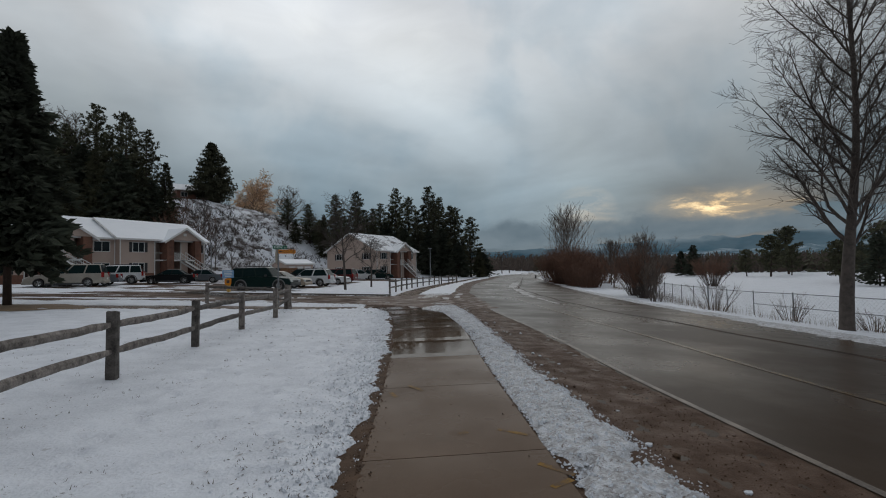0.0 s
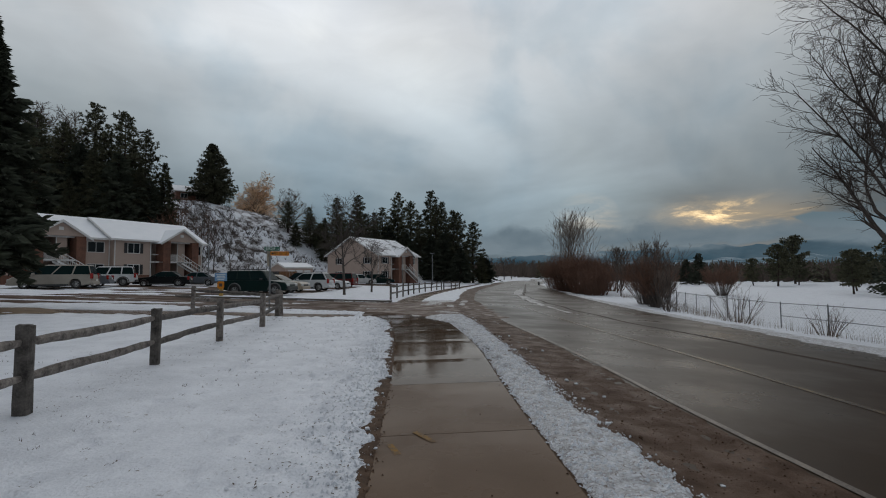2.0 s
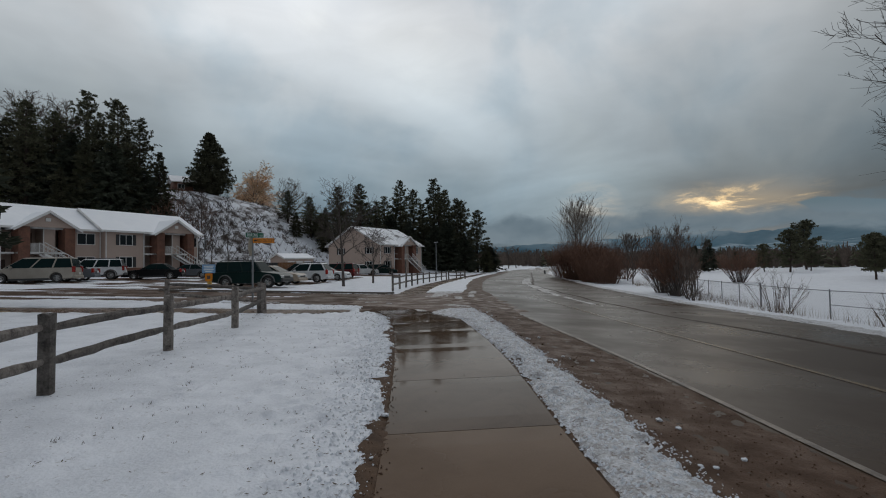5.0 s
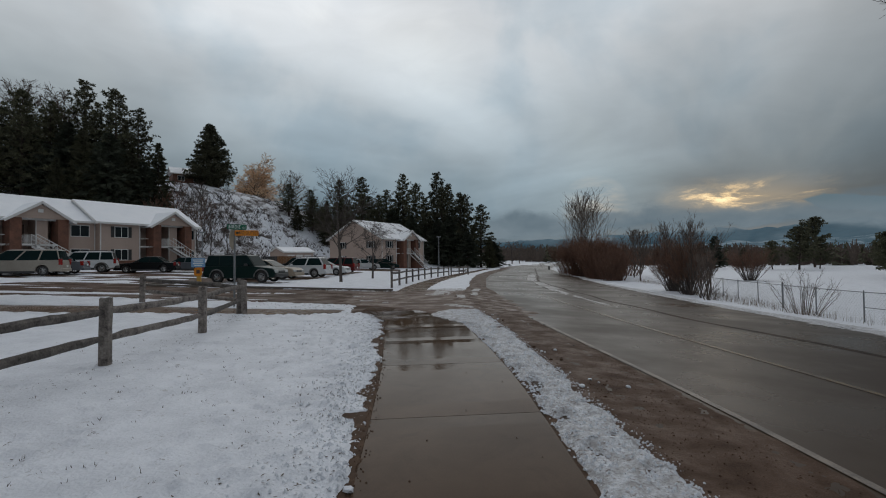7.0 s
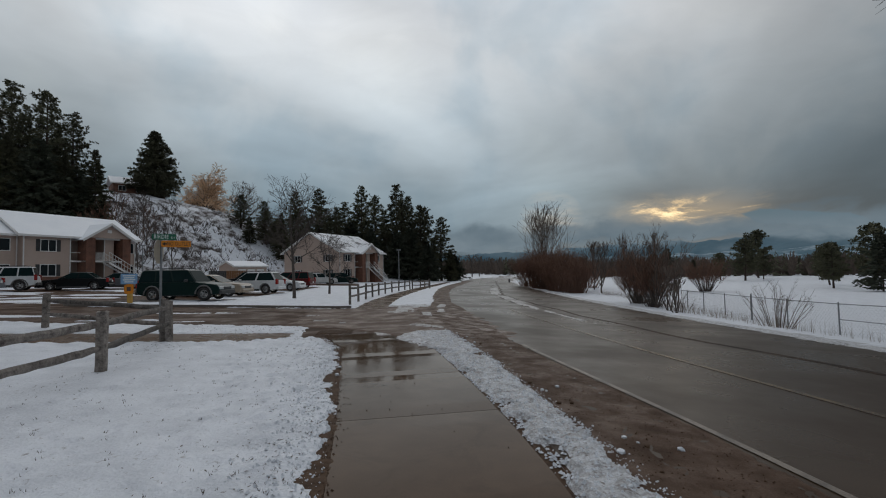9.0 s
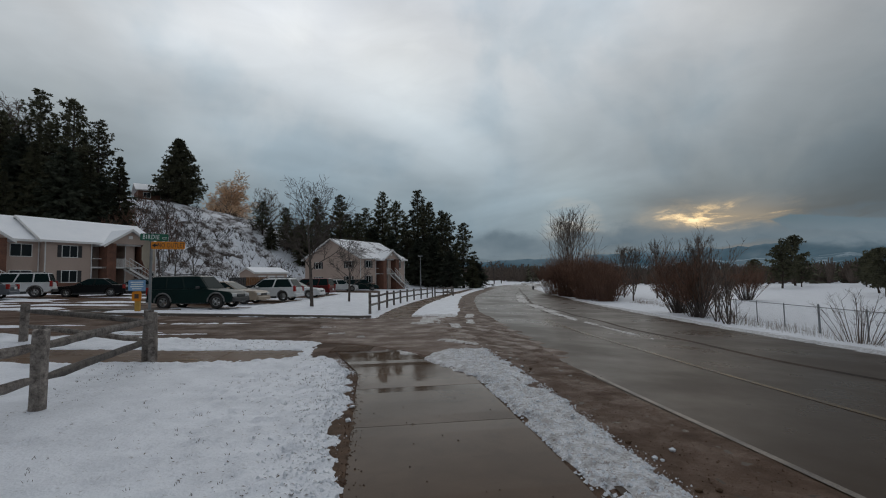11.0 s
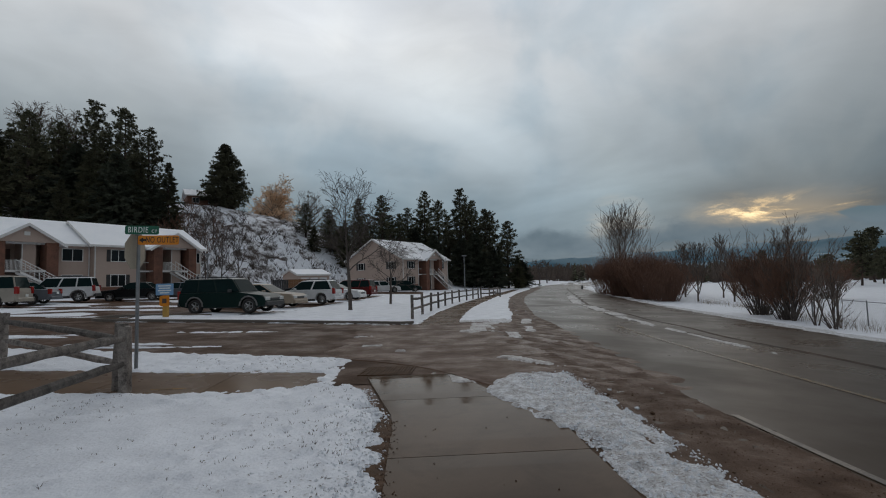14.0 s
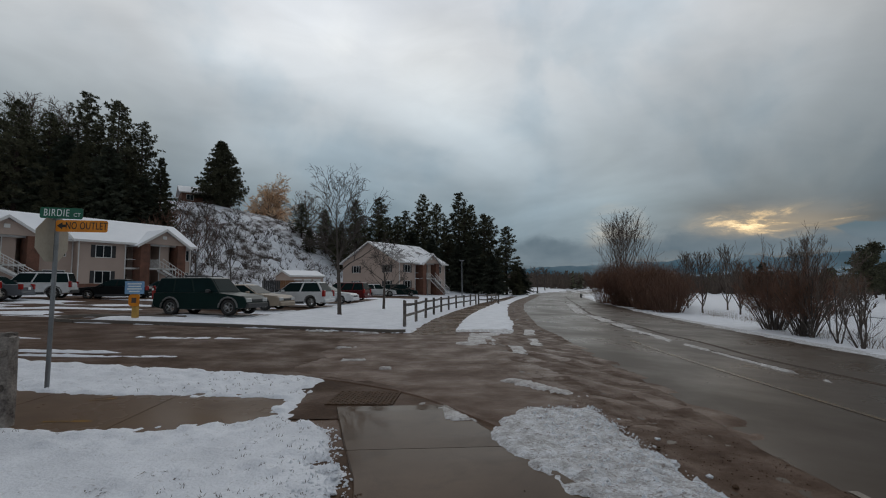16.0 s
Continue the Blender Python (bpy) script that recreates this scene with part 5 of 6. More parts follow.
def section(house, o, yf, length, depth, roof_mat, side_windows=False, end_window=0.7):
    """One stairwell unit: walls with a brick foot, porch with brick piers under a front gable, outside stair, snow on the roof."""
    E, R = 5.5, 5.5 + depth * 0.27
    a, b = o + 4.4, o + 10.3
    wall = Mesh().box(o, a, yf, yf + depth, 1.05, E).box(a, b, yf + 1.6, yf + depth, -0.4, E).box(b, o + length, yf, yf + depth, 1.05, E)
    wall.prism([(yf, E), (yf + depth / 2, R), (yf + depth, E)], o + 0.002, o + length - 0.002, "x")
    part("wall", wall, SIDING, house)
    part("brick_base", Mesh().box(o - 0.02, a + 0.02, yf - 0.03, yf + depth + 0.02, -0.5, 1.05).box(b - 0.02, o + length + 0.02, yf - 0.03, yf + depth + 0.02, -0.5, 1.05), BRICK, house)
    roof(house, o, o + length, yf, yf + depth, E, R, roof_mat)
    # porch
    x0, x1, yp = o + 5.4, o + 10.3, yf - 1.0
    for x in (x0, x1 - 0.95):
        part("brick_pier", Mesh().box(x, x + 0.95, yp, yf + 0.6, -0.4, E - 0.15, 0.02), BRICK, house)
    xm, apex = (x0 + x1) / 2, E + 1.45
    gab = part("porch_gable", Mesh().prism([(x0 - 0.2, E - 0.15), (x1 + 0.2, E - 0.15), (xm, apex - 0.12)], yp + 0.02, yp + 0.2, "y"), SIDING, house)
    part("vent", Mesh().box(xm - 0.22, xm + 0.22, yp - 0.03, yp + 0.019, E + 0.45, E + 0.80), TRIM, gab)
    over, t = 0.55, 0.14
    sl = (apex - E + 0.15) / (xm - x0)
    poly = [(x0 - over, E - 0.15 - over * sl), (xm, apex), (x1 + over, E - 0.15 - over * sl), (x1 + over, E - 0.15 - over * sl + t), (xm, apex + t), (x0 - over, E - 0.15 - over * sl + t)]
    pr = part("porch_roof", Mesh().prism(poly, yp - 0.4, yf + depth * 0.33, "y"), roof_mat, house)
    part("bargeboard", Mesh().prism([(x, z - (0.14 if k < 3 else 0)) for k, (x, z) in enumerate(poly)], yp - 0.43, yp - 0.403, "y"), TRIM, pr)
    part("landing", Mesh().box(x0, x1 - 0.95, yf - 0.9, yf + 1.6, 2.6, 2.78), TRIM, house)
    for k in range(12):
        part("baluster", Mesh().tube([(x0 + 1.0 + k * 0.09, yf - 0.85, 2.78), (x0 + 1.0 + k * 0.09, yf - 0.85, 3.7)], 0.02, 5), TRIM, house)
    part("partition_wall", Mesh().box(xm - 0.05, xm + 0.95, yf - 0.2, yf + 1.6, 0, E), SIDING, house)
    part("corner_post", Mesh().box(xm - 0.13, xm - 0.055, yf - 0.28, yf - 0.2, 0, E), TRIM, house)
    stair(house, x0 + 1.6, x1 + 1.2, yp - 1.35, yp - 0.25, 2.75)
    for z in (0.0, 2.78):
        dr = part("door", Mesh().box(o + 4.5, o + 5.3, yf + 1.54, yf + 1.597, z, z + 2.05), DOOR_DARK, house)
        part("door_handle", Mesh().box(o + 5.15, o + 5.22, yf + 1.48, yf + 1.54, z + 0.98, z + 1.04), STEEL, dr)
        part("door", Mesh().box(xm - 1.3, xm - 0.4, yf + 1.54, yf + 1.597, z, z + 2.05), DOOR_DARK, house)
    part("balcony_rail", Mesh().box(a, x0, yf + 0.05, yf + 0.10, 3.62, 3.70).box(a, x0, yf - 0.05, yf + 1.6, 2.62, 2.78), TRIM, house)
    for x in (o + 0.06, o + length - 0.14, a - 0.12):
        part("downspout", Mesh().box(x, x + 0.09, yf - 0.10, yf - 0.035, 0.1, E - 0.1), TRIM, house)
    for z in (1.15, 3.75):
        window(house, o + 2.3, yf, z, 1.35, 1.15)
        window(house, (o + 10.3 + o + length) / 2, yf, z, end_window, 1.15, False)
        if side_windows:
            for y in (yf + 2.4, yf + depth - 3.2):
                window(house, o, y, z, 1.2, 1.1, True, -90)


def apartments(x, y, turn, units, length, depth, mat, label, side=False):
    house = thing("apartment_building", Matrix.Translation((x, y, height(x, y))) @ Matrix.Rotation(radians(turn), 4, "Z"), label, "building", "apartment buildings")
    for o, yf, more in units:
        section(house, o, yf, length + more, depth, mat, side, 0.7 + more * 0.55)
    return house


apartments(-32.0, 62.3, 56, [(0, 0, 0), (-13.3, 0.8, 1.795), (-26.5, 0.0, 1.695)], 11.5, 9.4, SNOW_FAR, "two-storey beige apartment block with snowy roof and brick piers")
ROOF_PATCHY = material("patchy_snow_roof", (0.85, 0.85, 0.86), 0.75, (0.19, 0.18, 0.175), 0.33, 2.5, 0.3, 0.03, spread=(0.44, 0.52))
apartments(-1.6, 91.0, 53, [(0, 0, 0)], 13.6, 12.5, ROOF_PATCHY, "two-storey beige apartment block with half-melted snow on its roof", True)


def shed(x, y, turn):
    s = thing("storage_shed", Matrix.Translation((x, y, height(x, y))) @ Matrix.Rotation(radians(turn), 4, "Z"), "pale garden shed with a snowy roof", "shed")
    part("wall", Mesh().box(0, 5.2, 0, 4, -0.3, 2.4).prism([(0, 2.4), (2, 3.1), (4, 2.4)], 0.002, 5.198, "x"), SIDING, s)
    roof(s, 0, 5.2, 0, 4, 2.4, 3.1, SNOW_FAR, 0.2)
    for x0 in (0.5, 2.0, 3.5):
        part("door", Mesh().box(x0, x0 + 1.2, -0.05, -0.003, 0, 2.0), TRIM, s)
    return s


shed(-15.8, 79.5, 45)
pen = thing("bin_enclosure", Matrix.Translation((-15.0, 71.5, height(-15, 71.5))) @ Matrix.Rotation(radians(12), 4, "Z"), "brown wooden bin enclosure with a dark gate", "enclosure")
for k in range(12):
    part("board", Mesh().box(k * 0.2, k * 0.2 + 0.19, 0, 0.03, -0.2, 1.75), paint("brown_fence_stain", (0.20, 0.10, 0.05)) if k == 0 else bpy.data.materials["brown_fence_stain"], pen)
for k in range(9):
    part("gate_board", Mesh().box(-0.2 - k * 0.2, -0.01 - k * 0.2, 0, 0.03, -0.2, 1.75), SHUTTER, pen)
part("side", Mesh().box(2.35, 2.42, 0, 3, -0.2, 1.75), SHUTTER, pen)
part("side", Mesh().box(-2.0, -1.93, 0.04, 3, -0.2, 1.75), SHUTTER, pen)
bins = thing("dumpster", Matrix.Translation((-11.5, 70.5, height(-11.5, 70.5))), "dark steel refuse skip with snow on its lid", "dumpster")
part("body", Mesh().prism([(-1.2, 0.1), (1.2, 0.1), (1.35, 1.3), (-1.35, 1.3)], 0, 1.5, "y"), PLASTIC, bins)
part("lid", Mesh().prism([(-0.1, 1.3), (1.6, 1.45), (1.6, 1.52), (-0.1, 1.37)], -1.3, 1.3, "x"), SNOW_FAR, bins)

hut = thing("hilltop_house", Matrix.Translation((-45.5, 111, height(-45.5, 111))) @ Matrix.Rotation(radians(30), 4, "Z"), "brown house at the top of the snowy hill", "house")
part("wall", Mesh().box(0, 9, 0, 7, -2, 2.6), BRICK, hut)
roof(hut, 0, 9, 0, 7, 2.6, 4.2, SNOW_FAR, 0.5)
for xx in (1.5, 4.5, 7.5):
    window(hut, xx, 0, 1.0, 1.2, 1.0, False)


# ---- cars ----
def car(x, y, turn, kind, colour, label, size=None):
    """A parked car; local x is forward, wheels on the ground."""
    long, wide, tall, clear = size or {"suv": (4.75, 1.80, 1.74, 0.30), "cross": (4.6, 1.84, 1.66, 0.25), "sedan": (4.75, 1.80, 1.44, 0.20), "van": (5.0, 1.95, 1.74, 0.2)}[kind]
    z0 = height(x, y)
    c = thing("parked_" + {"suv": "suv", "cross": "crossover", "sedan": "sedan", "van": "minivan"}[kind], Matrix.Translation((x, y, z0)) @ Matrix.Rotation(radians(turn), 4, "Z"), label, "car", "parked cars")
    h, w = long / 2, wide / 2
    belt = tall * {"suv": 0.60, "sedan": 0.64, "cross": 0.60, "van": 0.58}[kind]
    wr = 0.37 if kind in ("suv", "cross") else 0.33
    fx, rx = h - long * 0.19, -h + long * 0.20
    hood = belt - {"suv": 0.10, "sedan": 0.05, "cross": 0.07, "van": 0.14}[kind]

    def arch(cx):
        return [(cx + (wr + 0.07) * math.cos(a), max(clear, wr + (wr + 0.07) * math.sin(a))) for a in np.linspace(math.pi * 1.06, -0.06 * math.pi, 9)]

    under = [(-h + 0.12, clear + 0.08)] + arch(rx) + arch(fx) + [(h - 0.1, clear + 0.05)]
    screen = h - long * (0.30 if kind != "van" else 0.22)
    tail = -h + (0.75 if kind == "sedan" else 0.05)
    top = [(h, clear + 0.28), (h - 0.03, hood - 0.22), (h - 0.22, hood - 0.06), (screen, belt), (tail, belt)]
    top += [(-h + 0.12, belt - 0.03)] if kind == "sedan" else []
    top += [(-h + 0.02, belt - 0.18), (-h, clear + 0.25)]
    prof = under + top
    cx, cz = 0, (clear + belt) / 2
    shrink = lambda k: [(cx + (px - cx) * k, cz + (pz - cz) * k) for px, pz in prof]
    n = len(prof)
    v, f = [], []
    for yy, k in ((-w, 0.965), (-w + 0.07, 1.0), (w - 0.07, 1.0), (w, 0.965)):
        v += [(px, yy, pz) for px, pz in shrink(k)]
    for r in range(3):
        f += [(r * n + i, (r + 1) * n + i, (r + 1) * n + (i + 1) % n, r * n + (i + 1) % n) for i in range(n)]
    f += [tuple(range(n)), tuple(range(4 * n - 1, 3 * n - 1, -1))]
    body = part("body", Mesh().add(v, f), colour, c)
    # cabin
    rake_f, rake_r = (0.80, 0.70) if kind == "sedan" else (0.75, 0.45) if kind == "cross" else (0.48, 0.22)
    if kind == "van":
        rake_f = 0.95
    bf, br, tf, tr = screen + 0.05, tail + 0.05, screen - rake_f, tail + rake_r
    wb, wt = w - 0.05, w - 0.22
    cab = [(br, -wb, belt - 0.01), (bf, -wb, belt - 0.01), (bf, wb, belt - 0.01), (br, wb, belt - 0.01), (tr, -wt, tall - 0.05), (tf, -wt, tall - 0.05), (tf, wt, tall - 0.05), (tr, wt, tall - 0.05),
           (tr + 0.15, -wt + 0.12, tall), (tf - 0.2, -wt + 0.12, tall), (tf - 0.2, wt - 0.12, tall), (tr + 0.15, wt - 0.12, tall)]
    bm = bmesh.new()
    corners = [bm.verts.new(q) for q in cab]
    for face in ((0, 1, 5, 4), (2, 3, 7, 6), (1, 2, 6, 5), (3, 0, 4, 7), (4, 5, 9, 8), (5, 6, 10, 9), (6, 7, 11, 10), (7, 4, 8, 11), (8, 9, 10, 11)):
        bm.faces.new([corners[i] for i in face])
    bmesh.ops.bevel(bm, geom=[e for e in bm.edges if len(e.link_faces) == 2], offset=0.035, segments=2, profile=0.6, affect="EDGES")
    shell = bpy.data.meshes.new("cabin")
    bm.to_mesh(shell)
    bm.free()
    shell.materials.append(colour)
    part("cabin", shell, colour, c)

    def pane(name, a, b, cc, d, out):
        q = [Vector(p) + Vector(out) for p in (a, b, cc, d)]
        mid = sum(q, Vector()) / 4
        part(name, Mesh().add([tuple(mid + (p - mid) * 0.9) for p in q] + [tuple(mid + (p - mid) * 0.9 - Vector(out) * 1.5) for p in q], [(0, 1, 2, 3), (7, 6, 5, 4), (0, 4, 5, 1), (1, 5, 6, 2), (2, 6, 7, 3), (3, 7, 4, 0)]), GLASS_CAR, c)

    V = [Vector(p) for p in cab]
    pane("windscreen", V[1], V[2], V[6], V[5], (0.014, 0, 0.010))
    pane("rear_window", V[3], V[0], V[4], V[7], (-0.016, 0, 0.006))
    for s, (a, b, d, e) in ((-1, (0, 1, 5, 4)), (1, (3, 2, 6, 7))):
        cuts = (0.0, 0.30, 0.62, 1.0) if kind in ("suv", "van") else (0.02, 0.5, 1.0)
        for u, q in zip(cuts[:-1], cuts[1:]):
            pane("side_window", V[a].lerp(V[b], u), V[a].lerp(V[b], q), V[e].lerp(V[d], q), V[e].lerp(V[d], u), (0, s * 0.014, 0.004))
    for wx in (fx, rx):
        for s in (-1, 1):
            wheel = part("wheel", Mesh().disc_wheel((wx, s * (w - 0.13), wr), wr * 0.62, wr, 0.22), TYRE, c, smooth=True)
            rim = Mesh().disc_wheel((wx, s * (w - 0.13), wr), wr * 0.54, wr * 0.63, 0.19)
            rim.disc_wheel((wx, s * (w - 0.10), wr), 0.01, wr * 0.16, 0.10, 10)
            for k in range(5):
                a = k * math.tau / 5
                rim.tube([(wx, s * (w - 0.07), wr), (wx + wr * 0.56 * math.cos(a), s * (w - 0.07), wr + wr * 0.56 * math.sin(a))], [0.05, 0.035], 5)
            part("rim", rim, RIM, wheel, "spoked alloy rim")
    dark = kind == "suv"
    part("front_bumper", Mesh().box(h - 0.10, h + 0.06, -w + 0.06, w - 0.06, clear + 0.06, clear + 0.27, 0.04), PLASTIC if dark else colour, c)
    part("rear_bumper", Mesh().box(-h - 0.06, -h + 0.10, -w + 0.06, w - 0.06, clear + 0.06, clear + 0.28, 0.04), PLASTIC if dark else colour, c)
    part("grille", Mesh().box(h - 0.06, h + 0.012, -w * 0.45, w * 0.45, clear + 0.33, hood - 0.22), PLASTIC, c)
    for s in (-1, 1):
        part("headlight", Mesh().box(h - 0.14, h + 0.006, s * w * 0.72 - 0.2, s * w * 0.72 + 0.2, hood - 0.33, hood - 0.17, 0.02), LIGHT_CLEAR, c)
        part("tail_light", Mesh().box(-h - 0.012, -h + 0.16, s * (w - 0.14) - 0.12, s * (w - 0.14) + 0.145, belt - 0.30, belt + (0.02 if kind == "sedan" else 0.10), 0.02), LIGHT_RED, c)
        part("mirror", Mesh().box(bf - 0.55, bf - 0.38, s * (w + 0.08) - 0.09, s * (w + 0.08) + 0.09, belt + 0.0, belt + 0.14, 0.03), PLASTIC if dark else colour, c)
        part("sill", Mesh().box(rx + wr + 0.1, fx - wr - 0.1, s * (w - 0.03) - 0.02, s * (w - 0.03) + 0.045, clear - 0.02, clear + 0.13, 0.015), PLASTIC, c)
        if kind in ("suv", "cross"):
            part("roof_rail", Mesh().tube([(tr + 0.2, s * (wt - 0.05), tall - 0.02), (tr + 0.35, s * (wt - 0.05), tall + 0.06), (tf - 0.4, s * (wt - 0.05), tall + 0.06), (tf - 0.25, s * (wt - 0.05), tall - 0.02)], 0.02, 5), PLASTIC, c)
        if dark:
            for wx in (fx, rx):
                pts2 = [(wx + (wr + 0.09) * math.cos(a), s * (w + 0.004), wr + (wr + 0.09) * math.sin(a)) for a in np.linspace(0, math.pi, 9)]
                part("wheel_arch", Mesh().tube(pts2, 0.045, 6), FLARE, c, "grey plastic wheel-arch flare")
    part("plate", Mesh().box(-h - 0.068, -h - 0.055, -0.16, 0.16, clear + 0.33 if kind != "sedan" else clear + 0.4, clear + 0.48 if kind != "sedan" else clear + 0.55), LETTER_WHITE, c)
    return c


FLARE = material("grey_flare_plastic", (0.16, 0.155, 0.15), 0.6, (0.11, 0.105, 0.10), 6.0, 40.0, 0.0)
P_GREEN, P_TAN, P_WHITE = paint("dark_green_paint", (0.005, 0.019, 0.0165)), paint("tan_paint", (0.36, 0.29, 0.22)), paint("white_paint", (0.72, 0.72, 0.72))
P_RED, P_BLACK, P_GREY, P_BEIGE = paint("maroon_paint", (0.12, 0.018, 0.018)), paint("black_paint", (0.010, 0.011, 0.012)), paint("grey_paint", (0.13, 0.14, 0.155)), paint("beige_paint", (0.38, 0.34, 0.29))
car(-8.75, 36.9, -13, "suv", P_GREEN, "dark green four-door off-roader parked on the lot edge")
car(-8.6, 41.6, -13, "sedan", P_TAN, "tan sedan parked beside the dark off-roader")
car(-7.1, 46.6, 168, "cross", P_WHITE, "white crossover parked tail towards the lawn")
car(-6.2, 53.0, -12, "sedan", P_WHITE, "white sedan parked behind the crossover")
car(-6.0, 60.5, 165, "van", P_RED, "maroon minivan parked in the lot")
car(-11.0, 64.0, 168, "cross", P_BLACK, "black crossover parked far back in the lot")
car(-4.0, 78.5, 20, "cross", P_WHITE, "white crossover parked before the far apartments")
car(-1.2, 85.0, 10, "van", P_GREEN, "dark green minivan parked before the far apartments")
car(-24.2, 40.2, 196, "van", P_BEIGE, "beige minivan parked in the snowy lot")
car(-24.8, 43.6, 196, "sedan", P_GREY, "blue-grey sedan parked in the snowy lot")
car(-24.6, 47.2, 200, "suv", P_WHITE, "white off-roader parked in the snowy lot")
car(-21.2, 50.6, 190, "sedan", P_BLACK, "black sedan parked before the apartments")
car(-19.9, 54.6, 190, "sedan", P_GREY, "dark grey sedan parked before the apartments")


# ---- signs and small street furniture ----
def words(text, high, mat, parent, at, wide=1.0, gap=1.0):
    """Raised letters in the plane x-z, facing -y, centred."""
    c = bpy.data.curves.new("lettering", "FONT")
    c.body, c.size, c.extrude, c.align_x, c.align_y, c.space_character = text, high * 1.38, 0.0015, "CENTER", "CENTER", gap
    tmp = new("lettering", c)
    bpy.context.view_layer.update()
    me = bpy.data.meshes.new_from_object(tmp.evaluated_get(bpy.context.evaluated_depsgraph_get()))
    bpy.data.objects.remove(tmp)
    me.materials.clear()
    me.materials.append(mat)
    ob = new("lettering", me)
    ob.parent, ob.matrix_basis = parent, at @ Matrix.Rotation(radians(90), 4, "X") @ Matrix.Diagonal((wide, 1, 1, 1))
    return ob


def plate(w, h, r=0.03):
    pts2 = []
    for cx, cz, a0 in ((w / 2 - r, h / 2 - r, 0), (-w / 2 + r, h / 2 - r, 90), (-w / 2 + r, -h / 2 + r, 180), (w / 2 - r, -h / 2 + r, 270)):
        pts2 += [(cx + r * math.cos(radians(a0 + d)), cz + r * math.sin(radians(a0 + d))) for d in (0, 30, 60, 90)]
    return Mesh().prism(pts2, -0.004, 0.004, "y")


BACK_PLATE = material("bare_plate_metal", (0.42, 0.37, 0.29), 0.6, (0.32, 0.28, 0.22), 3.0, 40.0, 0.0)
sx0, sy0 = -4.34, 20.86
sign = thing("street_sign", Matrix.Translation((sx0, sy0, height(sx0, sy0))), "green street-name sign and amber dead-end sign on a steel post", "street sign")
part("post", Mesh().tube([(0.0, 0, -0.3), (0.015, 0, 2.42)], 0.030, 10), STEEL, sign)
g_plate = part("name_plate", plate(0.58, 0.155), GREEN_SIGN, sign, "green street-name plate", at=pose(0.09, -0.04, 2.47, 0, 2, 0))
words("BIRDIE", 0.105, LETTER_WHITE, g_plate, pose(-0.065, -0.006, 0), 0.72, 1.18)
words("CT", 0.055, LETTER_WHITE, g_plate, pose(0.215, -0.006, -0.02))
a_plate = part("warning_plate", plate(0.70, 0.165), YELLOW_SIGN, sign, "amber dead-end plate", at=pose(0.38, -0.05, 2.285, 0, 1, 0))
words("NO OUTLET", 0.105, LETTER_BLACK, a_plate, pose(0.065, -0.006, 0), 0.66, 1.08)
part("arrow", Mesh().prism([(-0.33, 0), (-0.26, 0.05), (-0.26, 0.018), (-0.215, 0.018), (-0.215, -0.018), (-0.26, -0.018), (-0.26, -0.05)], -0.008, -0.004, "y"), LETTER_BLACK, a_plate)
part("stop_plate", Mesh().prism([(0.33 * math.cos(radians(22.5 + 45 * k)), 2.09 + 0.33 * math.sin(radians(22.5 + 45 * k))) for k in range(8)], -0.046, -0.040, "x"), BACK_PLATE, sign, "bare metal back of an octagonal plate")
part("bracket", Mesh().box(-0.03, 0.06, -0.035, 0.035, 2.38, 2.43, 0.008), STEEL, sign)

dx, dy = -10.3, 33.6
dog = thing("notice_post", Matrix.Translation((dx, dy, height(dx, dy))), "pale blue notice on a yellow-topped wooden post", "sign")
part("post", Mesh().box(-0.10, 0.10, -0.10, 0.10, -0.3, 1.0, 0.02), material("yellow_post_paint", (0.52, 0.30, 0.06), 0.6), dog)
b_plate = part("notice", plate(0.74, 0.50), BLUE_SIGN, dog, "pale blue notice board", at=pose(0, -0.12, 1.22))
for k, (bw, bz) in enumerate([(0.55, 0.15), (0.48, 0.05), (0.56, -0.05), (0.40, -0.15)]):
    part("text_bar", Mesh().box(-bw / 2, bw / 2, -0.008, -0.004, bz - 0.025, bz + 0.025), LETTER_WHITE, b_plate)
part("badge", plate(0.42, 0.46, 0.1), YELLOW_SIGN, dog, "amber badge with a dark mark", at=pose(0, -0.125, 0.72))
part("badge_mark", Mesh().box(-0.09, 0.09, -0.138, -0.130, 0.62, 0.82), DOOR_DARK, dog)


def lamp(x, y, tall):
    l = thing("street_lamp", stand(x, y, 0.0), "slim grey street lamp or utility pole with a flat head", "street lamp", "street lamps")
    part("pole", Mesh().tube([(0, 0, -0.3), (0, 0, tall)], [0.09, 0.06], 8), STEEL, l)
    part("head", Mesh().box(-0.35, 0.35, -0.25, 0.25, tall, tall + 0.14, 0.04), STEEL, l)


lamp(8.2, 86.5, 5.6)
# stands in for a thin utility pole with a box, built in the lamp's shape
lamp(-24.0, 70.0, 4.6)
meter = thing("utility_box", stand(-22.5, 66, 0), "small grey utility pedestal in the snow", "utility box")
part("box", Mesh().box(-0.2, 0.2, -0.15, 0.15, -0.1, 1.1, 0.03), STEEL, meter)
post_far = thing("fire_hydrant", stand(38.0, 118.0, 0), "small dark hydrant beside the far road", "hydrant")
part("barrel", Mesh().tube([(0, 0, -0.1), (0, 0, 0.75), (0, 0, 0.9)], [0.2, 0.2, 0.08], 8), PLASTIC, post_far)

# ---- hillside, far woods and mountains ----
def hill_z(x, y):
    return land(x, y) + 0.06 + (rough(x, y, 2.2, 3, 301) - 0.5) * 0.5 * step(2, 8, (x + 26) * -0.6 + (y - 86) * 0.8)


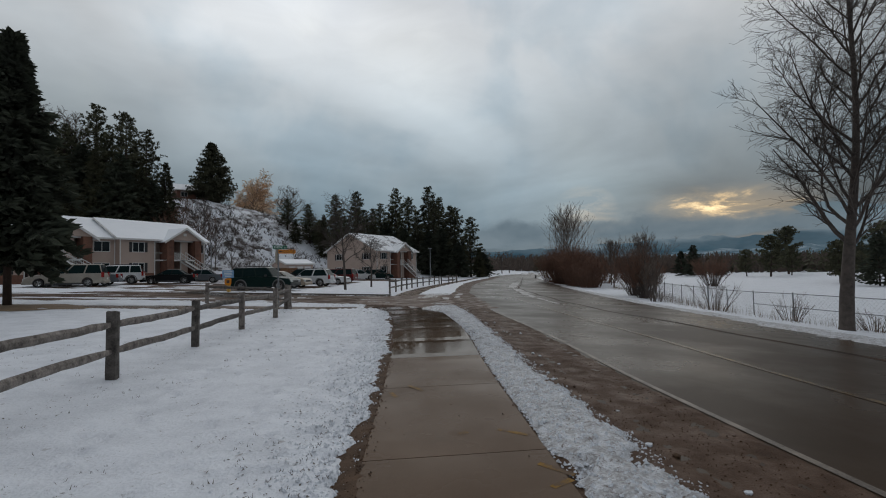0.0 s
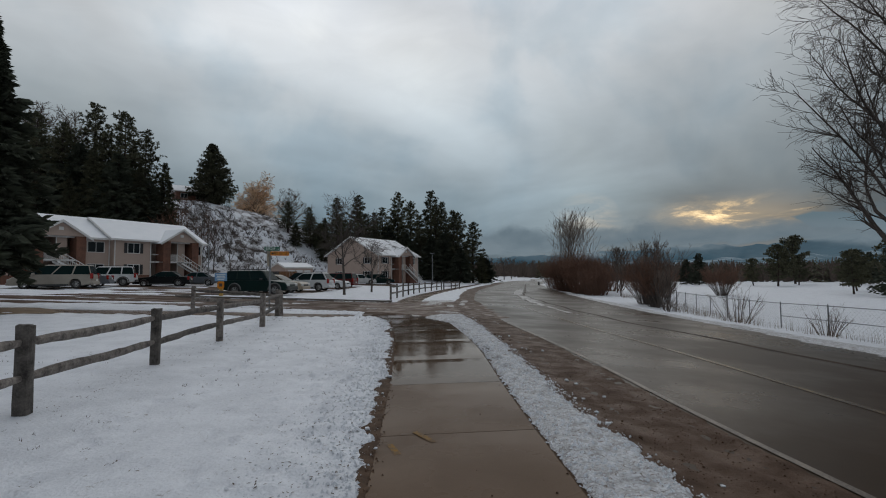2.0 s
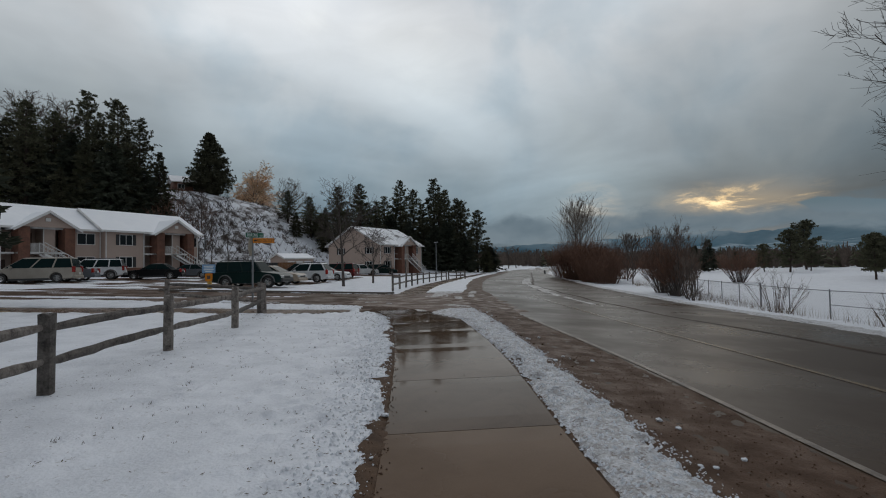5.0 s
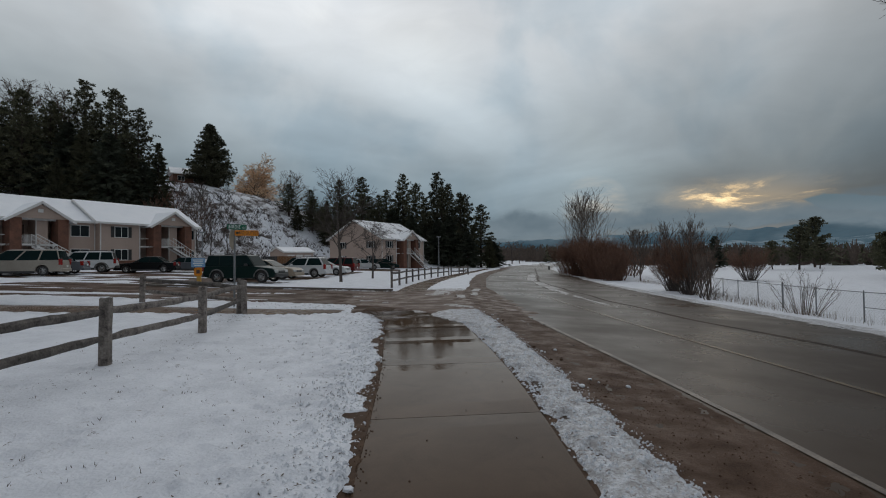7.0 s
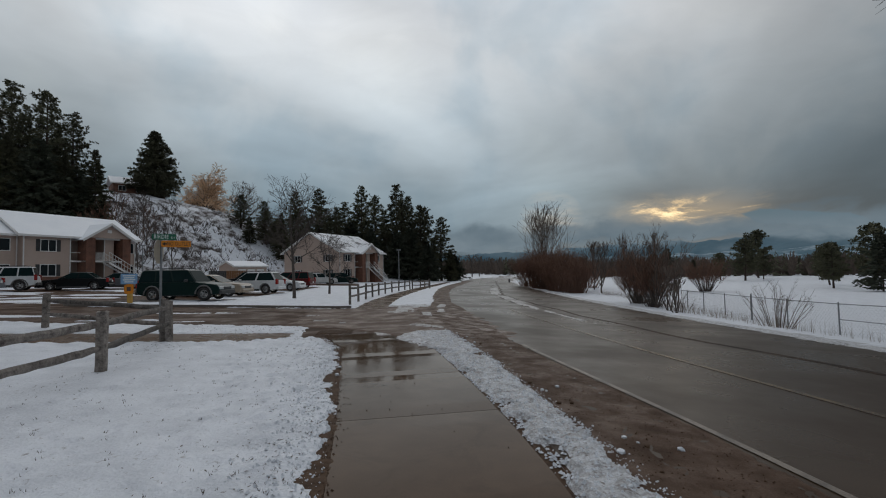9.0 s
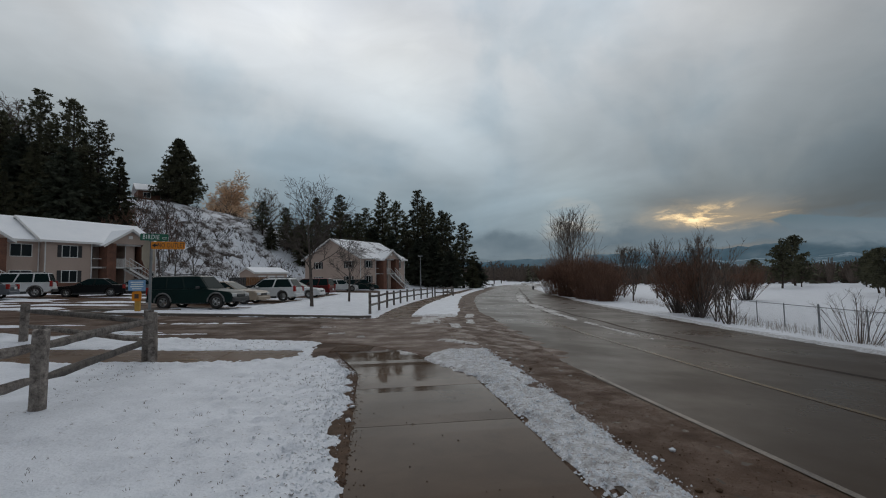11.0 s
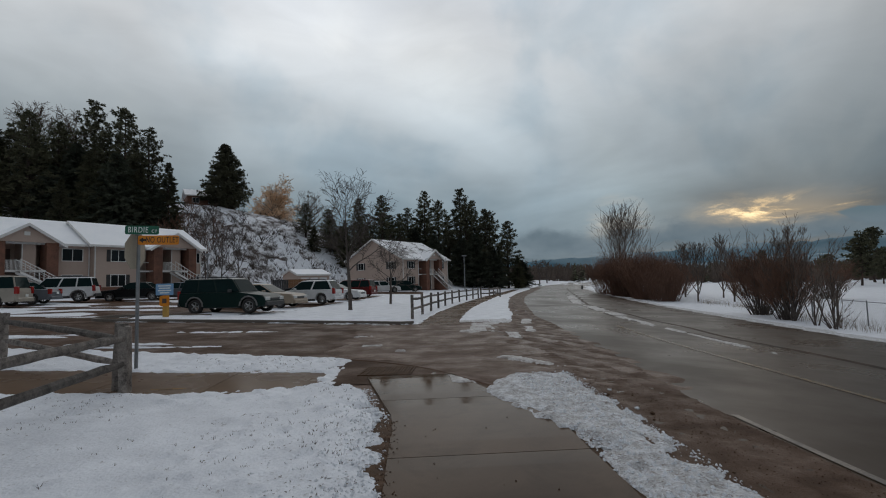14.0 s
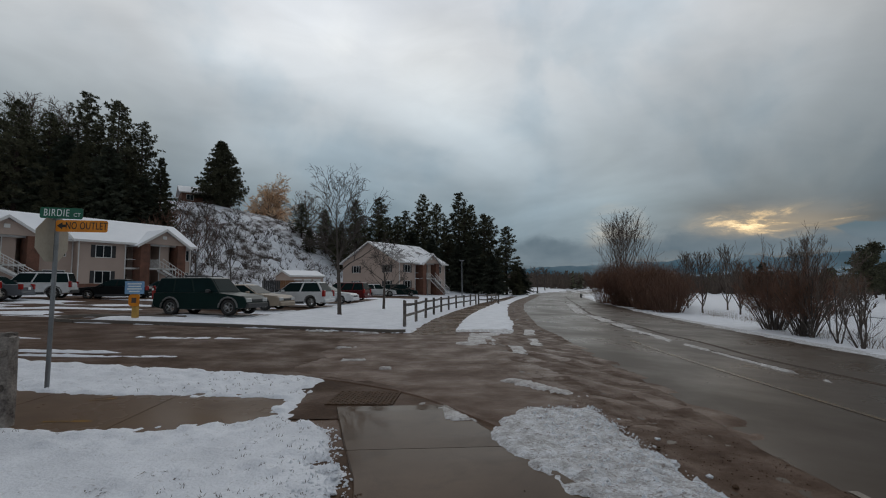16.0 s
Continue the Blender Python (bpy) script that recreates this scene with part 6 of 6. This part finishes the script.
hill_me = Mesh()
na, nb = 130, 46
for i in range(na + 1):
    for j in range(nb + 1):
        al, aw = -75 + 135 * i / na, 3.5 + 42 * j / nb
        x, y = -26 + al * 0.8 - aw * 0.6, 86 + al * 0.6 + aw * 0.8
        hill_me.v.append((x, y, float(hill_z(x, y))))
for i in range(na):
    for j in range(nb):
        k = i * (nb + 1) + j
        hill_me.f.append((k, k + nb + 1, k + nb + 2, k + 1))
tagged(part("ground_hillside", hill_me, HILLSIDE, smooth=True), "steep brushy slope with thin patchy snow", "hillside", kind="structure")

rnd = random.Random(77)
brush = Mesh()
for k in range(5200):
    al, aw = rnd.uniform(-70, 45), rnd.uniform(4, 34) * rnd.uniform(0.6, 1.0)
    x, y = -26 + al * 0.8 - aw * 0.6, 86 + al * 0.6 + aw * 0.8
    z = float(land(x, y))
    if float(rough(np.array(x), np.array(y), 2.6, 3, 311)) < 0.47:
        continue
    for _ in range(rnd.randint(4, 8)):
        s = rnd.uniform(0.25, 1.25)
        d = Vector((rnd.uniform(-0.8, 0.8), rnd.uniform(-0.8, 0.8), 1)) * s
        w = rnd.uniform(0.014, 0.035)
        brush.add([(x - w, y, z), (x + w, y, z), (x + d.x + w * 0.3, y + d.y, z + d.z), (x + d.x - w * 0.3, y + d.y, z + d.z)], [(0, 1, 2, 3)])
tagged(part("hill_brush", brush, BRUSH), "grey-brown leafless brush on the snowy slope", "brush", kind="stuff")

woods, firs = Mesh(), Mesh()
for k in range(1800):
    a = rnd.uniform(-0.12, 1.15)
    dist = rnd.uniform(215, 330) if a > 0.4 else rnd.uniform(235, 360)
    x, y = dist * math.sin(a) + 5, dist * math.cos(a)
    if abs(x - float(on(LINE, y)) - 4) < 14:
        continue
    z = float(land(x, y)) - 0.5
    tall = rnd.uniform(5, 10)
    if rnd.random() < 0.16:
        for j in range(26):
            u = j / 26
            an = rnd.uniform(0, 6.28)
            r = tall * 0.26 * (1 - u) + 0.2
            p = Vector((x, y, z + tall * (0.1 + 0.9 * u)))
            q = p + Vector((math.cos(an) * r, math.sin(an) * r, -0.3))
            firs.add([tuple(p + Vector((0, 0, 0.6))), tuple(q + Vector((math.sin(an), -math.cos(an), 0)) * r * 0.5), tuple(q - Vector((math.sin(an), -math.cos(an), 0)) * r * 0.5)], [(0, 1, 2)])
        continue
    for j in range(15):
        an, le = rnd.uniform(0, 6.28), rnd.random()
        p = Vector((x + rnd.uniform(-0.5, 0.5), y, z))
        q = p + Vector((math.cos(an) * le * tall * 0.4, math.sin(an) * le * tall * 0.4, tall * rnd.uniform(0.6, 1)))
        w = Vector((math.cos(a), -math.sin(a), 0)) * rnd.uniform(0.08, 0.22)
        woods.add([tuple(p - w * 0.6), tuple(p + w * 0.6), tuple(q + w), tuple(q - w)], [(0, 1, 2, 3)])
tagged(part("far_woods", woods, TWIG_GREY), "hazy brown leafless woods beyond the snowy course", "woods", kind="stuff")
tagged(part("far_conifers", firs, NEEDLE), "dark conifers among the far woods", "woods", kind="stuff")


def ridge(name, dist, a0, a1, n, peaks, mat, label, seed):
    """A far mountain flank, built as a sloping wall of land with a broken skyline."""
    m = Mesh()
    rows = 7
    for i in range(n + 1):
        a = a0 + (a1 - a0) * i / n
        top = float(np.interp(a, [p for p, _ in peaks], [q for _, q in peaks]))
        top *= 0.86 + 0.28 * float(rough(np.array(a * 40.0), np.array(0.5), 1.0, 4, seed))
        for j in range(rows + 1):
            u = j / rows
            d = dist * (1 + 0.25 * u)
            z = -6 + (top + 6) * u ** 0.8 + (float(rough(np.array(a * 60.0), np.array(u * 6), 1.0, 3, seed + 4)) - 0.5) * top * 0.22 * (1 - u)
            m.v.append((d * math.sin(a), d * math.cos(a), z))
    for i in range(n):
        for j in range(rows):
            k = i * (rows + 1) + j
            m.f.append((k, k + rows + 1, k + rows + 2, k + 1))
    tagged(part(name, m, mat, smooth=True), label, "mountain", kind="structure")


ridge("backdrop_mountain", 2600, -0.15, 1.6, 220, [(-0.15, 30), (0.1, 100), (0.25, 120), (0.45, 150), (0.6, 170), (0.72, 165), (0.85, 190), (1.0, 225), (1.3, 220), (1.6, 200)], MOUNTAIN, "wooded mountains tinted blue-grey for haze, under low cloud", 401)
ridge("backdrop_foothill", 1900, -0.1, 1.5, 200, [(-0.1, 25), (0.14, 62), (0.2, 70), (0.3, 40), (0.5, 62), (0.7, 66), (1.0, 90), (1.5, 80)], MOUNTAIN_SNOW, "foothills tinted blue for haze, with patches of snow", 402)

VAPOUR = bpy.data.materials.new("low_cloud")
VAPOUR.use_nodes = True
vt = VAPOUR.node_tree
vt.nodes.clear()
geo = vt.nodes.new("ShaderNodeNewGeometry")
spot = vt.nodes.new("ShaderNodeSeparateXYZ")
vt.links.new(geo.outputs["Position"], spot.inputs[0])
drift = node(vt, "ShaderNodeTexNoise", Scale=0.0042, Detail=6.0, Roughness=0.55, Distortion=0.3)
squash = node(vt, "ShaderNodeMapping")
squash.inputs["Scale"].default_value = (1.0, 1.0, 2.2)
vt.links.new(geo.outputs["Position"], squash.inputs[0])
vt.links.new(squash.outputs[0], drift.inputs["Vector"])
tier = math_node(vt, "ADD", math_node(vt, "DIVIDE", spot.outputs[2], 190.0), math_node(vt, "MULTIPLY", math_node(vt, "SUBTRACT", drift.outputs[0], 0.5), 0.9))
veil = ramp(vt, tier, [(0.12, 0.0), (0.36, 0.30), (0.54, 0.95), (0.70, 0.9), (0.95, 0.0)], "EASE")
grey = node(vt, "ShaderNodeEmission", Strength=1.0)
vt.links.new(ramp(vt, drift.outputs[0], [(0.35, (0.115, 0.158, 0.190)), (0.65, (0.175, 0.222, 0.255))]), grey.inputs["Color"])
clear = vt.nodes.new("ShaderNodeBsdfTransparent")
blend = vt.nodes.new("ShaderNodeMixShader")
vt.links.new(veil, blend.inputs[0])
vt.links.new(clear.outputs[0], blend.inputs[1])
vt.links.new(grey.outputs[0], blend.inputs[2])
vt.links.new(blend.outputs[0], vt.nodes.new("ShaderNodeOutputMaterial").inputs[0])
bank_me = Mesh()
for i in range(81):
    a = -0.35 + 2.1 * i / 80
    bank_me.v += [(1750 * math.sin(a), 1750 * math.cos(a), -10 + 240 * j / 6) for j in range(7)]
for i in range(80):
    bank_me.f += [(i * 7 + j, i * 7 + j + 7, i * 7 + j + 8, i * 7 + j + 1) for j in range(6)]
tagged(part("backdrop_low_cloud", bank_me, VAPOUR), "low grey cloud hanging on the far mountains", "cloud", kind="structure")

# houses down the road
for k, (x, y, turn) in enumerate([(27, 176, 15), (38, 205, 10), (52, 240, 20), (16, 160, 0)]):
    hs = thing("far_house", stand(x - 12, y, 0.2) @ Matrix.Rotation(radians(turn), 4, "Z"), "small far house with a snowy roof", "house", "far houses")
    part("wall", Mesh().box(-5, 5, -3.5, 3.5, -0.3, 2.7), SIDING if k % 2 else BRICK, hs)
    roof(hs, -5, 5, -3.5, 3.5, 2.7, 4.4, SNOW_FAR, 0.5)
    for xx in (-2.5, 1.5):
        window(hs, xx, -3.5, 0.9, 1.3, 1.1, False)

# ---- loose clods, stones and dry stalks ----
def lump(seed, r):
    q = random.Random(seed)
    b = bmesh.new()
    bmesh.ops.create_icosphere(b, subdivisions=1, radius=r)
    for v in b.verts:
        v.co *= q.uniform(0.7, 1.2)
        v.co.z *= 0.62
    me = bpy.data.meshes.new("clod")
    b.to_mesh(me)
    b.free()
    return me


ice = [lump(500 + k, 0.07) for k in range(4)]
mud_lumps = [lump(520 + k, 0.055) for k in range(4)]
for me in ice:
    me.materials.append(SNOW)
for me in mud_lumps:
    me.materials.append(MUD)
for k in range(44):
    y = rnd.uniform(2.0, 20)
    x = float(on(VERGE, y)) + abs(rnd.gauss(0, 0.22)) + 0.02
    cl = new("snow_clod" if k % 2 else "mud_clod", (ice if k % 2 else mud_lumps)[k % 4])
    s = rnd.uniform(0.2, 0.65)
    cl.matrix_basis = Matrix.Translation((x, y, float(gravel_z(x, y)) + 0.015 * s)) @ Matrix.Rotation(rnd.uniform(0, 6), 4, "Z") @ Matrix.Diagonal((s, s, s, 1))
    tagged(cl, "lump of dirty snow on the gravel edge" if k % 2 else "lump of wet brown mud on the gravel", "clod", "clods along the road")
for k in range(16):
    y = rnd.uniform(2.6, 18)
    x = float(on(WALK_L, y)) + rnd.uniform(-0.28, 0.02)
    cl = new("snow_clod", ice[k % 4])
    s = rnd.uniform(0.2, 0.6)
    cl.matrix_basis = Matrix.Translation((x, y, height(x, y) + 0.03)) @ Matrix.Diagonal((s, s, s, 1))
    tagged(cl, "lump of snow fallen on the wet pavement edge", "clod", "clods along the pavement")
grit = Mesh()
for k in range(6500):
    y = 2.0 + 22 * rnd.random() ** 1.3
    if rnd.random() < 0.40:
        y = min(y, 17.5 - rnd.random() * 6) if y > 17.5 else y
        x = float(on(WALK_L, y)) + rnd.gauss(-0.06, 0.07) if rnd.random() < 0.975 else rnd.uniform(float(on(WALK_L, y)), float(on(WALK_R, y)))
        z = height(x, y) + 0.014
    else:
        x = float(on(VERGE, y)) + rnd.uniform(0.0, 1.1)
        z = float(gravel_z(x, y))
    r = rnd.uniform(0.003, 0.011) * (1.3 if rnd.random() < 0.12 else 1)
    a = rnd.uniform(0, 6)
    c, s = math.cos(a) * r, math.sin(a) * r
    grit.add([(x + c, y + s, z), (x - s, y + c, z), (x - c, y - s, z), (x + s, y - c, z), (x + c * 0.2, y, z + r * 0.9)], [(0, 1, 4), (1, 2, 4), (2, 3, 4), (3, 0, 4)])
tagged(part("grit", grit, GRAVEL), "loose wet grit along road and pavement", "grit", kind="stuff")

# crunchy broken snow along the cleared edges
crumbs = Mesh()
made = 0
while made < 15000:
    pick = rnd.random()
    y = 1.8 + 20 * rnd.random() ** 1.25
    if pick < 0.40:
        x = float(on(WALK_L, y)) - 0.02 - abs(rnd.gauss(0, 0.30))
    elif pick < 0.80:
        a, b = float(on(WALK_R, y)), float(on(VERGE, y))
        x = rnd.uniform(a, b + 0.06)
    else:
        x = float(on(VERGE, y)) + rnd.gauss(0, 0.05)
    b = float(bare(np.array(x), np.array(y)))
    if b > 0.10 or (b > 0.03 and rnd.random() < 0.6):
        continue
    z = max(float(snow_z(np.array(x), np.array(y))), height(x, y) + 0.004) - 0.004
    r = rnd.uniform(0.006, 0.022) * (1.3 if rnd.random() < 0.08 else 1)
    an = rnd.uniform(0, 6)
    c, s2 = math.cos(an) * r, math.sin(an) * r
    t1, t2 = rnd.uniform(-0.5, 0.5) * r, rnd.uniform(-0.5, 0.5) * r
    crumbs.add([(x + c, y + s2, z), (x - s2, y + c, z), (x - c, y - s2, z), (x + s2, y - c, z), (x + t1, y + t2, z + r * rnd.uniform(0.6, 1.2))], [(0, 1, 4), (1, 2, 4), (2, 3, 4), (3, 0, 4)])
    made += 1
tagged(part("snow_crumbs", crumbs, SNOW), "crumbled crusty snow along the pavement edges", "snow", kind="stuff")

stalks = Mesh()
for k in range(2300):
    y = rnd.uniform(8, 60)
    x = float(np.interp(y, [6, 20, 26, 40, 51, 62], [17.2, 17.4, 19.3, 23.9, 28.6, 31])) + rnd.gauss(-0.5, 0.5)
    if rnd.random() > 0.35 + 0.65 * float(rough(np.array(x), np.array(y), 3.0, 2, 88) > 0.5):
        continue
    z = height(x, y)
    s = rnd.uniform(0.25, 0.75)
    d = (rnd.uniform(-0.25, 0.25) * s, rnd.uniform(-0.25, 0.25) * s)
    stalks.add([(x - 0.006, y, z), (x + 0.006, y, z), (x + d[0], y + d[1], z + s)], [(0, 1, 2)])
tagged(part("dry_weeds", stalks, STALK), "dry straw-coloured weeds along the chain-link fence", "weeds", kind="stuff")
tufts = Mesh()
for k in range(8500):
    x, y = rnd.uniform(-6.5, 0.1), rnd.uniform(1.5, 23.4)
    if float(rough(np.array(x), np.array(y), 1.8, 2, 43)) < 0.52 and not (abs(x + 3.45) < 0.35 and rnd.random() < 0.5):
        continue
    depth = -float(bare(np.array(x), np.array(y)))
    if depth < 0.15 or rnd.random() > (0.10 + 0.9 * math.exp(-depth / 0.6) if y < 17 else 0.55):
        continue
    z = float(snow_z(np.array(x), np.array(y)))
    for _ in range(3):
        s = rnd.uniform(0.010, 0.032)
        dx2, dy2 = rnd.uniform(-1, 1) * s, rnd.uniform(-1, 1) * s
        tufts.add([(x - 0.004, y, z - 0.01), (x + 0.004, y, z - 0.01), (x + dx2, y + dy2, z + s)], [(0, 1, 2)])
        x, y = x + rnd.uniform(-0.03, 0.03), y + rnd.uniform(-0.03, 0.03)
# flattened grass showing in the footprints and along the foot of the fence
spots = [(px + rnd.gauss(0, 0.03), py + rnd.gauss(0, 0.06), deep) for px, py, _, deep in PRINTS for _ in range(int(deep * 330))]
spots += [(-3.45 + rnd.gauss(0, 0.14), rnd.uniform(2, 19), 0.0) for _ in range(420)]
spots += [(float(on(WALK_L, y)) - 0.12 - abs(rnd.gauss(0, 0.42)), y, 0.0) for y in [rnd.uniform(2, 17.5) for _ in range(1500)]]
levels = snow_z(np.array([q[0] for q in spots]), np.array([q[1] for q in spots]))
for (x, y, deep), level in zip(spots, levels):
    z = float(level) + 0.004 - 0.8 * deep
    a, r = rnd.uniform(0, 6.28), rnd.uniform(0.006, 0.020)
    c, e = math.cos(a) * r, math.sin(a) * r
    tufts.add([(x - c, y - e, z), (x + e * 0.4, y - c * 0.4, z + 0.004), (x + c, y + e, z + rnd.uniform(0.0, 0.012)), (x - e * 0.4, y + c * 0.4, z + 0.004)], [(0, 1, 2, 3)])
tagged(part("grass_tips", tufts, DEAD_GRASS), "dull grass tips poking through the snow", "grass", kind="stuff")
mulch = Mesh()
n = 36
ring = [(-13.6 + 2.9 * math.cos(a) * (0.85 + 0.3 * rnd.random()), 19.2 + 1.7 * math.sin(a) * (0.85 + 0.3 * rnd.random())) for a in [k * math.tau / n for k in range(n)]]
mulch.add([(-13.6, 19.2, height(-13.6, 19.2) + 0.09)] + [(x, y, height(x, y) + 0.052) for x, y in ring], [(0, 1 + i, 1 + (i + 1) % n) for i in range(n)])
tagged(part("ground_mulch", mulch, STALK), "brown needle litter bare of snow under the spruce", "mulch", kind="structure")
# paint marks on the slabs
for k, (x, y, a, l) in enumerate([(0.48, 6.28, -1.1, 0.34), (0.20, 6.0, -1.3, 0.26), (1.24, 4.5, -0.7, 0.3), (0.80, 4.56, 0.4, 0.1), (1.34, 3.68, -0.9, 0.3), (1.30, 3.45, 0.5, 0.2), (-3.3, 20.4, 0.6, 0.3), (-3.05, 19.4, 0.1, 0.5)]):
    d = Vector((math.cos(a), math.sin(a))) * l / 2
    s = Vector((-d.y, d.x)).normalized() * 0.028
    q = [(x + e * d.x + f * s.x, y + e * d.y + f * s.y) for e, f in ((-1, -1), (1, -1), (1, 1), (-1, 1))]
    tagged(part("trim_paint_mark", Mesh().add([(px, py, height(px, py) + 0.0138) for px, py in q], [(0, 1, 2, 3)]), PAINT_MARK), "faint yellow survey paint mark on the pavement", "paint mark", kind="structure")

# ---- pavement slabs ----
pavement = thing("pavement", pose(0, 0, 0), "wet concrete pavement slabs with brown stains", "pavement", kind="structure")
joints = [-6.3, -4.2, -2.1, 0.0, 2.03, 4.08, 6.36, 8.42, 10.30, 12.58, 14.62, 16.40, 18.45, 20.1]


def slab(y0, y1, left, right, parent, mat=CONCRETE):
    m = Mesh()
    n, e = 6, 0.006
    v = []
    for i in range(n + 1):
        y = y0 + e + (y1 - y0 - 2 * e) * i / n
        a, b = float(left(y)) + 0.005, float(right(y)) - 0.005
        for x, dz in ((a, -0.12), (a, -0.004), (a + 0.012, 0.012), (b - 0.012, 0.012), (b, -0.004), (b, -0.12)):
            if i in (0, n) and dz > 0:
                dz = 0.006
            v.append((x, y, height(x, y) + dz))
    f = [(i * 6 + k, i * 6 + k + 1, i * 6 + k + 7, i * 6 + k + 6) for i in range(n) for k in range(5)]
    f += [(5, 4, 3, 2, 1, 0), tuple(range(n * 6, n * 6 + 6))]
    part("slab", m.add(v, f), mat, parent)


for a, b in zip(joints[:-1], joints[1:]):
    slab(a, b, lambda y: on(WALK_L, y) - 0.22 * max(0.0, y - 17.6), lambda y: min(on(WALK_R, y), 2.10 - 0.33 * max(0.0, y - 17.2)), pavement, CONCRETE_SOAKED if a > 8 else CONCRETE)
for k in range(40):
    y0 = 29.6 + 1.9 * k
    slab(y0, y0 + 1.9, lambda y: on(WALK_L, y), lambda y: on(WALK_R, y), pavement)
bed = Mesh()
for y0 in range(-8, 21):
    ys = (y0, min(y0 + 1, 20.4))
    q = [(float(on(l, y)) + o, y, height(float(on(l, y)), y) - 0.012) for y, l, o in ((ys[0], WALK_L, -0.1), (ys[0], WALK_R, 0.1), (ys[1], WALK_R, 0.1), (ys[1], WALK_L, -0.1))]
    bed.add(q, [(0, 1, 2, 3)])
part("joint_bed", bed, MUD, pavement)
cross = thing("pavement_cross_path", pose(0, 0, 0), "wet concrete path between the fence and the street", "pavement", kind="structure")
for k in range(14):
    x0 = -0.9 - 1.6 * (k + 1)
    m = Mesh()
    v = []
    for x in (x0 + 0.006, x0 + 1.594):
        for y in (18.95, 20.75 - 0.06 * x):
            v += [(x, y, height(x, y) - 0.1), (x, y, height(x, y) + 0.012)]
    part("slab", m.add(v, [(1, 5, 7, 3), (0, 4, 5, 1), (2, 3, 7, 6), (0, 1, 3, 2), (4, 6, 7, 5)]), CONCRETE, cross)
